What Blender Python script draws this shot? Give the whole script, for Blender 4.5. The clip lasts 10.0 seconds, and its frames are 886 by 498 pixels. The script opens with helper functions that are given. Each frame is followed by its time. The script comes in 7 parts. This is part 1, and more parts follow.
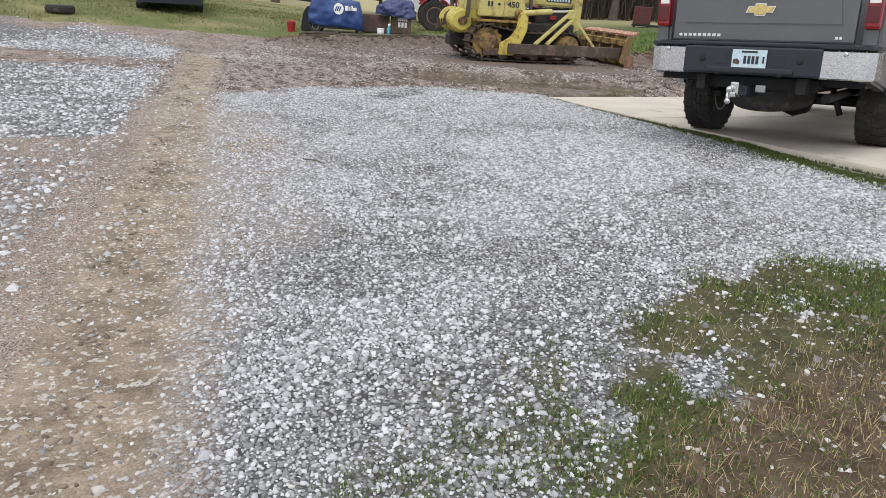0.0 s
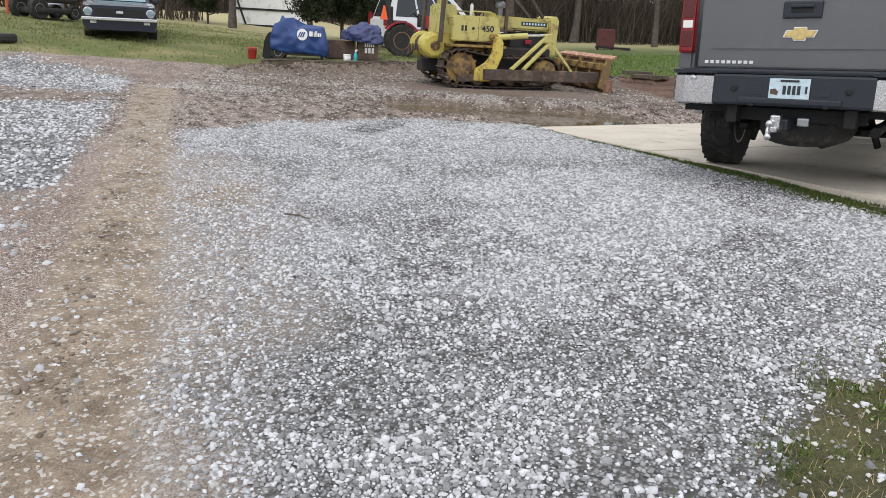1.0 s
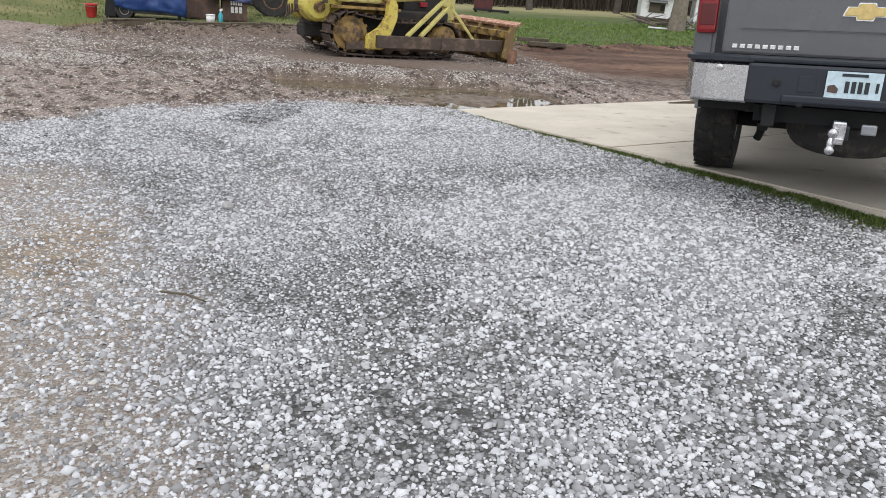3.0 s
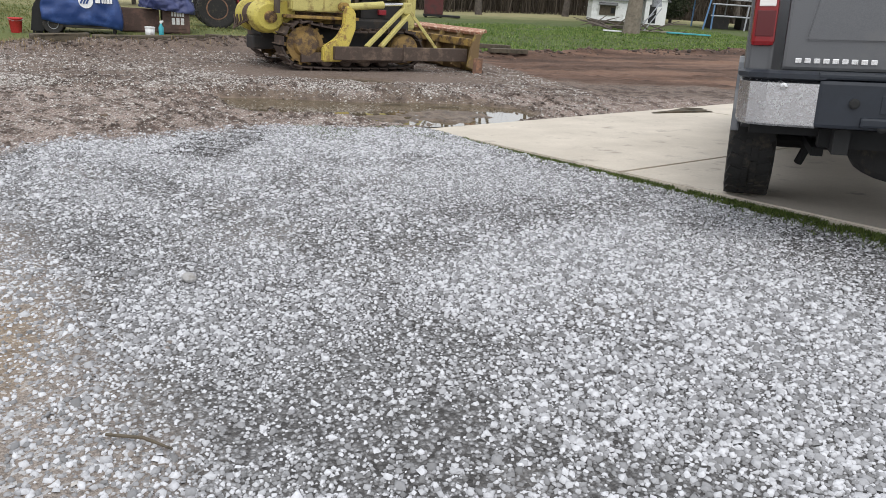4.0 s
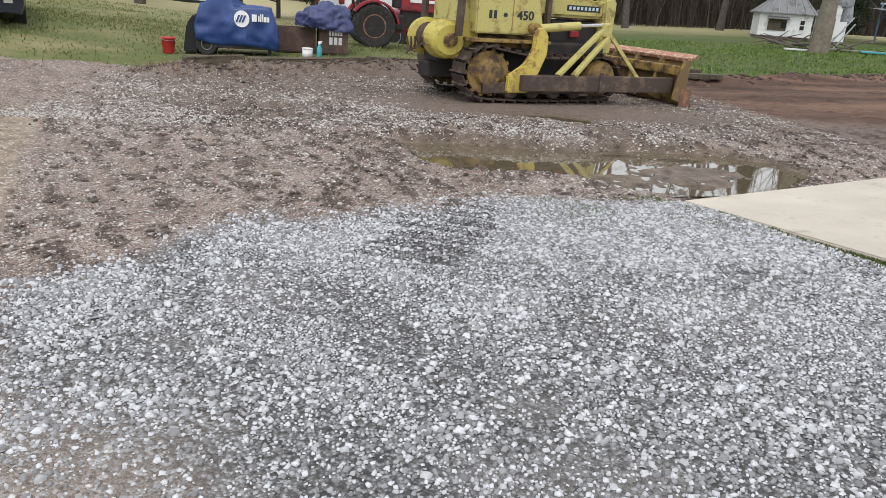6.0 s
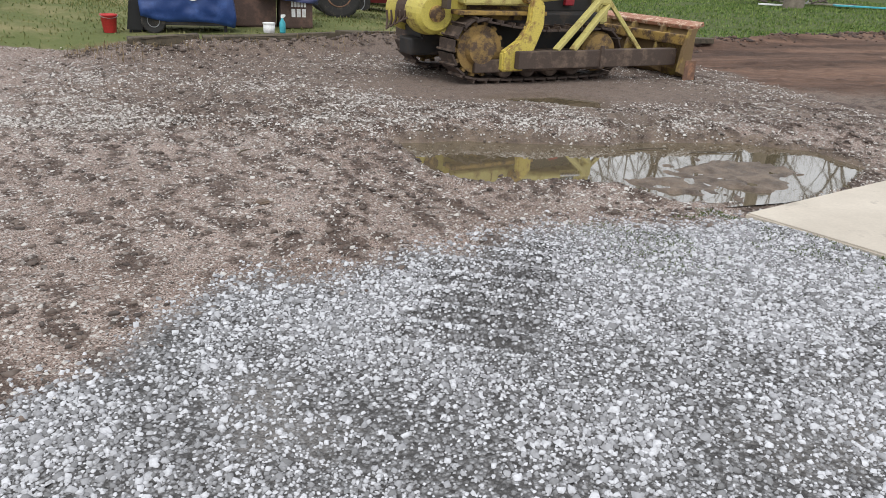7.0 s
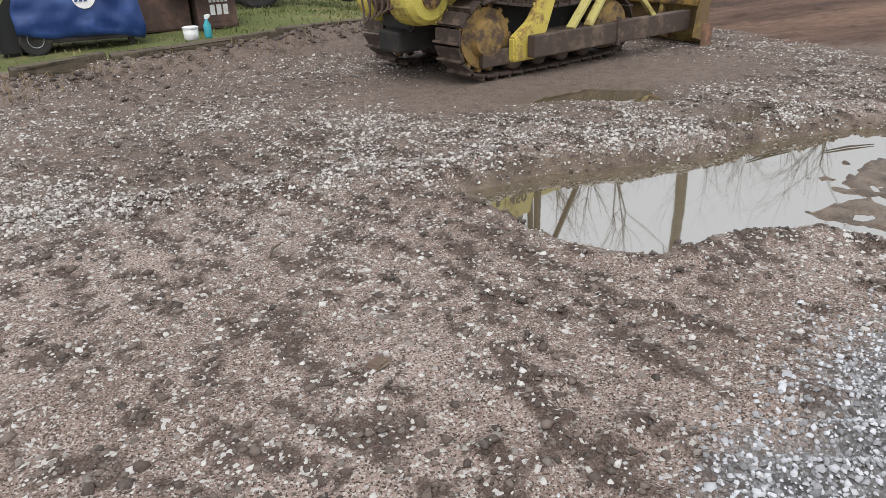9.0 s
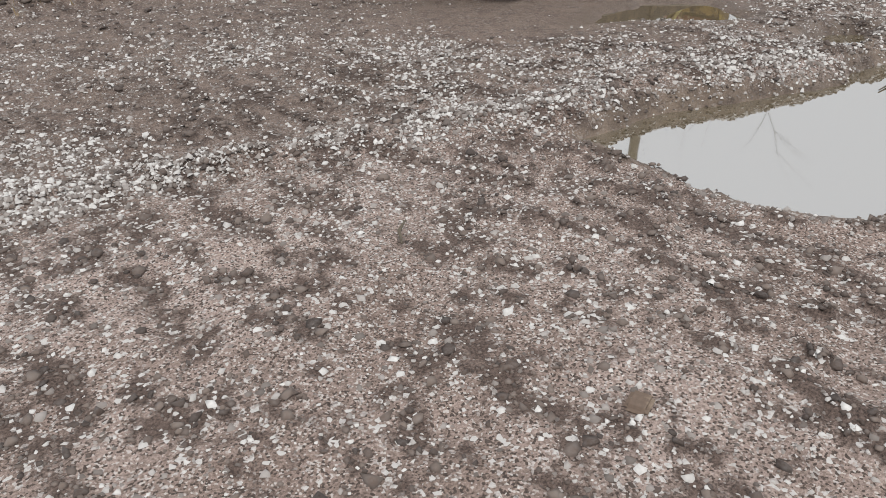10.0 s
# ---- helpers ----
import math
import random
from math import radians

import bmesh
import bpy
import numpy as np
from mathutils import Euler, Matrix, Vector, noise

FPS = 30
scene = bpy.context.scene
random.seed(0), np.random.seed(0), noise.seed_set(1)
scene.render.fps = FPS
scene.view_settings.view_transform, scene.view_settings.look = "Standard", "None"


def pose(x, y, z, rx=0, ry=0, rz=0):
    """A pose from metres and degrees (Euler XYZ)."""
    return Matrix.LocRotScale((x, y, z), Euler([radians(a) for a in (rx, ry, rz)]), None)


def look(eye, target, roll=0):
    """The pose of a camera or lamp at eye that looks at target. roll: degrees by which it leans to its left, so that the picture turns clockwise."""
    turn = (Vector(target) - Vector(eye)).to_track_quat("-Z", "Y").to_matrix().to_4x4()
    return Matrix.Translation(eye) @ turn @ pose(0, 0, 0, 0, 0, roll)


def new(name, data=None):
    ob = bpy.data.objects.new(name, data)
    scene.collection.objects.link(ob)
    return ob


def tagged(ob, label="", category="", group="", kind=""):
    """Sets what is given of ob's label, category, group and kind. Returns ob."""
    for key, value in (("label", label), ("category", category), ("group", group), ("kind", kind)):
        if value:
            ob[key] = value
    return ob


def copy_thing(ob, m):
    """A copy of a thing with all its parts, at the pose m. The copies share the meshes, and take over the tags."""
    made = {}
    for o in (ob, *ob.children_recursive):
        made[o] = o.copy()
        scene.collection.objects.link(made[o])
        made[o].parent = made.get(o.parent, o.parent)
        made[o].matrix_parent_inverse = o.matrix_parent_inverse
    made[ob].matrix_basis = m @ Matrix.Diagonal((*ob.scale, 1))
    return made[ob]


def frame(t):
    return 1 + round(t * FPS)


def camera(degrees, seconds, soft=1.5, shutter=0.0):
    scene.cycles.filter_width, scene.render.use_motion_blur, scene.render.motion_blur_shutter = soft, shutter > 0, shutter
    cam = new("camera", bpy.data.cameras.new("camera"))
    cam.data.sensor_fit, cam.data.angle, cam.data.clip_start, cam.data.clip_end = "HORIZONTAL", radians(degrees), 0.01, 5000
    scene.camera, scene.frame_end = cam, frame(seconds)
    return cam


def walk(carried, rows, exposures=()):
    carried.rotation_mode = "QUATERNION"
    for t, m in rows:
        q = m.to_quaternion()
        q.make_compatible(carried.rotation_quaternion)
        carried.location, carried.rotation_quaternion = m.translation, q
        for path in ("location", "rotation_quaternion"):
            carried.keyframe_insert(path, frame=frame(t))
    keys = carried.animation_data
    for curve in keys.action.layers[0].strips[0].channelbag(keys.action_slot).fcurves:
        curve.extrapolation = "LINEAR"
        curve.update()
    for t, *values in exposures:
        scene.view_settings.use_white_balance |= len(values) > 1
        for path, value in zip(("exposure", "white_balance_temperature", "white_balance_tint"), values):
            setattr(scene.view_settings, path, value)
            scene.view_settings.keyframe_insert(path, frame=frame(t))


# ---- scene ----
cam = camera(61.8, 10.0, soft=0.6)
PATH = [
    (0, (0.132, 0.41, 1.359), (0.116, 2.3, 0.707), 3.8),
    (0.5, (0.03, 0.892, 1.364), (0.072, 2.799, 0.761), 4.4),
    (1, (-0.228, 1.365, 1.35), (-0.142, 3.273, 0.759), 3.3),
    (1.5, (-0.341, 1.837, 1.33), (-0.109, 3.721, 0.699), 2.5),
    (2, (-0.543, 2.287, 1.348), (-0.228, 4.148, 0.687), 3.2),
    (2.2, (-0.62, 2.474, 1.361), (-0.263, 4.323, 0.688), 3.4),
    (3.3, (-0.666, 3.604, 1.33), (-0.188, 5.431, 0.671), 5.1),
    (3.5, (-0.721, 3.799, 1.341), (-0.194, 5.625, 0.72), 4.3),
    (4, (-0.768, 4.286, 1.333), (-0.199, 6.092, 0.688), 4.0),
    (4.5, (-0.929, 4.928, 1.356), (-0.562, 6.806, 0.775), 4.8),
    (5, (-1.054, 5.497, 1.401), (-0.611, 7.379, 0.89), 3.2),
    (5.5, (-1.211, 6.078, 1.372), (-0.886, 7.968, 0.804), 3.8),
    (5.7, (-1.318, 6.31, 1.342), (-1.055, 8.202, 0.747), 4.0),
    (6.8, (-1.647, 7.644, 1.549), (-1.247, 9.459, 0.811), 3.3),
    (7, (-1.75, 7.894, 1.512), (-1.348, 9.708, 0.773), 3.0),
    (7.5, (-1.899, 8.516, 1.522), (-1.508, 10.327, 0.769), 1.4),
    (8, (-2.08, 9.143, 1.543), (-1.696, 10.948, 0.771), 1.3),
    (8.5, (-2.347, 9.684, 1.578), (-1.84, 11.456, 0.803), 0.5),
    (9, (-2.589, 10.257, 1.552), (-1.924, 11.955, 0.731), -1.6),
    (9.5, (-2.977, 10.834, 1.551), (-2.211, 12.432, 0.624), -1.6),
    (10, (-3.199, 11.496, 1.459), (-2.404, 13.019, 0.435), -1.1),
]
walk(cam, [(t, look(eye, target, roll)) for t, eye, target, roll in PATH],
     exposures=[(0.0, 0.32), (10.0, 0.32)])

# ---- light: a bright overcast day ----
world = bpy.data.worlds.new("overcast_sky")
scene.world = world
world.use_nodes = True
wn, wl = world.node_tree.nodes, world.node_tree.links
wn.clear()
sky = wn.new("ShaderNodeTexSky")
sky.sky_type = 'NISHITA'
sky.sun_disc = False
sky.sun_elevation, sky.sun_rotation = radians(52), radians(200)
sky.air_density, sky.dust_density, sky.ozone_density = 1.0, 4.0, 1.0
hsv = wn.new("ShaderNodeHueSaturation")
hsv.inputs["Saturation"].default_value = 0.22
bgn = wn.new("ShaderNodeBackground")
bgn.inputs["Strength"].default_value = 0.15
wo = wn.new("ShaderNodeOutputWorld")
wl.new(sky.outputs[0], hsv.inputs["Color"])
veil = wn.new("ShaderNodeMix")
veil.data_type = 'RGBA'
veil.inputs[0].default_value = 0.75
veil.inputs[7].default_value = (7.0, 7.35, 7.8, 1)
wl.new(hsv.outputs[0], veil.inputs[6])
wl.new(veil.outputs[2], bgn.inputs["Color"])
wl.new(bgn.outputs[0], wo.inputs["Surface"])
sun_data = bpy.data.lights.new("sun", 'SUN')
sun_data.energy, sun_data.angle, sun_data.color = 0.8, radians(28), (1.0, 0.97, 0.93)
sun = new("sun", sun_data)
sun.matrix_basis = look((0, 0, 30), (5, 14, 0))



# ---- materials ----
class Mat:
    """A node material on a Principled shader, with small helpers for its textures."""

    def __init__(self, name, colour=(0.5, 0.5, 0.5), rough=0.7, metal=0.0, spec=0.5):
        self.m = bpy.data.materials.new(name)
        self.m.use_nodes = True
        self.n, self.l = self.m.node_tree.nodes, self.m.node_tree.links
        self.p = self.n["Principled BSDF"]
        self.set("Base Color", (*colour, 1)), self.set("Roughness", rough)
        self.set("Metallic", metal), self.set("Specular IOR Level", spec)
        self.co = self.n.new("ShaderNodeTexCoord").outputs["Object"]

    def set(self, key, value):
        self.p.inputs[key].default_value = value

    def to(self, key, out):
        self.l.new(out, self.p.inputs[key])

    def noise(self, scale, detail=4.0, rough=0.6, vec=None):
        n = self.n.new("ShaderNodeTexNoise")
        n.inputs["Scale"].default_value, n.inputs["Detail"].default_value, n.inputs["Roughness"].default_value = scale, detail, rough
        self.l.new(vec or self.co, n.inputs["Vector"])
        return n.outputs["Fac"]

    def voronoi(self, scale, out="Distance", feature='F1', vec=None):
        n = self.n.new("ShaderNodeTexVoronoi")
        n.feature = feature
        n.inputs["Scale"].default_value = scale
        self.l.new(vec or self.co, n.inputs["Vector"])
        return n.outputs[out]

    def ramp(self, fac, *stops):
        r = self.n.new("ShaderNodeValToRGB")
        e = r.color_ramp.elements
        while len(e) < len(stops):
            e.new(0.5)
        for el, (pos, c) in zip(e, stops):
            el.position = pos
            el.color = (*c, 1) if len(c) == 3 else c
        self.l.new(fac, r.inputs[0])
        return r.outputs[0]

    def grey(self, fac, a, b, lo=0.0, hi=1.0):
        r = self.n.new("ShaderNodeMapRange")
        for k, v in zip(("From Min", "From Max", "To Min", "To Max"), (a, b, lo, hi)):
            r.inputs[k].default_value = v
        self.l.new(fac, r.inputs["Value"])
        return r.outputs[0]

    def mix(self, fac, a, b, mode='MIX'):
        x = self.n.new("ShaderNodeMix")
        x.data_type, x.blend_type = 'RGBA', mode
        for sock, v in ((x.inputs[0], fac), (x.inputs[6], a), (x.inputs[7], b)):
            if isinstance(v, bpy.types.NodeSocket):
                self.l.new(v, sock)
            elif isinstance(v, tuple):
                sock.default_value = (*v, 1)
            else:
                sock.default_value = v
        return x.outputs[2]

    def math(self, op, a, b=0.0):
        x = self.n.new("ShaderNodeMath")
        x.operation = op
        for sock, v in ((x.inputs[0], a), (x.inputs[1], b)):
            if isinstance(v, bpy.types.NodeSocket):
                self.l.new(v, sock)
            else:
                sock.default_value = v
        return x.outputs[0]

    def bump(self, height, strength=0.4, dist=0.02):
        b = self.n.new("ShaderNodeBump")
        b.inputs["Strength"].default_value, b.inputs["Distance"].default_value = strength, dist
        self.l.new(height, b.inputs["Height"])
        self.l.new(b.outputs[0], self.p.inputs["Normal"])

    def island(self):
        return self.n.new("ShaderNodeNewGeometry").outputs["Random Per Island"]

    def obj_random(self):
        return self.n.new("ShaderNodeObjectInfo").outputs["Random"]

    def attr(self, name):
        a = self.n.new("ShaderNodeAttribute")
        a.attribute_name = name
        s = self.n.new("ShaderNodeSeparateColor")
        self.l.new(a.outputs["Color"], s.inputs[0])
        return s.outputs[0], s.outputs[1], s.outputs[2], a.outputs["Alpha"]


def worn(name, colour, wear, amount=0.45, scale=6.0, rough=0.5, metal=0.0, wear_rough=0.85, grain=60.0):
    """Paint or metal with blotches of wear or dirt and a fine grain."""
    m = Mat(name, colour, rough, metal)
    big, fine = m.noise(scale, 8, 0.7), m.noise(grain, 3)
    f = m.grey(big, 0.5 + 0.22 * (0.5 - amount), 0.62 + 0.22 * (0.5 - amount))
    shade = m.mix(m.grey(fine, 0.3, 0.7), tuple(c * 0.86 for c in colour), tuple(min(1, c * 1.1) for c in colour))
    m.to("Base Color", m.mix(f, shade, wear))
    m.to("Roughness", m.grey(f, 0, 1, rough, wear_rough))
    if metal:
        m.to("Metallic", m.grey(f, 0, 1, metal, 0.75 * metal))
    m.bump(m.math('ADD', m.math('MULTIPLY', fine, 0.25), big), 0.15, 0.01)
    return m.m


def plain(name, colour, rough=0.6, metal=0.0, vary=0.15, scale=30.0):
    m = Mat(name, colour, rough, metal)
    f = m.noise(scale, 5)
    m.to("Base Color", m.mix(m.grey(f, 0.3, 0.7), tuple(c * (1 - vary) for c in colour), tuple(min(1, c * (1 + vary)) for c in colour)))
    m.bump(f, 0.06, 0.01)
    return m.m


M = {}
M["truck_paint"] = worn("truck_paint", (0.135, 0.138, 0.145), (0.15, 0.15, 0.152), 0.3, 3.0, 0.3, 0.55, 0.6, 200)
M["chrome"] = worn("chrome", (0.6, 0.6, 0.61), (0.54, 0.54, 0.54), 0.3, 30.0, 0.24, 1.0, 0.36, 120)
M["dark_plastic"] = plain("dark_plastic", (0.013, 0.017, 0.025), 0.5)
M["black_rubber"] = worn("black_rubber", (0.022, 0.021, 0.02), (0.07, 0.058, 0.045), 0.4, 9, 0.85, 0, 0.95, 90)
M["under_black"] = plain("under_black", (0.012, 0.012, 0.012), 0.8)
M["red_lens"] = Mat("red_lens", (0.2, 0.006, 0.009), 0.15).m
M["red_lens_dark"] = Mat("red_lens_dark", (0.085, 0.004, 0.006), 0.2).m
M["clear_lens"] = Mat("clear_lens", (0.75, 0.72, 0.7), 0.15).m
M["gold"] = plain("gold", (0.62, 0.47, 0.2), 0.3, 0.6)
M["silver_letters"] = plain("silver_letters", (0.75, 0.75, 0.75), 0.25, 0.8)
M["plate_white"] = plain("plate_white", (0.5, 0.62, 0.68), 0.5)
M["ink"] = plain("ink", (0.02, 0.025, 0.03), 0.6)
M["white_paint"] = worn("white_paint", (0.78, 0.78, 0.77), (0.5, 0.49, 0.46), 0.3, 2.0, 0.5, 0, 0.8, 40)
M["glass_dark"] = Mat("glass_dark", (0.02, 0.024, 0.028), 0.05).m
M["glass_blue"] = Mat("glass_blue", (0.2, 0.29, 0.33), 0.08).m
M["dozer_yellow"] = worn("dozer_yellow", (0.5, 0.42, 0.085), (0.2, 0.135, 0.045), 0.45, 4.0, 0.5, 0, 0.85, 70)
M["dozer_pale"] = worn("dozer_pale", (0.5, 0.44, 0.15), (0.25, 0.18, 0.065), 0.42, 5.0, 0.55, 0, 0.85, 70)
M["dozer_rusty"] = worn("dozer_rusty", (0.33, 0.21, 0.055), (0.075, 0.045, 0.03), 0.68, 5.5, 0.7, 0, 0.95, 60)
M["hub_rust"] = worn("hub_rust", (0.27, 0.17, 0.055), (0.09, 0.06, 0.042), 0.62, 6.0, 0.8, 0, 0.95, 60)
M["rust"] = worn("rust", (0.16, 0.09, 0.06), (0.33, 0.17, 0.1), 0.45, 7.0, 0.8, 0, 0.9, 80)
M["track_steel"] = worn("track_steel", (0.06, 0.042, 0.034), (0.15, 0.108, 0.082), 0.5, 9.0, 0.7, 0.2, 0.95, 60)
M["muddy_steel"] = worn("muddy_steel", (0.07, 0.048, 0.037), (0.16, 0.115, 0.085), 0.5, 4.0, 0.75, 0, 0.95, 50)
M["blade_edge"] = worn("blade_edge", (0.34, 0.16, 0.1), (0.62, 0.48, 0.36), 0.5, 14.0, 0.8, 0, 0.9, 60)
M["brown_post"] = worn("brown_post", (0.06, 0.042, 0.032), (0.12, 0.085, 0.06), 0.4, 5.0, 0.6, 0, 0.9, 70)
M["grease_black"] = worn("grease_black", (0.018, 0.016, 0.015), (0.06, 0.045, 0.035), 0.4, 7.0, 0.6, 0, 0.9, 70)
M["cable"] = plain("cable", (0.09, 0.06, 0.045), 0.8)
M["steel"] = plain("steel", (0.6, 0.6, 0.6), 0.25, 0.9)
M["blue_vinyl"] = worn("blue_vinyl", (0.014, 0.045, 0.17), (0.03, 0.075, 0.24), 0.4, 3.0, 0.42, 0, 0.55, 120)
M["blue_tarp"] = worn("blue_tarp", (0.04, 0.05, 0.14), (0.07, 0.08, 0.18), 0.45, 6.0, 0.5, 0, 0.6, 120)
M["red_plastic"] = plain("red_plastic", (0.5, 0.035, 0.035), 0.5)
M["tractor_red"] = worn("tractor_red", (0.3, 0.02, 0.03), (0.12, 0.03, 0.03), 0.35, 4.0, 0.4, 0, 0.8, 60)
M["orange"] = plain("orange", (0.9, 0.13, 0.03), 0.5)
M["box_brown"] = worn("box_brown", (0.09, 0.055, 0.045), (0.15, 0.09, 0.07), 0.5, 5.0, 0.75, 0, 0.9, 60)
M["navy_paint"] = plain("navy_paint", (0.012, 0.016, 0.03), 0.2)
M["car_white"] = plain("car_white", (0.62, 0.63, 0.64), 0.25)
M["timber"] = worn("timber", (0.1, 0.08, 0.055), (0.05, 0.042, 0.03), 0.5, 8.0, 0.9, 0, 0.95, 50)
M["grey_metal_roof"] = worn("grey_metal_roof", (0.2, 0.2, 0.2), (0.12, 0.115, 0.11), 0.45, 2.0, 0.5, 0.3, 0.8, 20)
M["galvanised"] = worn("galvanised", (0.32, 0.33, 0.35), (0.16, 0.16, 0.17), 0.45, 3.0, 0.4, 0.7, 0.7, 40)
M["pipe_grey"] = plain("pipe_grey", (0.35, 0.36, 0.38), 0.5)
M["pipe_blue"] = plain("pipe_blue", (0.1, 0.2, 0.36), 0.5)
M["turquoise"] = plain("turquoise", (0.05, 0.36, 0.42), 0.5)
M["pink"] = plain("pink", (0.7, 0.3, 0.3), 0.6)
M["yellow_jug"] = plain("yellow_jug", (0.6, 0.4, 0.08), 0.5)


M["dull_red"] = worn("dull_red", (0.1, 0.025, 0.025), (0.06, 0.03, 0.028), 0.5, 3, 0.8)
M["sedan_red"] = plain("sedan_red", (0.16, 0.02, 0.03), 0.25)
M["tarp_bright"] = plain("tarp_bright", (0.05, 0.16, 0.42), 0.5)
M["timber_pale"] = worn("timber_pale", (0.4, 0.36, 0.29), (0.25, 0.22, 0.18), 0.4, 6, 0.85)
M["block_brown"] = worn("block_brown", (0.13, 0.09, 0.065), (0.22, 0.165, 0.12), 0.5, 9, 0.9)
M["orange_faded"] = plain("orange_faded", (0.5, 0.11, 0.04), 0.7)


def bark(name, a, b):
    m = Mat(name, a, 0.95)
    f = m.noise(7, 8, 0.7)
    m.to("Base Color", m.mix(m.grey(f, 0.35, 0.65), a, b))
    m.bump(m.noise(18, 6), 0.6, 0.04)
    return m.m


M["bark"] = bark("bark", (0.05, 0.042, 0.036), (0.12, 0.1, 0.085))
M["bark_big"] = bark("bark_big", (0.13, 0.11, 0.085), (0.24, 0.205, 0.16))
M["twig"] = bark("twig", (0.085, 0.068, 0.058), (0.15, 0.125, 0.105))


def leafy(name, a, b, rough=0.7):
    m = Mat(name, a, rough, spec=0.25)
    m.to("Base Color", m.mix(m.island(), a, b))
    return m.m


M["cedar"] = leafy("cedar", (0.014, 0.022, 0.01), (0.045, 0.055, 0.024))
M["grass"] = leafy("grass", (0.08, 0.12, 0.035), (0.26, 0.24, 0.1))
M["field_grass"] = leafy("field_grass", (0.06, 0.12, 0.025), (0.22, 0.28, 0.08))
M["grass_green"] = leafy("grass_green", (0.045, 0.085, 0.018), (0.15, 0.19, 0.05))
M["moss"] = leafy("moss", (0.035, 0.06, 0.012), (0.12, 0.15, 0.035))
M["straw"] = leafy("straw", (0.12, 0.08, 0.04), (0.5, 0.4, 0.23))
M["straw_dark"] = leafy("straw_dark", (0.1, 0.07, 0.04), (0.3, 0.22, 0.12))
M["brush"] = leafy("brush", (0.038, 0.03, 0.024), (0.11, 0.09, 0.072), 0.95)


def stones(name, lo, mid, hi):
    m = Mat(name, mid, 0.85, spec=0.3)
    c = m.ramp(m.island(), (0.0, lo), (0.4, mid), (0.85, hi))
    f = m.noise(60, 4)
    m.to("Base Color", m.mix(m.grey(f, 0.3, 0.7), c, m.mix(0.35, c, (0.2, 0.19, 0.18))))
    m.bump(f, 0.3, 0.005)
    return m.m


M["gravel"] = stones("gravel", (0.17, 0.17, 0.173), (0.35, 0.35, 0.366), (0.66, 0.662, 0.69))
M["bank_earth"] = stones("bank_earth", (0.025, 0.014, 0.01), (0.07, 0.038, 0.026), (0.15, 0.088, 0.06))
M["rock_grey"] = worn("rock_grey", (0.36, 0.35, 0.34), (0.25, 0.23, 0.21), 0.5, 30.0, 0.95, 0, 0.95, 120)
M["mud_stones"] = stones("mud_stones", (0.11, 0.086, 0.072), (0.28, 0.242, 0.215), (0.62, 0.59, 0.555))
M["clods"] = stones("clods", (0.04, 0.026, 0.02), (0.085, 0.058, 0.045), (0.17, 0.128, 0.104))

M["track_clods"] = stones("track_clods", (0.1, 0.07, 0.048), (0.17, 0.125, 0.088), (0.28, 0.215, 0.16))

# water: opaque with silt, a mirror at low angles
w = Mat("puddle_water", (0.12, 0.095, 0.06), 0.03, spec=0.5)
w.set("IOR", 4.4)
w.bump(w.noise(3.0, 2), 0.012, 0.02)
M["water"] = w.m

# concrete
w = Mat("concrete", (0.46, 0.42, 0.36), 0.85)
f1, f2, f3 = w.noise(0.9, 6, 0.65), w.noise(45, 4), w.noise(3.1, 8, 0.7)
c = w.mix(w.grey(f1, 0.35, 0.65), (0.47, 0.415, 0.345), (0.6, 0.535, 0.45))
c = w.mix(w.grey(f3, 0.57, 0.68), c, (0.33, 0.285, 0.24))
c = w.mix(w.math('MULTIPLY', w.grey(f2, 0.35, 0.7), 0.2), c, (0.3, 0.27, 0.24))
w.to("Base Color", c)
w.bump(f2, 0.12, 0.01)
M["concrete"] = w.m

# ground: zones from the sheet's own masks, broken up by noise
w = Mat("ground", (0.3, 0.25, 0.2), 0.9, spec=0.3)
gravel_w, tan_w, red_w, grass_w = w.attr("zone_a")
green_w, straw_w, wet_w, dry_w = w.attr("zone_b")
back_w, right_w, lug_w, packed_w = w.attr("zone_c")
n_big, n_mid, n_fine = w.noise(0.8, 6, 0.65), w.noise(6.0, 8, 0.7), w.noise(40, 6, 0.65)
cells = w.voronoi(62.0, "Color")
sep = w.n.new("ShaderNodeSeparateColor")
w.l.new(cells, sep.inputs[0])
cell_v, cell_d = sep.outputs[0], w.voronoi(62.0, "Distance")
crumb = w.noise(15.0, 10, 0.8)
n_grit = w.grey(w.noise(110, 4, 0.7), 0.34, 0.66)
mud = w.mix(w.grey(n_big, 0.38, 0.62), w.mix(n_grit, (0.1, 0.068, 0.053), (0.31, 0.23, 0.192)), w.mix(n_grit, (0.17, 0.122, 0.099), (0.44, 0.345, 0.3)))
speck = w.n.new("ShaderNodeSeparateColor")
w.l.new(w.voronoi(140.0, "Color"), speck.inputs[0])
mud = w.mix(w.grey(speck.outputs[0], 0.72, 0.8), mud, w.mix(n_grit, (0.05, 0.036, 0.03), (0.1, 0.074, 0.06)))
mud = w.mix(w.math('MULTIPLY', w.grey(speck.outputs[1], 0.84, 0.88), 0.8), mud, (0.52, 0.47, 0.43))
crumbs = w.math('ADD', w.math('MULTIPLY', lug_w, 0.32), w.math('ADD', w.math('MULTIPLY', crumb, 0.55), w.math('MULTIPLY', n_mid, 0.45)))
mud = w.mix(w.grey(crumbs, 0.52, 0.7), mud, w.mix(n_grit, (0.03, 0.02, 0.016), (0.16, 0.114, 0.093)))
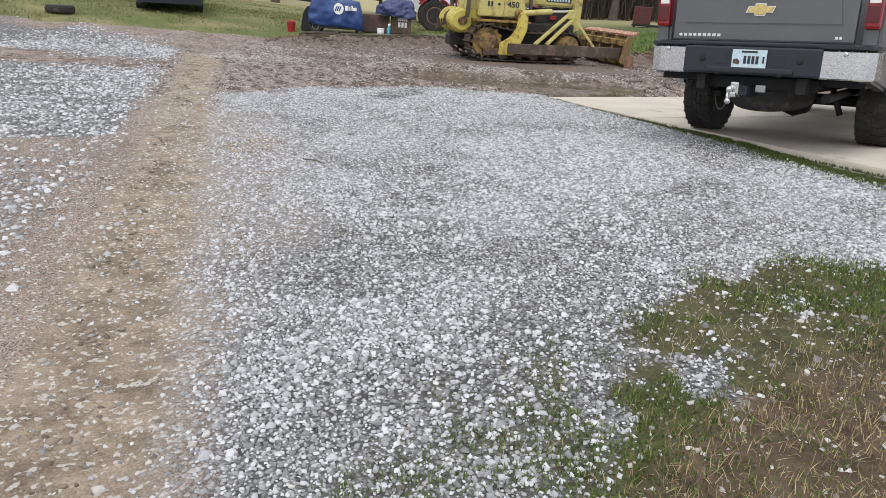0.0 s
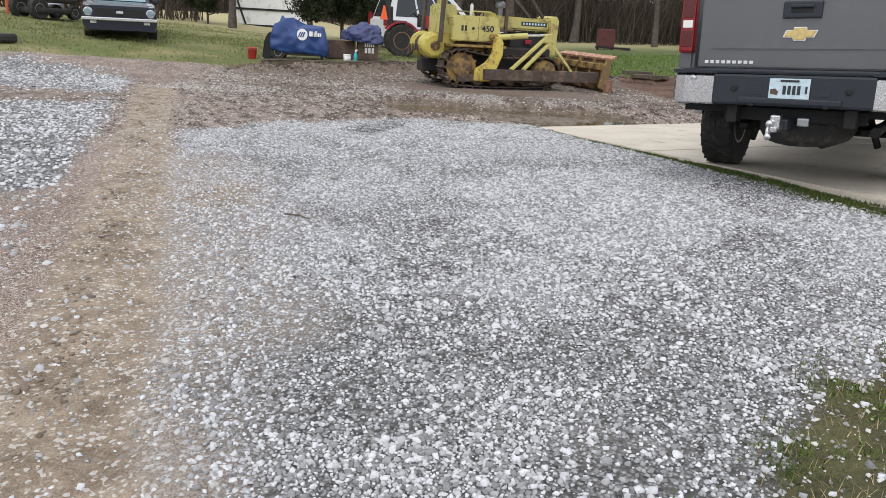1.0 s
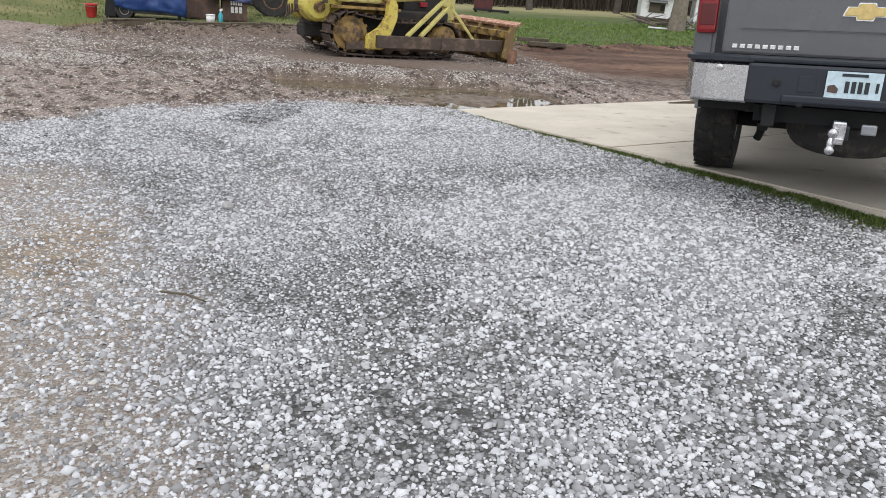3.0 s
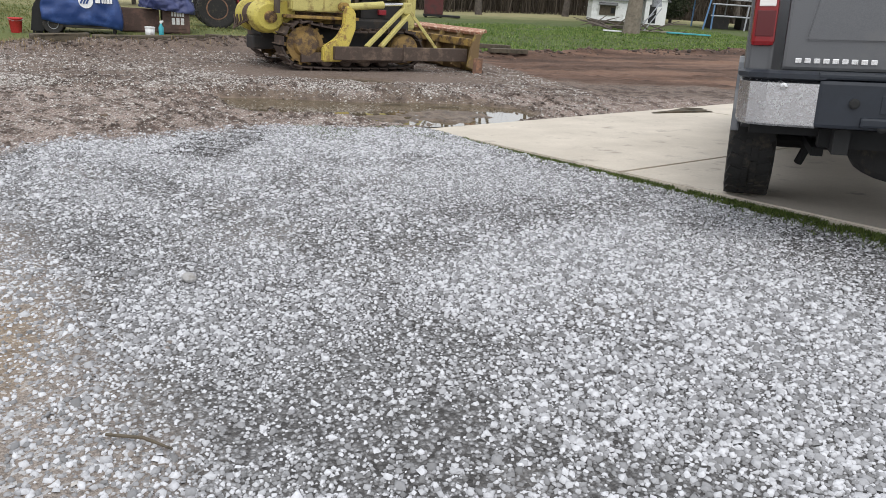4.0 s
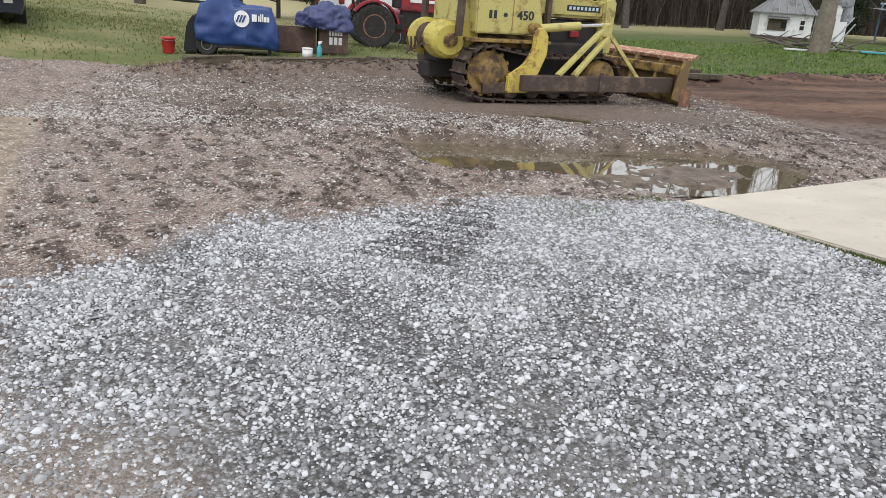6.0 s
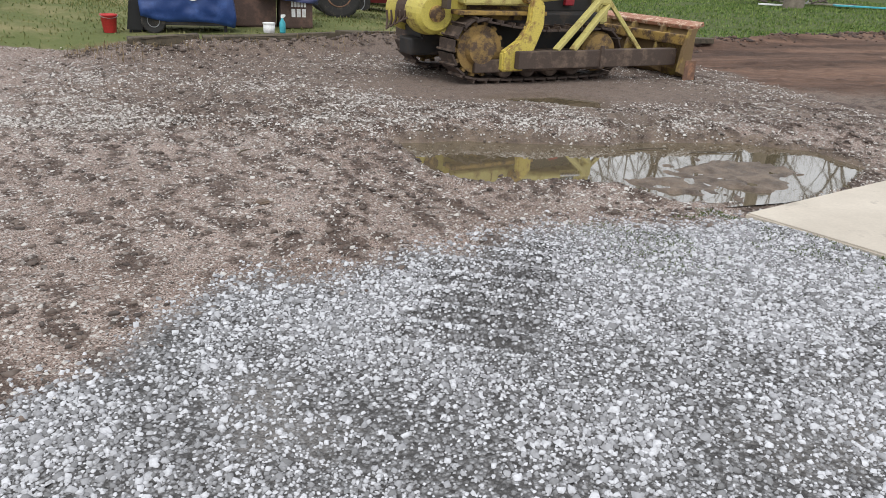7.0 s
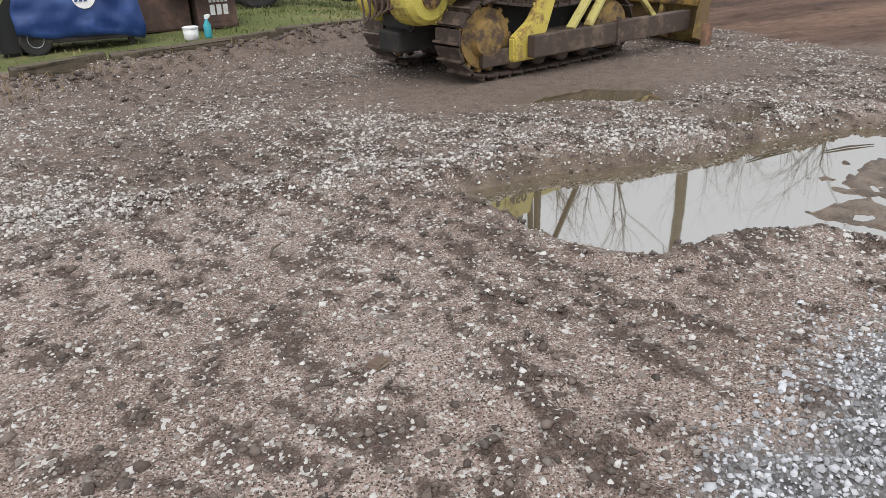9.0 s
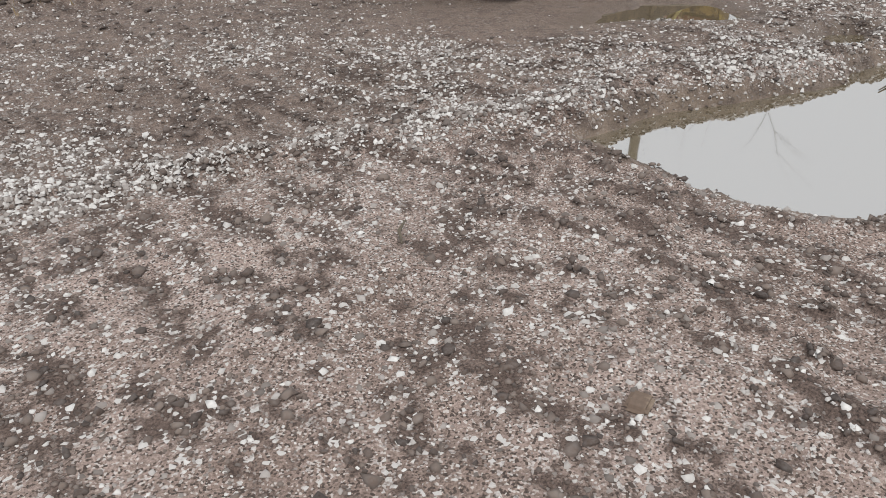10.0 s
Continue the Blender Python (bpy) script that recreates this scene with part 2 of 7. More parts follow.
mud = w.mix(w.math('MULTIPLY', w.grey(cell_v, 0.9, 0.92), w.grey(n_mid, 0.45, 0.52)), mud, (0.5, 0.47, 0.44))
mud = w.mix(wet_w, mud, w.mix(w.grey(n_mid, 0.38, 0.62), (0.06, 0.042, 0.03), (0.2, 0.15, 0.11)))
mud = w.mix(w.math('MULTIPLY', back_w, 0.75), mud, w.mix(w.grey(crumbs, 0.42, 0.62), w.mix(n_grit, (0.1, 0.072, 0.056), (0.24, 0.18, 0.145)), w.mix(n_grit, (0.025, 0.017, 0.013), (0.1, 0.07, 0.055))))
tan = w.mix(w.grey(n_mid, 0.35, 0.62), w.mix(n_grit, (0.095, 0.068, 0.048), (0.22, 0.168, 0.124)), w.mix(n_grit, (0.24, 0.186, 0.138), (0.43, 0.35, 0.27)))
tan = w.mix(w.math('MULTIPLY', w.grey(cell_v, 0.86, 0.9), 0.7), tan, (0.55, 0.52, 0.49))
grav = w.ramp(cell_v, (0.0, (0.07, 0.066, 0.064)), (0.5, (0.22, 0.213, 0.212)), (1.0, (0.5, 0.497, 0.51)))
# shade in the gaps between stones, painted as dark cell borders
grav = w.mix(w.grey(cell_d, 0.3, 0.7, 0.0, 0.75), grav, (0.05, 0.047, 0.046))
grit = w.mix(w.grey(n_fine, 0.35, 0.65), (0.13, 0.117, 0.107), (0.33, 0.31, 0.295))
flat = w.n.new("ShaderNodeVectorMath")
flat.operation = 'MULTIPLY'
flat.inputs[1].default_value = (0.14, 1.0, 1.0)
w.l.new(w.co, flat.inputs[0])
ruts = w.noise(1.5, 7, 0.65, flat.outputs[0])
red = w.mix(w.grey(ruts, 0.4, 0.6), w.mix(n_mid, (0.03, 0.018, 0.013), (0.09, 0.05, 0.034)), w.mix(n_mid, (0.11, 0.062, 0.042), (0.25, 0.15, 0.105)))
grs = w.mix(w.grey(n_big, 0.46, 0.68), w.mix(n_mid, (0.045, 0.075, 0.018), (0.105, 0.13, 0.038)), w.mix(n_fine, (0.16, 0.135, 0.065), (0.28, 0.24, 0.125)))
grs = w.mix(w.math('MULTIPLY', right_w, 0.85), w.mix(0.12, grs, (0.42, 0.37, 0.17)), w.mix(n_mid, (0.033, 0.058, 0.014), (0.09, 0.115, 0.034)))
grs = w.mix(dry_w, grs, w.mix(n_mid, (0.33, 0.29, 0.15), (0.5, 0.44, 0.26)))
grn = w.mix(w.grey(n_mid, 0.35, 0.65), (0.045, 0.042, 0.02), (0.11, 0.105, 0.045))
stw = w.mix(w.grey(n_mid, 0.35, 0.65), (0.055, 0.038, 0.026), (0.14, 0.1, 0.066))


def edge(mask, soft=0.25):
    """A mask whose border is frayed by the mid and fine noise."""
    s = w.math('ADD', mask, w.math('MULTIPLY', w.math('ADD', n_mid, w.math('ADD', n_fine, -1.0)), 0.55))
    return w.grey(s, 0.5 - soft, 0.5 + soft)


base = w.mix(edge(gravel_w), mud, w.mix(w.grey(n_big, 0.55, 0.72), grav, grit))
fines = w.mix(n_grit, (0.15, 0.124, 0.104), (0.4, 0.35, 0.308))
fines = w.mix(w.grey(cell_v, 0.72, 0.8), fines, w.mix(n_mid, (0.3, 0.29, 0.29), (0.6, 0.59, 0.59)))
base = w.mix(w.math('MULTIPLY', edge(packed_w, 0.35), 0.85), base, fines)
base = w.mix(edge(tan_w, 0.3), base, tan)
base = w.mix(edge(red_w), base, red)
base = w.mix(edge(green_w), base, grn)
base = w.mix(edge(straw_w), base, stw)
base = w.mix(edge(grass_w, 0.12), base, grs)
w.to("Base Color", base)
w.to("Roughness", w.grey(wet_w, 0.0, 1.0, 0.92, 0.45))
h = w.math('ADD', w.math('MULTIPLY', n_mid, 0.8), w.math('MULTIPLY', n_fine, 0.5))
h = w.math('ADD', h, w.math('MULTIPLY', w.grey(cell_d, 0.0, 0.6, 0.7, 0.0), w.math('ADD', gravel_w, 0.25)))
w.bump(h, 0.8, 0.03)
M["ground"] = w.m


# ---- mesh helpers ----
def mesh_object(name, bm, material, smooth=False):
    me = bpy.data.meshes.new(name)
    bm.normal_update()
    bm.to_mesh(me)
    bm.free()
    if smooth:
        me.polygons.foreach_set("use_smooth", [True] * len(me.polygons))
    me.materials.append(material)
    return new(name, me)


def part(name, bm, material, parent, label="", smooth=False):
    ob = mesh_object(name, bm, material, smooth)
    ob.parent = parent
    return tagged(ob, label)


def thing(name, m, label, category, group="", kind=""):
    ob = new(name)
    ob.empty_display_size = 0.2
    ob.matrix_basis = m
    return tagged(ob, label, category, group, kind)


def box(bm, centre, size, rot=None, bevel=0.0, taper=None):
    """A box in bm; taper shrinks its top in x and y."""
    r = bmesh.ops.create_cube(bm, size=1.0)
    vs = r["verts"]
    for v in vs:
        if taper and v.co.z > 0:
            v.co.x *= taper[0]
            v.co.y *= taper[1]
        v.co = Vector((v.co.x * size[0], v.co.y * size[1], v.co.z * size[2]))
    if bevel:
        es = list({e for v in vs for e in v.link_edges})
        out = bmesh.ops.bevel(bm, geom=es, offset=bevel, segments=2, affect='EDGES', profile=0.6)
        vs = list({v for f in out["faces"] for v in f.verts} | {v for v in vs if v.is_valid})
    m = Matrix.Translation(centre) @ (rot if rot is not None else Matrix.Identity(4))
    bmesh.ops.transform(bm, matrix=m, verts=[v for v in vs if v.is_valid])
    return bm


def boxed(centre, size, rot=None, bevel=0.0, taper=None):
    return box(bmesh.new(), centre, size, rot, bevel, taper)


def rod(bm, a, b, r0, r1=None, n=8):
    a, b = Vector(a), Vector(b)
    d = b - a
    m = Matrix.Translation((a + b) / 2) @ d.to_track_quat('Z', 'Y').to_matrix().to_4x4()
    bmesh.ops.create_cone(bm, cap_ends=True, segments=n, radius1=r0, radius2=r0 if r1 is None else r1, depth=d.length, matrix=m)
    return bm


def beam(bm, a, b, w, h, bevel=0.0, up='Y'):
    """A rectangular bar from a to b."""
    a, b = Vector(a), Vector(b)
    d = b - a
    rot = d.to_track_quat('Z', up).to_matrix().to_4x4()
    return box(bm, (a + b) / 2, (w, h, d.length), rot, bevel)


def lathe(bm, profile, n=20, m=None):
    """Turns (radius, height) pairs round z."""
    rings = []
    for r, z in profile:
        rings.append([bm.verts.new((r * math.cos(2 * math.pi * i / n), r * math.sin(2 * math.pi * i / n), z)) for i in range(n)])
    for p, q in zip(rings, rings[1:]):
        for i in range(n):
            bm.faces.new((p[i], p[(i + 1) % n], q[(i + 1) % n], q[i]))
    for ring, flip in ((rings[0], True), (rings[-1], False)):
        bm.faces.new(ring[::-1] if flip else ring)
    if m is not None:
        bmesh.ops.transform(bm, matrix=m, verts=[v for ring in rings for v in ring])
    return bm


def prism(bm, outline, depth, m=None, bevel=0.0):
    """Extrudes an outline in x, z by depth along y, centred."""
    f = [bm.verts.new((x, -depth / 2, z)) for x, z in outline]
    g = [bm.verts.new((x, depth / 2, z)) for x, z in outline]
    k = len(outline)
    faces = [bm.faces.new(f), bm.faces.new(g[::-1])]
    for i in range(k):
        faces.append(bm.faces.new((f[i], g[i], g[(i + 1) % k], f[(i + 1) % k])))
    bmesh.ops.recalc_face_normals(bm, faces=faces)
    vs = f + g
    if bevel:
        es = list({e for v in vs for e in v.link_edges})
        out = bmesh.ops.bevel(bm, geom=es, offset=bevel, segments=2, affect='EDGES')
        vs = list({v for q in out["faces"] for v in q.verts} | {v for v in vs if v.is_valid})
    if m is not None:
        bmesh.ops.transform(bm, matrix=m, verts=[v for v in vs if v.is_valid])
    return bm


def loft(bm, rings, cap=True):
    """Joins rings of points, each of the same count."""
    rs = [[bm.verts.new(p) for p in ring] for ring in rings]
    k = len(rs[0])
    for p, q in zip(rs, rs[1:]):
        for i in range(k):
            bm.faces.new((p[i], p[(i + 1) % k], q[(i + 1) % k], q[i]))
    if cap:
        bm.faces.new(rs[0][::-1])
        bm.faces.new(rs[-1])
    bmesh.ops.recalc_face_normals(bm, faces=bm.faces[:])
    return bm


def text_mesh(name, words, size, material, parent, m, depth=0.004, bold=0.0):
    cu = bpy.data.curves.new(name, 'FONT')
    cu.body, cu.size, cu.extrude, cu.offset, cu.align_x, cu.align_y = words, size, depth, bold, 'CENTER', 'CENTER'
    tmp = bpy.data.objects.new("text_tmp", cu)
    me = bpy.data.meshes.new_from_object(tmp)
    bpy.data.objects.remove(tmp)
    me.materials.clear()
    me.materials.append(material)
    ob = new(name, me)
    ob.parent = parent
    ob.matrix_basis = m
    return ob


# ---- ground: one sheet ----
RNG = np.random.default_rng(7)
TABLE = RNG.random((256, 256))


def vnoise(x, y, scale, octaves=4, gain=0.5, shift=0):
    """Smooth noise in 0..1 over arrays."""
    total, amp, top = 0.0, 1.0, 0.0
    x, y = np.asarray(x, float) * scale + 37.2 + shift, np.asarray(y, float) * scale + 91.7 + shift
    for _ in range(octaves):
        xi, yi = np.floor(x).astype(int), np.floor(y).astype(int)
        u, v = x - xi, y - yi
        u, v = u * u * (3 - 2 * u), v * v * (3 - 2 * v)
        a, b = TABLE[xi % 256, yi % 256], TABLE[(xi + 1) % 256, yi % 256]
        c, d = TABLE[xi % 256, (yi + 1) % 256], TABLE[(xi + 1) % 256, (yi + 1) % 256]
        total = total + amp * (a + (b - a) * u + (c - a) * v + (a - b - c + d) * u * v)
        top += amp
        amp *= gain
        x, y = x * 2.03 + 11, y * 2.03 + 5
    return total / top


def step(a, b, v):
    t = np.clip((v - a) / (b - a), 0, 1)
    return t * t * (3 - 2 * t)


def inside(poly, x, y):
    """Signed distance to a polygon: negative inside."""
    x, y = np.asarray(x, float), np.asarray(y, float)
    best, odd = np.full(x.shape, 1e9), np.zeros(x.shape, bool)
    for (ax, ay), (bx, by) in zip(poly, poly[1:] + poly[:1]):
        dx, dy = bx - ax, by - ay
        t = np.clip(((x - ax) * dx + (y - ay) * dy) / (dx * dx + dy * dy), 0, 1)
        best = np.minimum(best, np.hypot(x - ax - t * dx, y - ay - t * dy))
        odd ^= ((ay > y) != (by > y)) & (x < ax + dx * (y - ay) / (dy if dy else 1e-9))
    return np.where(odd, -best, best)


PUDDLE = [(-0.78, 14.47), (-0.2, 14.55), (0.43, 14.48), (1.26, 14.36), (1.5, 14.5), (1.95, 14.5), (2.7, 14.45), (3.3, 14.1), (3.35, 13.5), (2.75, 13.0), (1.9, 12.75),
          (1.1, 12.62), (0.92, 12.87), (0.85, 13.06), (0.47, 13.21), (0.2, 13.28), (-0.1, 13.16), (-0.32, 13.17), (-0.5, 13.41), (-0.64, 13.69), (-0.7, 14.1)]
ISLAND = [(0.85, 13.2), (1.25, 13.62), (1.9, 13.86), (2.6, 13.75), (2.7, 13.3), (2.1, 12.9), (1.5, 12.76), (1.05, 12.86)]
POOL = [(1.45, 14.78), (1.7, 15.05), (2.05, 15.12), (2.35, 14.98), (2.1, 14.82), (1.7, 14.72)]
SLICK = [(0.5, 16.2), (0.9, 16.45), (1.4, 16.5), (1.85, 16.2), (1.8, 15.6), (1.5, 15.65), (1.1, 15.95)]
WATER, POOL_WATER, SLICK_WATER = -0.115, -0.075, -0.035
SLAB = [(1.44, 12.38), (3.65, 5.7), (11.5, 8.2), (10.2, 15.7)]


def slab_z(x, y):
    return 0.4392 + 0.0371 * x - 0.048 * y


def gravel_line(x):
    """Where the light gravel ends against the mud."""
    return np.interp(x, [-3.6, -2.84, -2.43, -2.07, -1.5, -0.94, -0.4, 0.4, 1.4, 3], [9.8, 10.5, 10.95, 11.25, 11.55, 11.85, 12.05, 12.1, 12.2, 12.3])


def yard_line(x):
    """Where the grass begins behind the mud."""
    return np.interp(x, [-20, -9.1, -5.8, -4.3, -3.4, -1.95, 0.2, 3, 5.9, 8.7, 12.6, 16.3, 30, 60],
                     [16, 17.6, 18.6, 19.3, 19.6, 19.95, 20.9, 21.5, 22, 22.7, 23.6, 24.3, 27, 30])


def ridge_line(x):
    return np.interp(x, [-6, -3.95, -2.7, -1.46, -0.65, 0.07, 0.92, 1.45, 2.6, 5], [15.1, 15.08, 15.05, 14.88, 14.76, 14.76, 14.62, 14.66, 14.72, 15.0])


def lugs(x, y):
    """Crumbs thrown up in broken rows by lugged tyres, 0 on a pressed pad to 1 on a row."""
    c, u = (x + 0.33 * y) * 0.95, y + 0.25 * x
    warp = vnoise(x, y, 0.9, 3, 0.6, 51) - 0.5
    rows = np.sin(2 * math.pi * (c / 0.24 + 2.2 * warp)) * step(0.3, 0.6, vnoise(x, y, 0.7, 3, 0.6, 14))
    streak = vnoise(c * 11.0 + 3 * warp, u * 4.6, 1.0, 3, 0.6, 66)
    fine = vnoise(x, y, 14, 4, 0.75, 77)
    return step(0.46, 0.68, 0.55 * streak + 0.45 * fine + 0.05 * rows)


def zones(x, y):
    z = {}
    fray = (vnoise(x, y, 1.1, 4) - 0.5) * 1.1
    s = x + 0.3 + 0.305 * y
    track = np.abs(s) - 0.3 + fray * 0.16
    z["tan"] = step(0.16, -0.14, track) * step(16.5, 14.5, y)
    z["tan"] = np.maximum(z["tan"], 0.45 * step(0.6, 0.2, np.abs(s + 0.6) + fray * 0.5) * step(7, 3.5, y))
    z["tan"] = np.maximum(z["tan"], 0.8 * step(0.75, 0.25, np.hypot((x + 1.75) / 0.5, (y - 7.1) / 1.1) + fray * 0.7))
    # packed fines between the wheel track and the loose gravel
    wide = np.interp(y, [2, 4, 6, 8.5], [0.75, 1.15, 1.7, 1.7])
    z["packed"] = step(1.0, 0.3, (s + fray * 0.8) / wide) * step(-0.1, 0.15, s) * step(10, 8, y)
    green_y = np.interp(x, [-0.5, -0.2, 0.0, 0.28, 0.74, 1.08, 1.45, 2.03, 2.5, 4], [1.6, 2.1, 3.13, 3.12, 3.24, 3.59, 3.94, 4.29, 4.3, 4.4])
    z["green"] = step(0.25, -0.3, y - green_y + fray * 0.5) * (0.35 + 0.65 * step(0.25, 1.0, x)) * step(0.36, 0.6, vnoise(x, y, 2.3, 5, 0.65, 9) + 0.1 * x)
    z["straw"] = step(0.2, -0.25, y - np.interp(x, [0.45, 0.67, 0.88, 1.23, 2.1, 4], [1.6, 2.2, 2.51, 2.88, 3.45, 3.9]) + fray * 0.5) * step(0.3, 0.7, x)
    main = step(0.4, -0.5, y - gravel_line(x) + fray * 0.8) * step(0.25, 0.6, s + fray * 0.2)
    main = main * (1 - 0.72 * z["packed"]) * (1 - z["straw"]) * (1 - step(0.5, 0.95, z["green"]) * 0.6)
    left = np.maximum(step(0.5, -0.3, np.abs(y - 9.5 - 0.2 * (x + 5)) - 2.9 + fray), 0.45 * step(8, 4.5, y + fray))
    left = np.maximum(left, step(0.6, -0.5, np.abs(y - 14.9 + 0.2 * (x + 5)) - 1.3 + fray * 1.8) * 0.9) * step(-0.35, -0.8, s) * step(-14, -8, x)
    z["gravel"] = np.maximum(main, left)
    z["ridge"] = np.exp(-((y - ridge_line(x)) / 0.15) ** 2) * step(-6, -3.5, x) * step(3.4, 2.0, x)
    z["red"] = step(0.4, -0.4, 4.6 - x + np.abs(y - 19) * 0.25 + fray * 2) * step(15.9, 17.4, y - 0.02 * x + fray)
    z["grass"] = step(-0.2, 0.25, y - yard_line(x) + fray * 0.9)
    z["moss"] = np.exp(-((inside(SLAB, x, y) - 0.07) / 0.08) ** 2) * step(0.1, 0.5, x - 1.3) * step(11.6, 11.0, y)
    z["wet"] = np.maximum(step(0.14, 0.0, inside(PUDDLE, x, y) + fray * 0.25), step(0.3, 0.0, np.minimum(inside(POOL, x, y), inside(SLICK, x, y)) + fray * 0.3))
    z["smooth"] = step(0.6, -0.4, np.hypot((x - 1.1) / 1.9, (y - 16.8) / 1.0) - 1 + fray * 1.3)
    z["mud"] = np.clip(1 - z["grass"], 0, 1) * np.clip(1 - z["gravel"], 0, 1) * np.clip(1 - z["tan"], 0, 1)
    z["lug"] = lugs(x, y) * z["mud"] * (1 - z["smooth"]) * step(9, 10.5, y) * (0.35 + 0.65 * step(17, 14.8, y)) * (1 - 0.8 * z["packed"])
    return z


def low(x, y):
    """The large form of the ground."""
    left = 0.047 * np.clip(x, -3.5, 0) * (1 - step(14.5, 18, y))
    right = 0.047 * np.clip(x, 0, 4) * (1 - step(8.5, 12.5, y))
    basin = -0.12 * np.exp(-np.abs((x - 1.5) / 2.4) ** 4 - np.abs((y - 13.3) / 1.25) ** 4)
    yard = (0.2 * step(18.3, 20.3, y) + 0.1 * step(20.4, 22, y)) * step(2.5, -1, x) + 0.22 * step(23, 32, y) * step(3, 9, x) + 0.026 * np.clip(x - 3, 0, 24) * step(16.5, 23, y) + 0.065 * np.clip(-x - 4.5, 0, 8) * step(14, 19.5, y)
    return left + right + basin + yard


def height(x, y):
    x, y = np.asarray(x, float), np.asarray(y, float)
    z = zones(x, y)
    h = low(x, y)
    near = step(60, 25, y)
    soft = 1 - z["smooth"] * 0.85
    h = h + near * z["mud"] * soft * (0.07 * (vnoise(x, y, 2.2, 6, 0.7) - 0.5) + 0.03 * np.maximum(vnoise(x, y, 7.5, 3, 0.6, 40) - 0.56, 0) * 4)
    h = h + z["lug"] * (0.02 + 0.03 * (vnoise(x, y, 9, 3, 0.6, 19) - 0.5))
    # long ruts across the clay
    h = h + z["red"] * 0.16 * (vnoise(x * 0.16, y * 1.1, 1.0, 4, 0.6, 23) - 0.5)
    h = h + z["gravel"] * 0.035 * (vnoise(x, y, 1.3, 4) - 0.5)
    h = h + z["grass"] * 0.09 * (vnoise(x, y, 0.9, 4) - 0.5)
    h = h + z["ridge"] * (0.08 + 0.06 * (vnoise(x, y, 5, 3) - 0.5)) + 0.03 * step(0.0, 0.25, y - ridge_line(x)) * step(16.6, 15.0, y) * step(-6, -3.5, x) * step(2.6, 1.5, x)
    # wheel ruts with lug marks in the sandy track
    s, u = (x + 0.3 + 0.305 * y), y
    lug = np.sin((u + np.abs(s) * 0.8) * 2 * math.pi / 0.16)
    h = h + z["tan"] * (-0.02 + 0.012 * lug * np.exp(-((np.abs(s + 0.03) - 0.13) / 0.08) ** 2) + 0.03 * (vnoise(x, y, 6, 4, 0.6) - 0.5))
    # tread bars where a machine turned off the gravel
    a = radians(-24)
    p, q = (x + 0.78) * math.cos(a) + (y - 11.2) * math.sin(a), -(x + 0.78) * math.sin(a) + (y - 11.2) * math.cos(a)
    h = h + 0.028 * np.sin(q * 2 * math.pi / 0.19 + 0.5 * np.sin(p * 5)) * step(0.42, 0.2, np.abs(p)) * step(0.85, 0.5, np.abs(q))
    # curved scuffs in the loose gravel
    p, q = np.hypot(x + 2.9, y - 6.6), x + 1.6 + 0.3 * (y - 7.6)
    h = h + 0.014 * np.sin(p * 2 * math.pi / 0.21) * step(0.8, 0.3, np.abs(q)) * step(0.9, 0.4, np.abs(y - 7.9))
    # dirt heaped against the timbers
    h = h + 0.13 * np.exp(-((y - np.interp(x, [-4.2, -2.9, -1.0, 0.6], [18.75, 19.1, 19.55, 20.5])) / 0.28) ** 2) * step(-4.6, -3.8, x) * step(1.0, 0.2, x) * (0.4 + vnoise(x, y, 3, 4, 0.6))
    # ragged bank along the grass on the far right
    h = h + 0.24 * np.exp(-((y - yard_line(x) + 0.3) / 0.35) ** 2) * step(4, 6, x) * vnoise(x, y, 1.6, 4, 0.6)
    d = inside(PUDDLE, x, y) + 0.09 * (vnoise(x, y, 4, 3) - 0.5)
    bed = WATER - 0.035
    h = np.where(inside(SLAB, x, y) > 0.15, np.maximum(h, WATER + 0.018 + 0.04 * vnoise(x, y, 5, 3) * step(0.0, 0.4, d)), h)
    k = step(0.09, -0.03, d)
    h = h * (1 - k) + bed * k
    # churned rim along the near shore
    h = h + 0.04 * np.exp(-((d - 0.16) / 0.1) ** 2) * step(13.7, 13.2, y) * step(1.6, 0.9, x) * (0.5 + vnoise(x, y, 6, 3, 0.6, 37))
    isl = step(0.05, -0.12, inside(ISLAND, x, y) + 0.6 * (vnoise(x, y, 3.5, 5, 0.7) - 0.5))
    h = h + isl * k * (0.046 + 0.09 * (vnoise(x, y, 6, 4, 0.65, 12) - 0.5))
    k = step(0.12, -0.1, inside(POOL, x, y) + 0.15 * (vnoise(x, y, 4, 3) - 0.5))
    h = h * (1 - k) + (POOL_WATER - 0.025) * k
    k = step(0.12, -0.1, inside(SLICK, x, y) + 0.2 * (vnoise(x, y, 4, 3) - 0.5))
    h = h * (1 - k) + (SLICK_WATER - 0.02 + 0.03 * (vnoise(x, y, 3, 4, 0.6, 5) - 0.42)) * k
    # the concrete covers the ground under it
    ins = inside(SLAB, x, y)
    k = step(0.3, 0.05, ins)
    rim = slab_z(x, y) - 0.032
    h = np.where(ins < 0, slab_z(x, y) - 0.06, h * (1 - k) + np.minimum(rim, np.maximum(h, rim - 0.06)) * k)
    return h


def spread(stops):
    out = [np.array([stops[0][0]])]
    for (a, s), (b, t) in zip(stops, stops[1:]):
        k = max(1, int(round((b - a) / ((s + t) / 2))))
        u = np.linspace(0, 1, k + 1)[1:]
        g = u if abs(s - t) < 1e-6 else ((t / s) ** u - 1) / (t / s - 1)
        out.append(a + (b - a) * g)
    return np.concatenate(out)


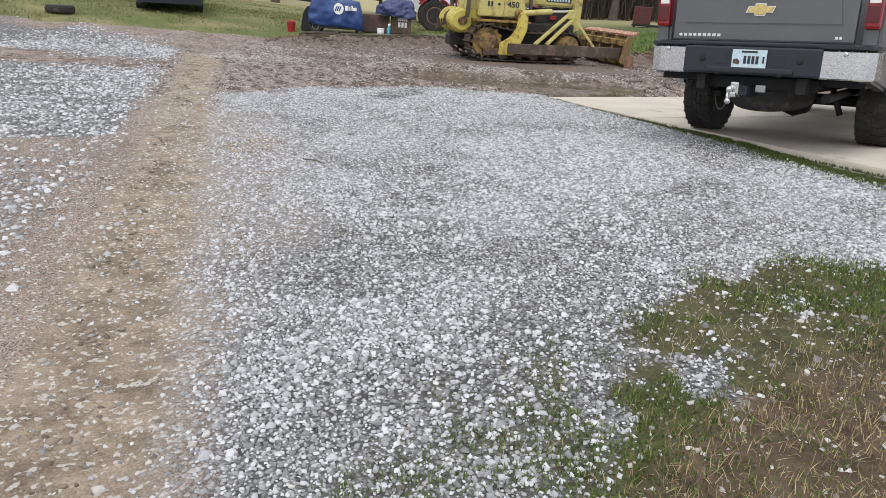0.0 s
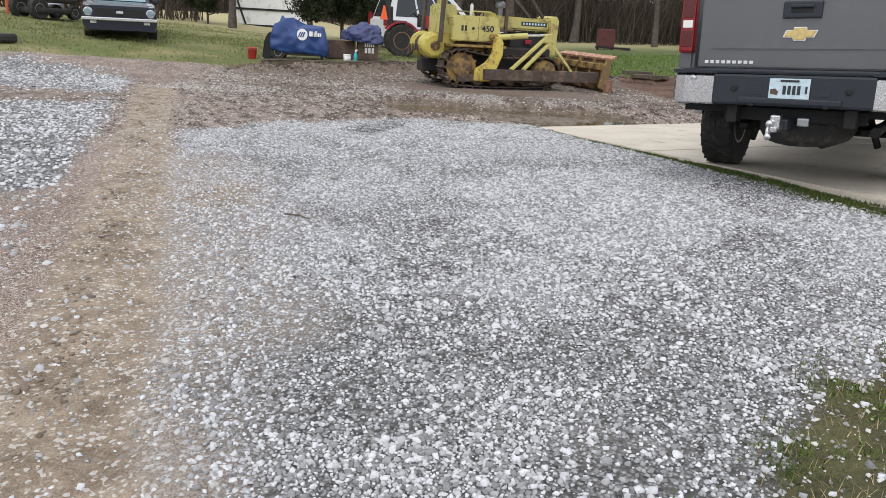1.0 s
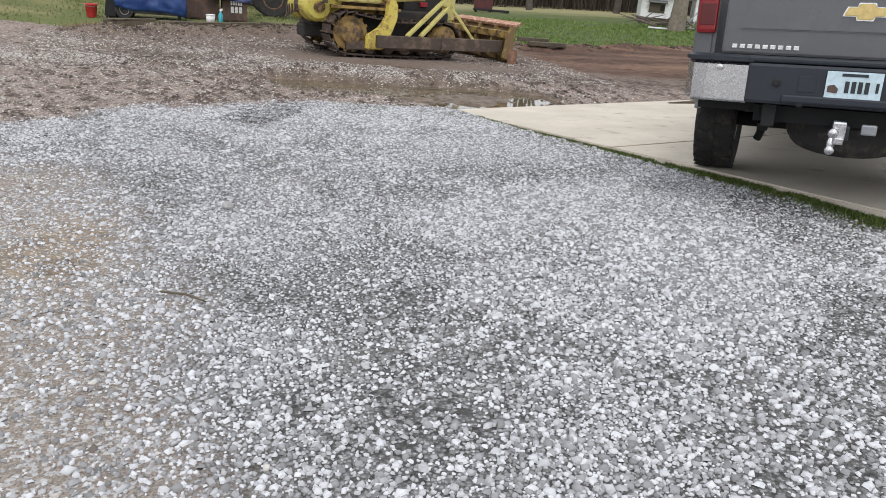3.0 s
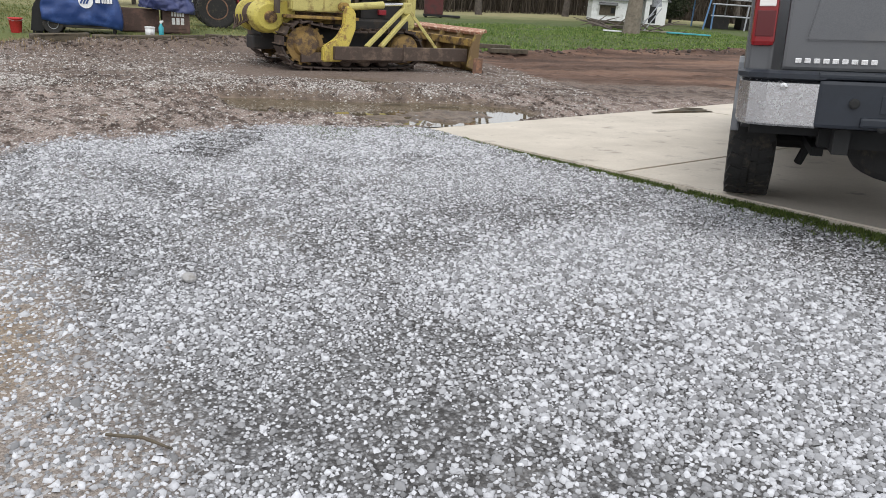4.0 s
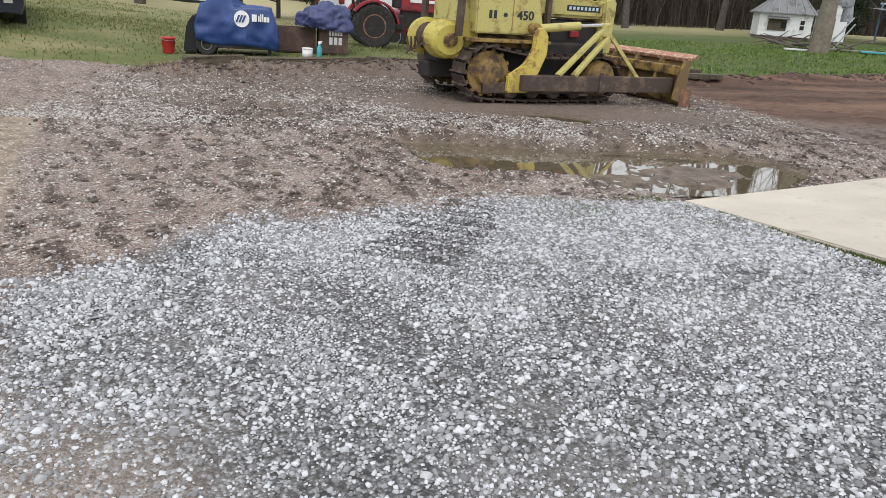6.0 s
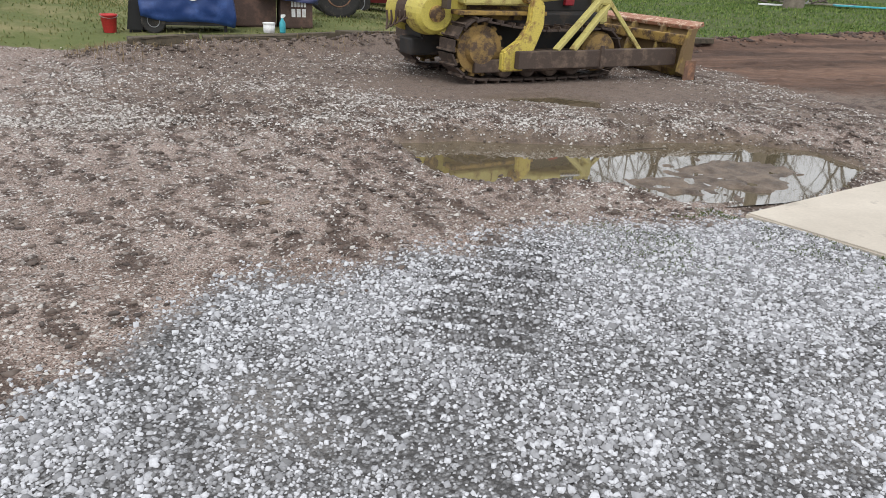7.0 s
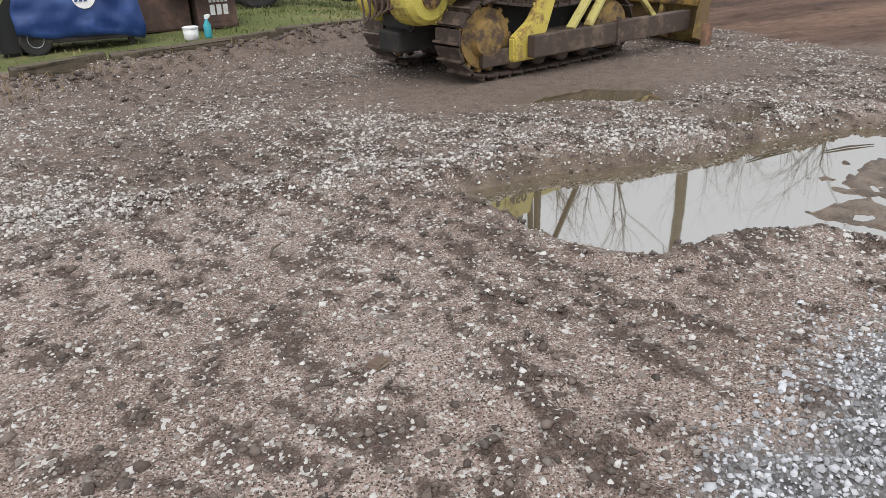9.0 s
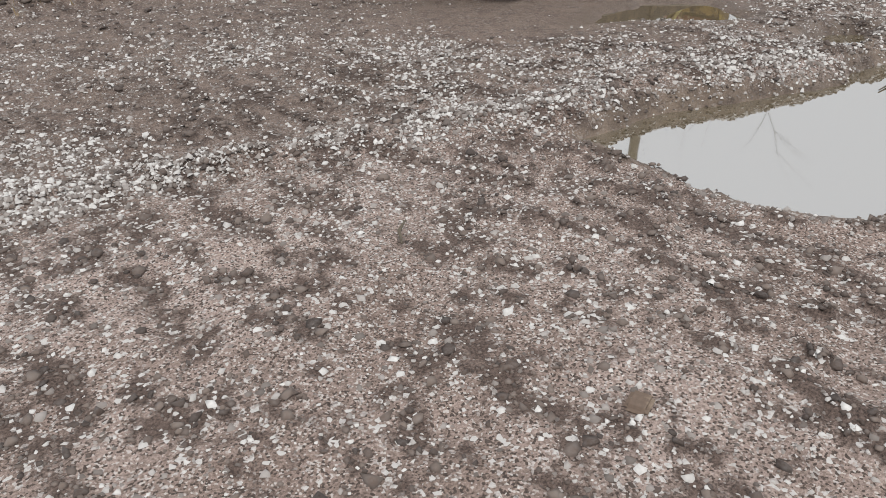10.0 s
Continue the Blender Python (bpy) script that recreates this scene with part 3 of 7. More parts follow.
def grid_mesh(name, xs, ys):
    gx, gy = np.meshgrid(xs, ys)
    x, y = gx.ravel(), gy.ravel()
    hz = height(x, y)
    nx, ny = len(xs), len(ys)
    me = bpy.data.meshes.new(name)
    i = (np.arange(ny - 1)[:, None] * nx + np.arange(nx - 1)[None, :]).ravel()
    quads = np.stack([i, i + 1, i + nx + 1, i + nx], 1).astype(np.int32)
    me.vertices.add(nx * ny)
    me.vertices.foreach_set("co", np.stack([x, y, hz], 1).astype(np.float32).ravel())
    me.loops.add(quads.size)
    me.loops.foreach_set("vertex_index", quads.ravel())
    me.polygons.add(len(quads))
    me.polygons.foreach_set("loop_start", np.arange(0, quads.size, 4, dtype=np.int32))
    me.polygons.foreach_set("use_smooth", np.ones(len(quads), bool))
    me.update(calc_edges=True)
    z = zones(x, y)
    one = np.ones_like(x)
    green = np.maximum(z["green"], z["moss"])
    dry = np.maximum(step(24, 40, y) * step(4, -6, x), 0.6 * step(36, 48, y))
    for key, cols in (("zone_a", (np.maximum(z["gravel"], z["ridge"] * 0.1), z["tan"], z["red"], z["grass"])), ("zone_b", (green, z["straw"], z["wet"] * 0.9, dry)),
                      ("zone_c", (step(14.4, 15.6, y) * step(-5.5, -3, x), step(2, 6, x) * step(50, 34, y), z["lug"], z["packed"]))):
        at = me.color_attributes.new(key, 'FLOAT_COLOR', 'POINT')
        at.data.foreach_set("color", np.stack([c * one for c in cols], 1).astype(np.float32).ravel())
    return me


XS = spread([(-700, 90), (-60, 6), (-14, 0.35), (-6, 0.08), (-3.6, 0.042), (2.4, 0.042), (6, 0.1), (16, 0.35), (70, 7), (700, 90)])
YS = spread([(-300, 80), (-20, 4), (0, 0.3), (1.8, 0.055), (9, 0.055), (9.5, 0.04), (15.6, 0.04), (19, 0.08), (24, 0.18), (40, 0.8), (90, 5), (1200, 110)])
ground = tagged(new("ground", grid_mesh("ground", XS, YS)), "muddy farmyard ground of gravel, wet mud, clay and grass", "ground", kind="structure")
ground.data.materials.append(M["ground"])


def water_sheet(name, poly, z, grow, label):
    bm = bmesh.new()
    n, ring = len(poly), []
    for i in range(n):
        a, b, c = Vector(poly[i - 1]), Vector(poly[i]), Vector(poly[(i + 1) % n])
        d = ((b - a).normalized() + (c - b).normalized()).normalized()
        ring.append(bm.verts.new((b.x - d.y * grow, b.y + d.x * grow, z)))
    bm.faces.new(ring)
    bmesh.ops.recalc_face_normals(bm, faces=bm.faces[:])
    ob = mesh_object(name, bm, M["water"])
    if ob.data.polygons[0].normal.z < 0:
        ob.data.flip_normals()
    return tagged(ob, label, "puddle", kind="structure")


water_sheet("water_puddle", PUDDLE, WATER, 0.14, "shallow muddy brown puddle reflecting the sky on the yard")
water_sheet("water_pool", POOL, POOL_WATER, 0.14, "small shallow puddle in wet mud")
water_sheet("water_slick", SLICK, SLICK_WATER, 0.14, "thin brown sheet of water on smooth mud")

# ---- concrete pad, cast in panels with joints ----
pad = thing("pavement", Matrix.Identity(4), "pale tan concrete pad with stains and joints", "pavement", kind="structure")
for i0, i1, j0, j1 in ((0, 0.42, 0, 0.5), (0.42, 1, 0, 0.5), (0, 0.42, 0.5, 1), (0.42, 1, 0.5, 1)):
    def at(i, j):
        a, b, c, d = (Vector((*p, 0)) for p in SLAB)
        p = a.lerp(b, i).lerp(d.lerp(c, i), j)
        return Vector((p.x, p.y, slab_z(p.x, p.y)))
    e = 0.0012
    q = [at(i0 + e, j0 + e), at(i1 - e, j0 + e), at(i1 - e, j1 - e), at(i0 + e, j1 - e)]
    bm = bmesh.new()
    top, bot = [bm.verts.new(p) for p in q], [bm.verts.new(p - Vector((0, 0, 0.11))) for p in q]
    bm.faces.new(top), bm.faces.new(bot[::-1])
    for k in range(4):
        bm.faces.new((top[k], bot[k], bot[(k + 1) % 4], top[(k + 1) % 4]))
    bmesh.ops.recalc_face_normals(bm, faces=bm.faces[:])
    bmesh.ops.bevel(bm, geom=[x for x in bm.edges if all(v in top for v in x.verts)], offset=0.012, segments=2, affect='EDGES')
    part("panel", bm, M["concrete"], pad)


# ---- scatter: many small meshes in one object ----
def chip():
    """A crushed stone: four corners below, three above, eight faces."""
    v = [(math.cos(radians(t)), math.sin(radians(t)), -0.6) for t in (45, 135, 225, 315)]
    v += [(0.7 * math.cos(radians(t)), 0.7 * math.sin(radians(t)), 0.62) for t in (90, 210, 330)]
    f = [(0, 1, 4), (1, 2, 5), (2, 3, 6), (3, 0, 6), (1, 5, 4), (2, 6, 5), (0, 4, 6), (4, 5, 6)]
    return np.array(v), np.array(f)


def lump():
    bm = bmesh.new()
    bmesh.ops.create_icosphere(bm, subdivisions=1, radius=1)
    bm.verts.ensure_lookup_table()
    v, f = np.array([x.co[:] for x in bm.verts]), np.array([[x.index for x in p.verts] for p in bm.faces])
    bm.free()
    return v, f


def scatter(name, material, x, y, size, flat, label, category, rng, sink=0.25, lumpy=0.35, shape=None):
    """Stones or clods at x, y: one joined object."""
    v, f = (shape or chip)()
    n, k = len(x), len(v)
    r = 1 + lumpy * (rng.random((n, k, 1)) - 0.5) * 2
    scl = size[:, None, None] * np.stack([np.ones(n) * 1.15, rng.uniform(0.7, 1.15, n), rng.uniform(flat[0], flat[1], n)], 1)[:, None, :]
    p = v[None] * r * scl
    a, t = rng.uniform(0, 2 * math.pi, n)[:, None], rng.normal(0, 0.35, n)[:, None]
    py, pz = p[..., 1] * np.cos(t) - p[..., 2] * np.sin(t), p[..., 1] * np.sin(t) + p[..., 2] * np.cos(t)
    px, py = p[..., 0] * np.cos(a) - py * np.sin(a), p[..., 0] * np.sin(a) + py * np.cos(a)
    z0 = height(x, y) + size * (0.5 - sink)
    co = np.stack([px + x[:, None], py + y[:, None], pz + z0[:, None]], 2)
    return joined(name, material, co.reshape(-1, 3), (f[None] + (np.arange(n) * k)[:, None, None]).reshape(-1, 3), label, category)


def joined(name, material, co, tri, label, category):
    me = bpy.data.meshes.new(name)
    me.vertices.add(len(co))
    me.vertices.foreach_set("co", np.ascontiguousarray(co, np.float32).ravel())
    me.loops.add(tri.size)
    me.loops.foreach_set("vertex_index", np.ascontiguousarray(tri, np.int32).ravel())
    me.polygons.add(len(tri))
    me.polygons.foreach_set("loop_start", np.arange(0, tri.size, 3, dtype=np.int32))
    me.update(calc_edges=True)
    me.materials.append(material)
    return tagged(new(name, me), label, category, kind="stuff")


def blades(name, material, x, y, length, width, lean, label, category, rng, lift=None):
    """Grass or straw: one bent blade of three triangles at each point."""
    n = len(x)
    a, b = rng.uniform(0, 2 * math.pi, n), rng.uniform(0, 2 * math.pi, n)
    ln, tilt = length * rng.uniform(0.5, 1.3, n), rng.normal(0, 1, n) * lean
    z = height(x, y) if lift is None else lift
    dx, dy, dz = np.cos(b) * np.sin(tilt) * ln, np.sin(b) * np.sin(tilt) * ln, np.abs(np.cos(tilt)) * ln
    wx, wy = np.cos(a) * width / 2, np.sin(a) * width / 2
    base = np.stack([x, y, z - 0.004], 1)
    side, d = np.stack([wx, wy, 0 * wx], 1), np.stack([dx, dy, dz], 1)
    mid = base + d * 0.55 + np.array([0, 0, 0.04]) * ln[:, None]
    co = np.stack([base - side, base + side, mid - side * 0.8, mid + side * 0.8, base + d], 1)
    tri = np.array([[0, 1, 3], [0, 3, 2], [2, 3, 4]])
    return joined(name, material, co.reshape(-1, 3), (tri[None] + (np.arange(n) * 5)[:, None, None]).reshape(-1, 3), label, category)


# ---- vehicles: shared pieces ----
AXIS_X = pose(0, 0, 0, 0, 90, 0)


def wheel(parent, centre, r, width, rim_r, rim_mat, lugs=26, m=None, tyre_mat=None):
    """A tyre with tread blocks and a dished rim; its axle lies along local x, or along m's z."""
    turn = m if m is not None else AXIS_X
    at = Matrix.Translation(centre) @ turn
    h = width / 2
    bm = lathe(bmesh.new(), [(rim_r, -h * 0.8), (r * 0.86, -h), (r * 0.95, -h * 0.96), (r * 0.985, -h * 0.8), (r * 0.985, h * 0.8), (r * 0.95, h * 0.96), (r * 0.86, h), (rim_r, h * 0.8)], 32)
    for i in range(lugs):
        for s in (-1, 1):
            a = 2 * math.pi * (i + 0.25 * s) / lugs
            spin = Matrix.Rotation(a, 4, 'Z')
            box(bm, spin @ Vector((r * 0.985, 0, s * h * 0.62)), (r * 0.035, 2 * math.pi * r / lugs * 0.62, h * 0.58), spin @ Matrix.Rotation(0.35 * s, 4, 'X'))
            box(bm, spin @ Vector((r * 0.985, 0, s * h * 0.16)), (r * 0.03, 2 * math.pi * r / lugs * 0.7, h * 0.26), spin)
    bmesh.ops.transform(bm, matrix=at, verts=bm.verts[:])
    w = part("wheel", lathe(bmesh.new(), [(rim_r * 0.3, h * 0.3), (rim_r * 0.8, h * 0.25), (rim_r * 0.9, h * 0.8), (rim_r * 1.01, h * 0.82), (rim_r * 1.01, -h * 0.82), (rim_r * 0.9, -h * 0.8), (rim_r * 0.8, -h * 0.3), (rim_r * 0.3, -h * 0.35)], 24, at), rim_mat, parent, smooth=True)
    part("tyre", bm, tyre_mat or M["black_rubber"], w)
    hub = lathe(bmesh.new(), [(rim_r * 0.32, -h * 0.6), (rim_r * 0.28, h * 0.6)], 12, at)
    part("hub", hub, rim_mat, w)
    return w


def shell(bm, plan, z0, z1, thick):
    """An upright wall along a plan line, from z0 to z1, of some thickness."""
    n = len(plan)
    rows = []
    for i in range(n):
        a, b = Vector(plan[max(0, i - 1)]), Vector(plan[min(n - 1, i + 1)])
        d = (b - a).normalized()
        nrm = Vector((-d.y, d.x)) * thick
        p = Vector(plan[i])
        rows.append([(p.x, p.y, z0 + 0.012), (p.x, p.y, z1 - 0.012), (p.x + nrm.x * 0.3, p.y + nrm.y * 0.3, z1), (p.x + nrm.x, p.y + nrm.y, z1),
                     (p.x + nrm.x, p.y + nrm.y, z0), (p.x + nrm.x * 0.3, p.y + nrm.y * 0.3, z0)])
    return loft(bm, rows)


SIDE = pose(0, 0, 0, 0, 0, 90)  # turns an x, z outline into a y, z one


# ---- pickup truck on the pad ----
LIFT = -0.08  # how far the body rides over the wheels


def pickup(m):
    t = thing("pickup_truck", m @ pose(0, 0, LIFT), "grey pickup truck with dented chrome rear bumper parked on concrete", "truck")
    paint = M["truck_paint"]
    arch = [(0.12 + 0.54 * math.cos(a), 0.48 + 0.52 * math.sin(a)) for a in np.linspace(math.pi - 0.25, 0.25, 9)]
    for s in (-1, 1):
        out = [(-1.2, 0.72), *arch, (1.25, 0.72), (1.25, 1.62), (-1.2, 1.62)]
        part("bed_side", prism(bmesh.new(), out, 0.14, Matrix.Translation((s * 0.92, 0, 0)) @ SIDE, 0.025), paint, t, smooth=False)
        rail = boxed((s * 0.9, 0.02, 1.635), (0.17, 2.44, 0.035), bevel=0.012)
        part("bed_rail", rail, M["dark_plastic"], t)
        lens = boxed((s * 0.915, -1.19, 1.36), (0.125, 0.13, 0.46), bevel=0.025)
        tl = part("tail_light", lens, M["red_lens"], t, "red tail light with a clear reverse lamp")
        part("reverse_lamp", boxed((s * 0.912, -1.254, 1.36), (0.085, 0.012, 0.06), bevel=0.005), M["clear_lens"], tl)
        for zz, hh in ((1.245, 0.13), (1.485, 0.15)):
            part("lamp_section", boxed((s * 0.912, -1.254, zz), (0.095, 0.008, hh), bevel=0.004), M["red_lens_dark"], tl, "darker red lamp section")
        part("lamp_top", boxed((s * 0.9, -1.188, 1.62), (0.145, 0.12, 0.07), bevel=0.02), M["clear_lens"], tl)
        plan = [(s * 0.6, -1.37), (s * 0.86, -1.35), (s * 0.95, -1.31), (s * 1.0, -1.22), (s * 1.005, -1.0)]
        end = part("bumper_end", shell(bmesh.new(), plan if s > 0 else plan[::-1], 0.73, 0.965, 0.05), M["chrome"], t, "scuffed chrome bumper end")
        part("bolt", lathe(bmesh.new(), [(0.012, 0), (0.02, 0.008), (0.02, 0.014), (0.008, 0.018)][::-1], 12, pose(s * 0.78, -1.356, 0.935, 90, 0, 0)), M["steel"], end)
        plan = [(s * 0.58, -1.38), (s * 0.87, -1.36), (s * 0.965, -1.31), (s * 1.015, -1.21), (s * 1.02, -0.98)]
        part("step_pad", shell(bmesh.new(), plan if s > 0 else plan[::-1], 0.965, 1.012, 0.12), M["dark_plastic"], t)
        flare = [(0.12 + 0.58 * math.cos(a), 0.48 + 0.56 * math.sin(a)) for a in np.linspace(math.pi - 0.2, 0.2, 12)]
        flare += [(0.12 + 0.52 * math.cos(a), 0.48 + 0.5 * math.sin(a)) for a in np.linspace(0.2, math.pi - 0.2, 12)]
        part("wheel_arch", prism(bmesh.new(), flare, 0.05, Matrix.Translation((s * 1.0, 0, 0)) @ SIDE), paint, t)
    part("bed_floor", boxed((0, 0, 0.86), (1.72, 2.4, 0.06)), M["under_black"], t)
    part("bed_front", boxed((0, 1.22, 1.25), (1.74, 0.06, 0.74)), paint, t)
    gate = part("tailgate", boxed((0, -1.21, 1.305), (1.6, 0.07, 0.585), bevel=0.018), paint, t, "closed grey tailgate with a black latch")
    part("raised_panel", prism(bmesh.new(), [(-0.7, 1.16), (0.7, 1.16), (0.64, 1.5), (-0.64, 1.5)], 0.02, Matrix.Translation((0, -1.247, 0)), 0.009), paint, gate)
    part("top_cap", boxed((0, -1.205, 1.61), (1.62, 0.1, 0.045), bevel=0.015), M["dark_plastic"], gate)
    latch = part("latch_plate", boxed((0, -1.268, 1.455), (0.29, 0.03, 0.125), bevel=0.012), M["dark_plastic"], gate)
    part("latch_pocket", boxed((0, -1.284, 1.462), (0.17, 0.006, 0.055), bevel=0.002), M["under_black"], latch)
    part("latch_handle", boxed((0, -1.29, 1.482), (0.17, 0.02, 0.025), bevel=0.006), M["dark_plastic"], latch)
    bow = [(-0.145, 1.252), (-0.06, 1.252), (-0.052, 1.228), (0.052, 1.228), (0.06, 1.252), (0.125, 1.252), (0.15, 1.308), (0.06, 1.308), (0.052, 1.332), (-0.052, 1.332), (-0.06, 1.308), (-0.12, 1.308)]
    bow = [(x * 0.82, 1.28 + (z - 1.28) * 0.85) for x, z in bow]
    part("emblem_rim", prism(bmesh.new(), [(x * 1.07, 1.28 + (z - 1.28) * 1.14) for x, z in bow], 0.012, Matrix.Translation((0, -1.26, 0))), M["silver_letters"], gate)
    part("emblem", prism(bmesh.new(), bow, 0.02, Matrix.Translation((0, -1.263, 0)), 0.004), M["gold"], gate, "gold cross-shaped emblem")
    for i in range(9):
        part("name_bar", boxed((-0.72 + i * 0.046, -1.2485, 1.062), (0.032, 0.01, 0.026), bevel=0.003), M["silver_letters"], gate)
    for i in range(2):
        part("trim_bar", boxed((0.66 + i * 0.032, -1.2485, 1.058), (0.024, 0.01, 0.024), bevel=0.003), M["silver_letters"], gate)
    centre = part("bumper_middle", boxed((0, -1.33, 0.855), (1.22, 0.1, 0.24), bevel=0.02), M["dark_plastic"], t, "dark plastic bumper middle with a step")
    part("step_top", boxed((0, -1.3, 0.995), (1.24, 0.16, 0.035), bevel=0.012), M["dark_plastic"], centre)
    part("step_lip", boxed((0, -1.384, 0.775), (0.78, 0.03, 0.05), bevel=0.012), M["dark_plastic"], centre)
    for s in (-1, 1):
        part("step_hole", boxed((s * 0.255, -1.382, 0.865), (0.1, 0.004, 0.09), bevel=0.0015), M["dark_plastic"], centre)
        part("sensor", lathe(bmesh.new(), [(0.026, 0), (0.026, 0.012), (0.016, 0.016)], 14, pose(s * 0.43, -1.378, 0.865, 90, 0, 0)), M["under_black"], centre)
        part("socket", lathe(bmesh.new(), [(0.028, 0), (0.028, 0.012), (0.016, 0.018)], 14, pose(s * 0.28, -1.378, 0.755, 90, 0, 0)), M["under_black"], centre)
    plate = part("number_plate", boxed((0.0, -1.39, 0.872), (0.305, 0.006, 0.152), bevel=0.002), M["plate_white"], t, "pale blue number plate")
    for i in range(4):
        part("plate_bar", boxed((-0.035 + i * 0.036, -1.3945, 0.862), (0.024, 0.003, 0.066)), M["ink"], plate)
    part("plate_bar", boxed((0.0, -1.3945, 0.93), (0.14, 0.003, 0.016)), M["ink"], plate)
    part("plate_bar", boxed((0.128, -1.3945, 0.865), (0.016, 0.003, 0.055)), M["ink"], plate)
    part("plate_picture", prism(bmesh.new(), [(-0.14, 0.83), (-0.085, 0.824), (-0.08, 0.85), (-0.105, 0.872), (-0.14, 0.865)], 0.003, Matrix.Translation((0, -1.3945, 0))), M["box_brown"], plate)
    # hitch
    hitch = part("hitch_receiver", boxed((-0.02, -1.24, 0.6), (0.09, 0.35, 0.085), bevel=0.01), M["dark_plastic"], t)
    part("hitch_bar", boxed((-0.04, -1.5, 0.575), (0.06, 0.2, 0.04), bevel=0.008), M["chrome"], hitch, "chrome tow ball mount")
    part("hitch_head", boxed((-0.04, -1.52, 0.625), (0.075, 0.075, 0.11), bevel=0.012), M["chrome"], hitch)
    part("tow_ball", lathe(bmesh.new(), [(0.018, -0.06), (0.02, -0.01)] + [(0.03 * math.cos(a), 0.018 + 0.03 * math.sin(a)) for a in np.linspace(-0.8, 1.5, 7)], 16, pose(-0.07, -1.585, 0.6)), M["chrome"], hitch, smooth=True)
    part("tow_ball", lathe(bmesh.new(), [(0.02, 0.06), (0.02, 0.02)] + [(0.028 * math.cos(a), -0.01 + 0.028 * math.sin(a)) for a in np.linspace(0.8, -1.5, 7)], 16, pose(-0.075, -1.585, 0.53)), M["chrome"], hitch, smooth=True)
    part("plug", boxed((0.13, -1.36, 0.625), (0.085, 0.04, 0.06), bevel=0.008), M["galvanised"], hitch)
    part("chain_loop", beam(bmesh.new(), (-0.14, -1.3, 0.57), (0.1, -1.3, 0.54), 0.014, 0.014), M["under_black"], hitch)
    # underside
    fr = bmesh.new()
    for s in (-1, 1):
        box(fr, (s * 0.45, 1.2, 0.66), (0.08, 5.0, 0.13))
    box(fr, (0, -1.1, 0.66), (1.1, 0.12, 0.1))
    # tray added at full width to keep the pad below in shade
    box(fr, (0, 1.6, 0.7), (1.84, 5.4, 0.08))
    part("frame", fr, M["under_black"], t)
    ax = bmesh.new()
    rod(ax, (-0.75, 0.12, 0.48), (0.75, 0.12, 0.48), 0.055, n=12)
    lathe(ax, [(0.02, -0.2), (0.14, -0.14), (0.19, 0), (0.14, 0.14), (0.02, 0.2)], 14, Matrix.Translation((0.05, 0.1, 0.48)) @ AXIS_X)
    part("rear_axle", ax, M["under_black"], t)
    spare = lathe(bmesh.new(), [(0.2, -0.11), (0.36, -0.12), (0.39, -0.07), (0.39, 0.07), (0.36, 0.12), (0.2, 0.11)], 24, pose(0.05, -0.72, 0.6, 12, 0, 0))
    part("spare_tyre", spare, M["black_rubber"], t)
    ex = rod(bmesh.new(), (0.62, -1.1, 0.56), (0.58, 1.2, 0.6), 0.04, n=12)
    part("exhaust_pipe", ex, M["under_black"], t)
    part("muffler", lathe(bmesh.new(), [(0.05, -0.35), (0.11, -0.32), (0.11, 0.32), (0.05, 0.35)], 16, pose(0.58, 1.4, 0.58, 90, 0, 0)), M["under_black"], t)
    for s in (-1, 1):
        shock = rod(bmesh.new(), (s * 0.55, -0.12, 0.36), (s * 0.42, -0.25, 0.75), 0.03)
        part("shock_absorber", shock, M["under_black"], t)
        part("leaf_spring", beam(bmesh.new(), (s * 0.5, -0.7, 0.52), (s * 0.5, 0.7, 0.5), 0.07, 0.05), M["under_black"], t)
        for y in (0.0, 3.65):
            wheel(t, (s * 0.87, y + 0.12, 0.43 - LIFT), 0.43, 0.315, 0.22, M["galvanised"])
    # cab and bonnet
    cab = loft(bmesh.new(), [[(s * w, y, z) for s, z in ((-1, z0), (1, z0))] + [(s * w2, y2, z1) for s in (1, -1)] for (w, y, z0, w2, y2, z1) in
                             [(0.98, 1.3, 0.6, 0.78, 1.5, 1.98), (0.98, 2.9, 0.6, 0.78, 2.5, 2.0), (0.98, 3.2, 0.6, 0.9, 3.2, 1.4), (0.98, 4.5, 0.6, 0.9, 4.5, 1.25)]])
    part("cab", cab, paint, t)
    part("rear_window", prism(bmesh.new(), [(-0.75, 1.42), (0.75, 1.42), (0.68, 1.88), (-0.68, 1.88)], 0.02, pose(0, 1.36, 0, -8, 0, 0)), M["glass_dark"], t)
    part("front_bumper", boxed((0, 4.55, 0.7), (1.9, 0.15, 0.3), bevel=0.05), M["chrome"], t)
    return t


TRUCK_TURN = -37.7
tx, ty = 3.472, 8.095
spin = Matrix.Rotation(radians(TRUCK_TURN), 4, 'Z')
n_up = Vector((-0.0371, 0.048, 1)).normalized()
fwd = spin @ Vector((0, 1, 0))
fwd = (fwd - n_up * fwd.dot(n_up)).normalized()
side = fwd.cross(n_up)
truck_m = Matrix(((side.x, fwd.x, n_up.x, tx), (side.y, fwd.y, n_up.y, ty), (side.z, fwd.z, n_up.z, slab_z(tx, ty)), (0, 0, 0, 1)))
pickup(truck_m @ Matrix.Diagonal((0.95, 1, 1, 1)))


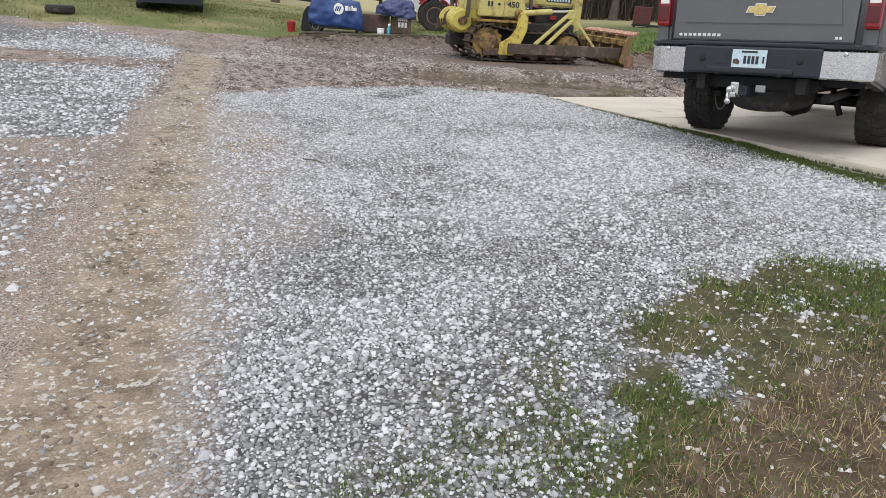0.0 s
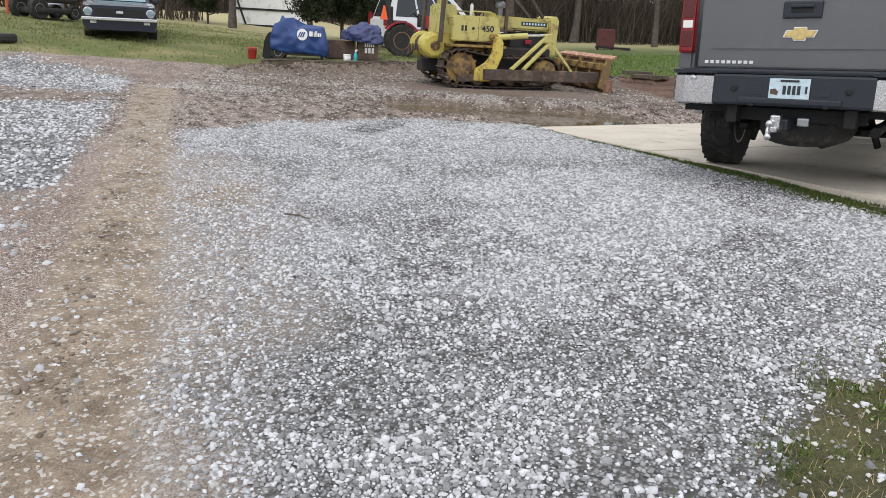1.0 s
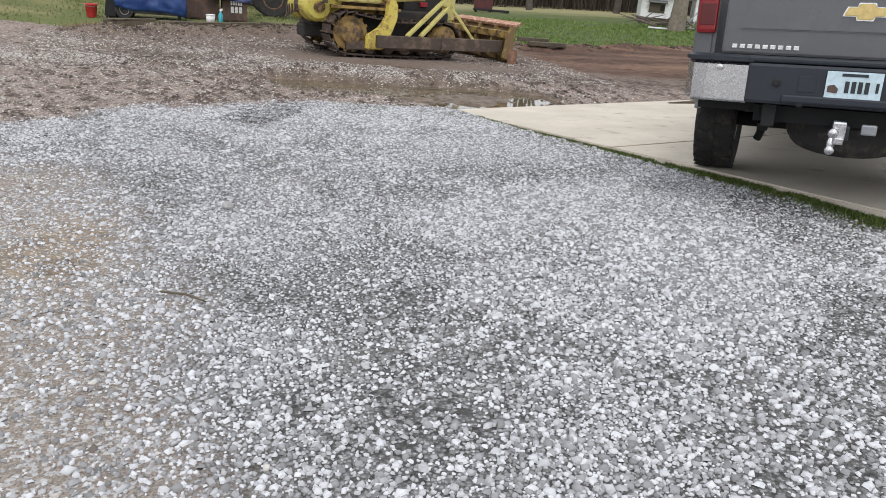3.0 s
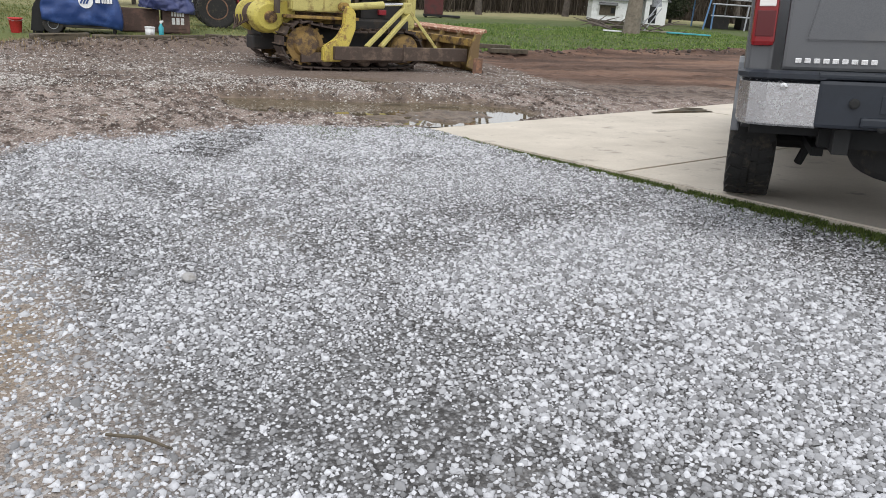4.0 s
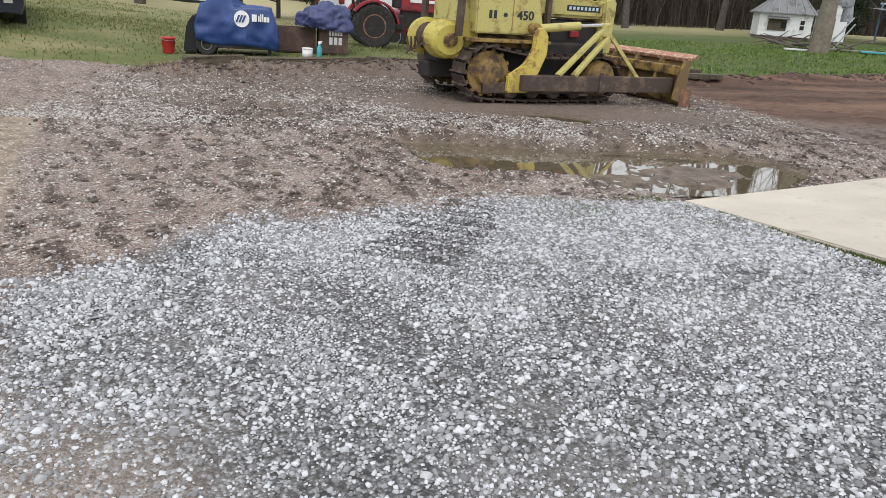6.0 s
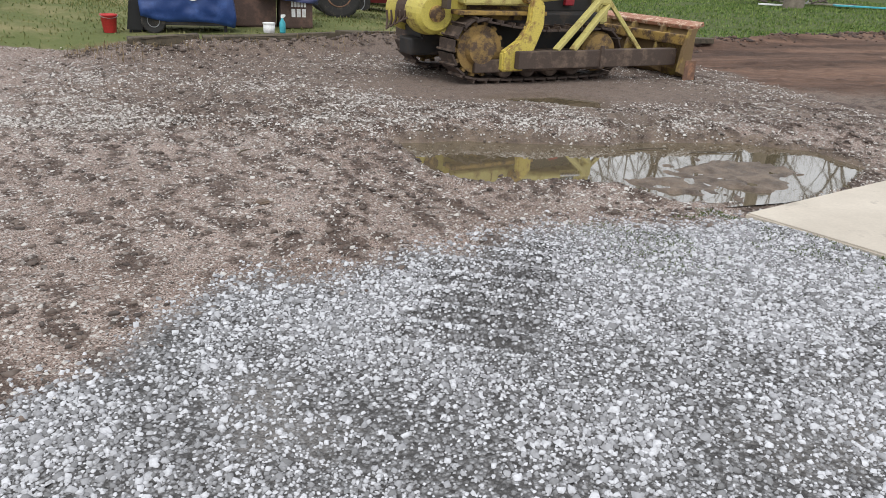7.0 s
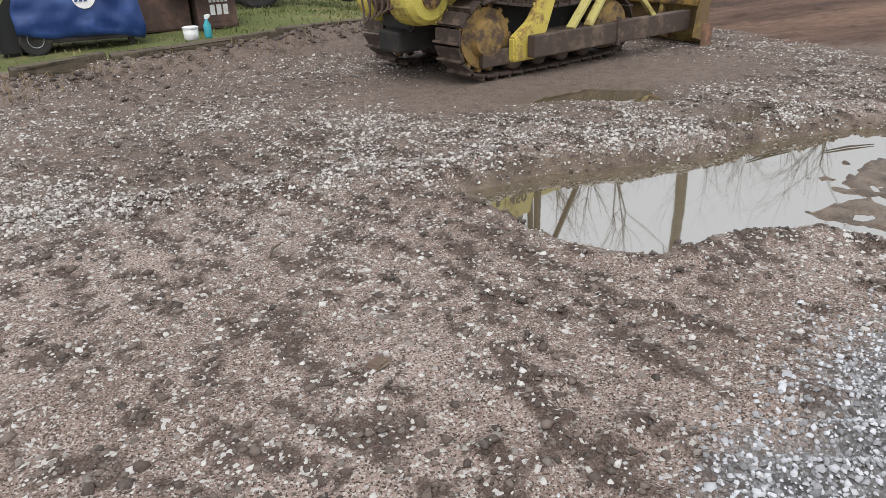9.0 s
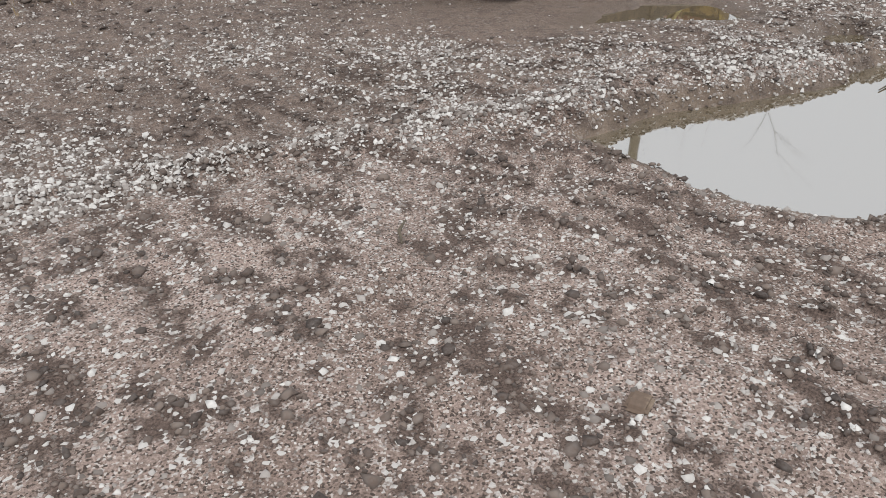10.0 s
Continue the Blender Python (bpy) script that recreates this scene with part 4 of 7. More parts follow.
# ---- bulldozer ----
M["dozer_bracket"] = worn("dozer_bracket", (0.6, 0.48, 0.1), (0.3, 0.19, 0.07), 0.5, 8.0, 0.6, 0, 0.9, 60)
M["blade_rusty"] = worn("blade_rusty", (0.17, 0.11, 0.05), (0.36, 0.26, 0.07), 0.45, 3.5, 0.8, 0, 0.9, 60)


def bulldozer(m):
    d = thing("bulldozer", m, "old yellow crawler bulldozer with rusty blade and muddy tracks", "bulldozer")
    yel, pale, rusty, mud = M["dozer_yellow"], M["dozer_pale"], M["dozer_rusty"], M["muddy_steel"]
    # tracks: shoes on an oval round sprocket and idler
    shoe_bm = bmesh.new()
    box(shoe_bm, (0, 0, 0), (0.15, 0.36, 0.025), bevel=0.004)
    box(shoe_bm, (0.055, 0, 0.03), (0.02, 0.36, 0.04))
    shoe_me = bpy.data.meshes.new("track_shoe")
    shoe_bm.to_mesh(shoe_me)
    shoe_bm.free()
    shoe_me.materials.append(M["track_steel"])
    xs, zs, rs, xi, zi, ri = -0.9, 0.42, 0.36, 0.9, 0.37, 0.31
    pts = []
    for a in np.linspace(math.pi / 2, 3 * math.pi / 2, 8):
        pts.append((xs + rs * math.cos(a), zs + rs * math.sin(a)))
    pts += [(-0.5, 0.045), (0, 0.04), (0.5, 0.045)]
    for a in np.linspace(-math.pi / 2, math.pi / 2, 8):
        pts.append((xi + ri * math.cos(a), zi + ri * math.sin(a)))
    pts += [(0.45, 0.66), (0, 0.65), (-0.45, 0.7)]
    pts = [Vector((x, 0, z)) for x, z in pts]
    seg = [(p, q) for p, q in zip(pts, pts[1:] + pts[:1])]
    total = sum((q - p).length for p, q in seg)
    count = 34
    for s in (-1, 1):
        fr = bmesh.new()
        box(fr, (0, s * 0.62, 0.3), (1.7, 0.16, 0.2), bevel=0.02)
        box(fr, (0, s * 0.74, 0.22), (1.9, 0.06, 0.16), bevel=0.01)
        frame_ob = part("track_frame", fr, mud, d)
        for k in range(count):
            want, run = total * k / count, 0.0
            for p, q in seg:
                ln = (q - p).length
                if run + ln >= want:
                    pos, dirn = p.lerp(q, (want - run) / ln), (q - p).normalized()
                    break
                run += ln
            ob = new("track_shoe", shoe_me)
            ob.parent = frame_ob
            nrm = Vector((-dirn.z, 0, dirn.x)) * -1
            ob.matrix_basis = Matrix(((dirn.x, 0, nrm.x, pos.x), (0, 1, 0, s * 0.62), (dirn.z, 0, nrm.z, pos.z), (0, 0, 0, 1)))
        turn = pose(0, 0, 0, 90, 0, 0)
        sp = lathe(bmesh.new(), [(0.06, -0.1), (0.17, -0.09), (0.2, -0.02), (0.3, -0.02), (0.3, 0.02), (0.2, 0.02), (0.17, 0.09), (0.06, 0.1)], 24, Matrix.Translation((xs + 0.04, s * 0.68, zs)) @ turn)
        for k in range(14):
            a = 2 * math.pi * k / 14
            box(sp, (xs + 0.04 + 0.31 * math.cos(a), s * 0.66, zs + 0.31 * math.sin(a)), (0.05, 0.06, 0.05), Matrix.Rotation(-a, 4, 'Y'))
        part("sprocket", sp, M["hub_rust"], frame_ob, "rusty yellow drive sprocket")
        idl = lathe(bmesh.new(), [(0.05, -0.14), (0.12, -0.12), (0.24, -0.1), (0.27, -0.05), (0.27, 0.05), (0.24, 0.1), (0.12, 0.12), (0.05, 0.14)], 24, Matrix.Translation((xi, s * 0.66, zi)) @ turn)
        part("idler", idl, M["hub_rust"], frame_ob, "rusty front idler wheel")
        for x in (-0.5, -0.17, 0.17, 0.5):
            part("roller", lathe(bmesh.new(), [(0.09, -0.13), (0.11, -0.11), (0.11, 0.11), (0.09, 0.13)], 14, Matrix.Translation((x, s * 0.62, 0.17)) @ turn), mud, frame_ob)
        # blade arms and linkage on each side
        arm = bmesh.new()
        box(arm, (0.15, s * 0.93, 0.31), (1.25, 0.1, 0.22), bevel=0.012)
        box(arm, (1.39, s * 0.95, 0.315), (1.24, 0.12, 0.23), bevel=0.012)
        box(arm, (0.76, s * 0.985, 0.33), (0.05, 0.04, 0.3), bevel=0.008)
        part("push_arm", arm, mud, d, "muddy steel push arm")
        br = bmesh.new()
        prism(br, [(-0.42, 0.16), (-0.1, 0.16), (0.02, 0.4), (0.14, 0.72), (0.13, 0.98), (0.02, 1.08), (-0.06, 1.04), (-0.08, 0.75), (-0.2, 0.55), (-0.42, 0.4)], 0.1, Matrix.Translation((0.06, s * 0.8, 0)), 0.02)
        part("lift_bracket", br, rusty if s > 0 else M["dozer_bracket"], d)
        for a, b in (((1.13, s * 0.74, 1.1), (0.36, s * 0.9, 0.42)), ((1.2, s * 0.76, 0.98), (0.6, s * 0.92, 0.42)), ((1.2, s * 0.72, 1.08), (1.66, s * 0.94, 0.42))):
            part("brace", beam(bmesh.new(), a, b, 0.09, 0.05, 0.008), pale, d, "pale yellow steel brace")
        part("brace_head", boxed((1.16, s * 0.74, 1.08), (0.16, 0.1, 0.2), bevel=0.03), pale, d)
        cyl = part("lift_cylinder", rod(bmesh.new(), (0.06, s * 0.74, 1.05), (0.72, s * 0.74, 1.12), 0.06, n=14), pale, d)
        part("cylinder_end", rod(bmesh.new(), (0.02, s * 0.68, 1.05), (0.02, s * 0.8, 1.05), 0.075, n=14), rusty, cyl)
        part("cylinder_rod", rod(bmesh.new(), (0.72, s * 0.74, 1.12), (1.12, s * 0.74, 1.15), 0.025, n=10), M["steel"], cyl, "shiny steel cylinder rod")
        # fender over the track and the lettered side box
        part("fender", boxed((-0.3, s * 0.52, 0.86), (1.2, 0.42, 0.05), bevel=0.01), rusty, d)
        con = part("side_box", prism(bmesh.new(), [(-0.8, 0.95), (0.12, 0.95), (0.22, 1.05), (0.12, 1.46), (-0.72, 1.46), (-0.8, 1.4)], 0.36, Matrix.Translation((0, s * 0.46, 0)), 0.02), pale, d, "pale yellow side box with black marks")
        if s < 0:
            face = Matrix.Translation((0, -0.644, 0)) @ pose(0, 0, 0, 90, 0, 0)
            text_mesh("digits", "450", 0.17, M["ink"], con, Matrix.Translation((-0.08, 0, 1.21)) @ face, 0.004, 0.003)
            for k in range(2):
                part("mark", boxed((-0.6 + k * 0.07, -0.644, 1.21), (0.042, 0.006, 0.11), bevel=0.002), M["ink"], con)
            part("mark", lathe(bmesh.new(), [(0.03, 0), (0.03, 0.006)], 12, pose(-0.38, -0.641, 1.21, 90, 0, 0)), M["ink"], con)
            part("seam", boxed((-0.27, -0.6415, 1.22), (0.012, 0.004, 0.42)), M["dozer_rusty"], con)
        part("grab_rail", rod(rod(rod(bmesh.new(), (-0.35, s * 0.5, 1.45), (-0.35, s * 0.5, 1.55), 0.015), (-0.35, s * 0.5, 1.55), (0.02, s * 0.5, 1.55), 0.015), (0.02, s * 0.5, 1.55), (0.06, s * 0.5, 1.42), 0.015), pale, d)
        # roof posts
        part("rear_post", beam(bmesh.new(), (-0.86, s * 0.6, 0.9), (-0.8, s * 0.6, 2.3), 0.05, 0.15, 0.008, 'X'), M["brown_post"], d, "brown steel roof post")
        part("front_post", beam(bmesh.new(), (0.34, s * 0.52, 1.0), (0.34, s * 0.52, 2.3), 0.06, 0.06, 0.006), M["brown_post"], d)
        part("inner_post", beam(bmesh.new(), (0.42, s * 0.3, 1.0), (0.46, s * 0.3, 2.3), 0.05, 0.05, 0.006), M["brown_post"], d)
        part("limb_riser", beam(bmesh.new(), (0.5, s * 0.5, 2.3), (1.22, s * 0.32, 1.5), 0.055, 0.055, 0.006), M["brown_post"], d)
    part("hull", boxed((0.05, 0, 0.6), (2.2, 0.8, 0.52), bevel=0.04), M["grease_black"], d)
    part("cover_plate", prism(bmesh.new(), [(-0.9, 0.75), (0.1, 0.75), (0.1, 0.92), (-0.9, 0.92)], 0.84), rusty, d)
    part("belly_guard", boxed((0.55, 0, 0.78), (1.2, 0.7, 0.1), bevel=0.02), rusty, d)
    part("engine", boxed((0.72, 0, 1.0), (0.8, 0.42, 0.36), bevel=0.05), M["grease_black"], d)
    part("engine_valve", boxed((0.7, -0.25, 0.98), (0.14, 0.06, 0.09), bevel=0.01), M["tractor_red"], d)
    hood = bmesh.new()
    prism(hood, [(-0.06, 1.22), (1.14, 1.22), (1.14, 1.47), (-0.06, 1.5)], 0.62, None, 0.04)
    hd = part("hood", hood, pale, d, "dented yellow hood with a badge strip")
    for s in (-1, 1):
        strip = part("badge_strip", boxed((0.78, s * 0.313, 1.36), (0.56, 0.008, 0.085), bevel=0.003), M["ink"], hd)
        for k in range(8):
            part("badge_bar", boxed((0.55 + k * 0.065, s * 0.318, 1.36), (0.036, 0.004, 0.045)), M["plate_white"], strip)
    part("cowl", prism(bmesh.new(), [(0.02, 1.0), (0.24, 1.0), (0.24, 1.52), (0.12, 1.56), (-0.02, 1.3)], 0.56, None, 0.02), yel, d)
    part("nose", prism(bmesh.new(), [(1.12, 0.7), (1.3, 0.7), (1.32, 1.5), (1.22, 1.56), (1.1, 1.5)], 0.72, None, 0.03), pale, d, "yellow radiator guard")
    part("grille", boxed((1.325, 0, 1.1), (0.02, 0.5, 0.6), bevel=0.005), M["grease_black"], d)
    part("muffler_cap", lathe(lathe(bmesh.new(), [(0.045, 1.5), (0.05, 1.66)], 14, Matrix.Translation((0.36, -0.12, 0))), [(0.09, 1.66), (0.1, 1.69), (0.1, 1.76), (0.05, 1.8)], 14, Matrix.Translation((0.36, -0.12, 0))), M["galvanised"], d)
    part("breather", lathe(bmesh.new(), [(0.035, 1.46), (0.035, 1.66), (0.02, 1.7)], 12, Matrix.Translation((-0.35, -0.4, 0))), M["clear_lens"], d)
    tank = bmesh.new()
    prism(tank, [(-1.22, 1.06), (-0.94, 1.02), (-0.88, 1.1), (-0.9, 1.6), (-0.97, 1.67), (-1.2, 1.65)], 0.84, None, 0.03)
    part("fuel_tank", tank, pale, d, "tall yellow fuel tank")
    part("seat", boxed((-0.62, 0, 1.3), (0.45, 0.42, 0.12), bevel=0.04), M["grease_black"], d)
    part("seat_back", boxed((-0.82, 0, 1.55), (0.1, 0.42, 0.42), bevel=0.04), yel, d)
    for k, x in enumerate((-0.1, 0.0, 0.1)):
        part("lever", rod(bmesh.new(), (x, 0.1 - 0.1 * k, 1.2), (x - 0.12, 0.12 - 0.1 * k, 1.66), 0.012), M["brown_post"], d)
    part("roof", boxed((-0.25, 0, 2.33), (1.5, 1.36, 0.08), bevel=0.02), M["grease_black"], d, "black steel canopy roof")
    scr = bmesh.new()
    for k in range(19):
        box(scr, (-0.82, -0.54 + k * 0.06, 2.02), (0.008, 0.012, 0.5))
    for k in range(9):
        box(scr, (-0.82, 0, 1.79 + k * 0.06), (0.008, 1.1, 0.012))
    part("rear_screen", scr, M["brown_post"], d, "dark wire mesh rear screen")
    # winch
    turn = pose(0, 0, 0, 90, 0, 0)
    w1 = part("winch_housing", lathe(bmesh.new(), [(0.03, -0.17), (0.2, -0.165), (0.25, -0.12), (0.27, 0.0), (0.27, 0.14)], 24, Matrix.Translation((-1.34, -0.33, 0.83)) @ turn @ pose(0, 0, 0, 180, 0, 0)), yel, d, "worn yellow winch housing")
    part("housing_cap", lathe(bmesh.new(), [(0.1, 0), (0.1, 0.03), (0.05, 0.05)], 16, pose(-1.34, -0.49, 0.83, 90, 0, 0)), rusty, w1)
    part("winch_flange", lathe(bmesh.new(), [(0.23, -0.08), (0.27, -0.05), (0.27, 0.05), (0.2, 0.09)], 24, Matrix.Translation((-1.34, 0.3, 0.83)) @ turn), yel, d)
    part("winch_body", prism(bmesh.new(), [(-1.4, 0.5), (-0.95, 0.45), (-0.95, 1.05), (-1.1, 1.08), (-1.4, 1.0)], 0.5, None, 0.03), M["grease_black"], d)
    part("winch_side", prism(bmesh.new(), [(-1.3, 0.58), (-0.93, 0.5), (-0.93, 1.08), (-1.3, 1.09)], 0.2, Matrix.Translation((0, -0.37, 0)), 0.02), yel, d)
    dr = bmesh.new()
    for k in range(9):
        lathe(dr, [(0.17, -0.02), (0.2, 0.0), (0.17, 0.02)], 18, Matrix.Translation((-1.36, -0.15 + k * 0.04, 0.84)) @ turn)
    part("cable_drum", dr, M["cable"], d, "winch drum wound with rusty cable")
    for k in range(5):
        cb, prev = bmesh.new(), None
        for a in np.linspace(0.2, math.pi - 0.2, 7):
            p = (-1.6 - 0.03 * k + 0.02 * math.sin(3 * a), -0.22 + 0.06 * k + 0.07 * math.cos(a), 0.88 - (0.14 + 0.035 * k) * math.sin(a))
            if prev:
                rod(cb, prev, p, 0.012, n=6)
            prev = p
        part("cable", cb, M["cable"], d)
    part("drawbar", boxed((-1.25, 0, 0.4), (0.5, 0.35, 0.22), bevel=0.03), M["grease_black"], d)
    # blade: a curved plate with ribs at its back
    prof = [(0.05, 0.0), (-0.02, 0.1), (-0.06, 0.3), (-0.05, 0.5), (0.02, 0.68), (0.1, 0.76)]
    ring = [(x, z) for x, z in prof] + [(x - 0.03, z) for x, z in prof[::-1]]
    bl = part("blade", prism(bmesh.new(), ring, 2.3, Matrix.Translation((2.18, 0, 0.02))), M["blade_rusty"], d, "rusty curved steel blade")
    part("blade_top", boxed((2.2, 0, 0.745), (0.2, 2.3, 0.06), Matrix.Rotation(-0.3, 4, 'Y'), 0.012), M["blade_edge"], bl, "flaking rusty blade top edge")
    for y in (-1.14, -0.6, 0.0, 0.6, 1.14):
        part("blade_rib", prism(bmesh.new(), [(1.92, 0.12), (2.12, 0.04), (2.13, 0.72), (2.04, 0.7), (1.96, 0.42)], 0.06 if abs(y) > 1 else 0.05, Matrix.Translation((0.02, y, 0))), M["blade_rusty"], bl)
    part("blade_box", boxed((2.04, 0, 0.55), (0.12, 2.2, 0.14), bevel=0.02), M["dozer_rusty"], bl)
    part("cutting_edge", boxed((2.24, 0, 0.06), (0.04, 2.32, 0.14), Matrix.Rotation(-0.5, 4, 'Y')), M["track_steel"], bl)
    part("end_bit", boxed((2.14, -1.165, 0.14), (0.2, 0.03, 0.28), bevel=0.01), M["rust"], bl)
    # the operator's station and the lift linkage sit well back over the tracks
    back = {"rear_post": -0.42}
    for key in ("side_box", "grab_rail", "front_post", "inner_post", "limb_riser", "cowl", "muffler_cap", "breather", "lever", "roof", "rear_screen",
                "lift_bracket", "brace", "brace_head", "lift_cylinder", "fender", "seat", "seat_back"):
        back[key] = -0.26
    for ob in d.children:
        ob.location.x += back.get(ob.name.split(".")[0], 0.0)
    return d


DOZER = (1.32, 18.14, 18.0)
bulldozer(pose(DOZER[0], DOZER[1], 0.0, 0, 0, DOZER[2]) @ Matrix.Diagonal((1.09, 1, 1, 1)))


def ground_at(x, y):
    return float(height(np.array([x]), np.array([y]))[0])


def stand(x, y, turn=0.0, lift=0.0):
    return pose(x, y, ground_at(x, y) + lift, 0, 0, turn)


# ---- yard things behind the mud ----
def covered_welder(m):
    """A machine on a small trailer under a fitted vinyl cover."""
    t = thing("covered_welder", m, "engine welder under a creased blue vinyl cover on a trailer", "welder")
    bm = bmesh.new()
    nx, nz, L, W, H = 26, 12, 1.42, 0.75, 0.92
    rings = []
    for j in range(nz + 1):
        v = j / nz
        ring = []
        for i in range(4 * nx):
            k, u = divmod(i, nx)
            u = u / nx
            x, y = ((-1 + 2 * u, -1), (1, -1 + 2 * u), (1 - 2 * u, 1), (-1, 1 - 2 * u))[k]
            bulge = 1 - 0.10 * v ** 2 + 0.05 * math.sin(math.pi * v) * (1 if y < 0 else 0.4)
            px, py = x * L / 2 * bulge, y * W / 2 * bulge
            hem = 0.25 - 0.13 * (px / L + 0.5) + 0.03 * math.sin(px * 5)
            crest = 0.85 - 0.03 * (px / L) + 0.13 * math.exp(-((px + 0.4) / 0.13) ** 2) - 0.05 * math.exp(-((px + 0.05) / 0.2) ** 2)
            top = hem + (crest - hem) * v
            crease = 1 - abs(noise.noise(Vector((px * 3.2 + top * 2.4, py * 3, top * 3.6 - px)))) * 2.2
            fold = 0.03 * math.sin(px * 9 + 5 * v) * (1 - v) + 0.045 * crease * math.sin(math.pi * min(v + 0.12, 1))
            ring.append((px * (1 + 0.06 * (1 - v)) + fold * 0.4, py * (1 + fold * 0.5) + fold * (1 if y > 0 else -1) * 0.8, top))
        rings.append(ring)
    for s in (0.7, 0.35):
        rings.append([(p[0] * s, p[1] * s, p[2] + 0.03 * (1 - s) + 0.05 * noise.noise(Vector((p[0] * 4, p[1] * 4, 2)))) for p in rings[nz]])
    cover = part("vinyl_cover", loft(bm, rings), M["blue_vinyl"], t, "creased blue vinyl cover with a white round mark", smooth=True)
    part("cover_peak", lathe(bmesh.new(), [(0.13, 0.0), (0.08, 0.08), (0.02, 0.16)], 9, pose(-0.42, -0.1, 0.9, 8, -12, 0)), M["blue_vinyl"], cover)
    f = Matrix.Translation((0.1, -0.405, 0.64)) @ pose(0, 0, 0, 84, 0, 0)
    part("round_mark", lathe(bmesh.new(), [(0.14, -0.015), (0.14, 0.012)], 28, f), M["white_paint"], cover)
    for k in range(3):
        part("slash", prism(bmesh.new(), [(-0.09 + 0.055 * k, -0.06), (-0.055 + 0.055 * k, -0.06), (0.0 + 0.055 * k, 0.06), (-0.035 + 0.055 * k, 0.06)], 0.012, Matrix.Translation((0.075, -0.42, 0.642)) @ pose(0, 0, 0, -6, 0, 0)), M["blue_vinyl"], cover)
    for k, (w, h) in enumerate(((0.09, 0.12), (0.022, 0.1), (0.022, 0.13), (0.022, 0.13), (0.05, 0.085), (0.04, 0.085))):
        x = 0.33 + (0, 0.085, 0.12, 0.155, 0.2, 0.255)[k]
        part("word_bar", boxed((x, -0.41, 0.605 + h / 2), (w, 0.016, h), pose(0, 0, 0, -6, 0, 0), 0.004), M["white_paint"], cover)
    part("trailer_bed", boxed((0, 0, 0.17), (1.5, 0.7, 0.08), bevel=0.01), M["grease_black"], t)
    for s in (-1, 1):
        wheel(t, (-0.55, s * 0.3, 0.19), 0.19, 0.14, 0.1, M["galvanised"], 18, pose(0, 0, 0, 90, 0, 0))
    part("tyre_cover", prism(bmesh.new(), [(-1.0, 0.0), (-0.7, 0.0), (-0.7, 0.66), (-0.78, 0.68), (-0.92, 0.5)], 0.5, None, 0.04), M["under_black"], t)
    part("stand_leg", beam(bmesh.new(), (0.6, -0.25, 0.0), (0.6, -0.25, 0.16), 0.05, 0.05), M["grease_black"], t)
    part("stand_leg", beam(bmesh.new(), (0.6, 0.25, 0.0), (0.6, 0.25, 0.16), 0.05, 0.05), M["grease_black"], t)
    return t


covered_welder(stand(-3.2, 20.45, 4, -0.02) @ Matrix.Diagonal((0.9, 0.9, 0.98, 1)))


def bucket(m):
    t = thing("bucket", m, "red plastic bucket standing on the grass edge", "bucket")
    part("pail", lathe(bmesh.new(), [(0.1, 0.0), (0.105, 0.01), (0.135, 0.28), (0.148, 0.285), (0.148, 0.31), (0.132, 0.31), (0.1, 0.04), (0.02, 0.035)], 24), M["red_plastic"], t, smooth=True)
    hb, prev = bmesh.new(), None
    for a in np.linspace(0, math.pi, 11):
        p = (0.145 * math.cos(a), -0.05 - 0.09 * math.sin(a), 0.3 - 0.05 * math.sin(a))
        if prev:
            rod(hb, prev, p, 0.005, n=6)
        prev = p
    part("handle", hb, M["steel"], t)
    return t


bucket(stand(-4.32, 20.2, 20) @ Matrix.Diagonal((0.86, 0.86, 0.86, 1)))

# long wooden edging between mud and lawn
for (ax, ay), (bx, by), r in (((-3.85, 18.95), (-2.95, 19.25), 0.075), ((-2.9, 19.28), (-1.0, 19.75), 0.08), ((-0.95, 19.8), (0.6, 20.75), 0.085)):
    bm = bmesh.new()
    za, zb = ground_at(ax, ay) + r * 0.1, ground_at(bx, by) + r * 0.1
    beam(bm, (ax, ay, za), (bx, by, zb), r * 2, r * 2, 0.02)
    bmesh.ops.subdivide_edges(bm, edges=bm.edges[:], cuts=5)
    for v in bm.verts:
        v.co += Vector((0, noise.noise(v.co * 3), noise.noise(v.co * 4 + Vector((5, 0, 0))))) * 0.035
    tagged(mesh_object("landscape_timber", bm, M["timber"]), "weathered dark landscape timber between mud and lawn", "timber", "timbers edging the lawn")


def spray_bottle(m):
    t = thing("spray_bottle", m, "blue plastic bottle with a white nozzle on a timber", "bottle")
    part("bottle", lathe(bmesh.new(), [(0.042, 0), (0.046, 0.02), (0.046, 0.15), (0.02, 0.2), (0.016, 0.22)], 16), M["turquoise"], t, smooth=True)
    part("nozzle", prism(bmesh.new(), [(-0.02, 0.22), (0.02, 0.22), (0.02, 0.27), (-0.05, 0.28), (-0.05, 0.25)], 0.03, None, 0.006), M["white_paint"], t)
    return t


def tub(m):
    t = thing("plastic_tub", m, "small white plastic tub with a lid", "tub")
    part("tub_body", lathe(bmesh.new(), [(0.075, 0), (0.085, 0.01), (0.09, 0.13)], 18), M["white_paint"], t, smooth=True)
    part("lid", lathe(bmesh.new(), [(0.095, 0.13), (0.097, 0.15), (0.08, 0.155)], 18), M["white_paint"], t)
    return t


spray_bottle(stand(-1.78, 19.95, 160, 0.07))
tub(stand(-1.98, 19.93, 0, 0.07))


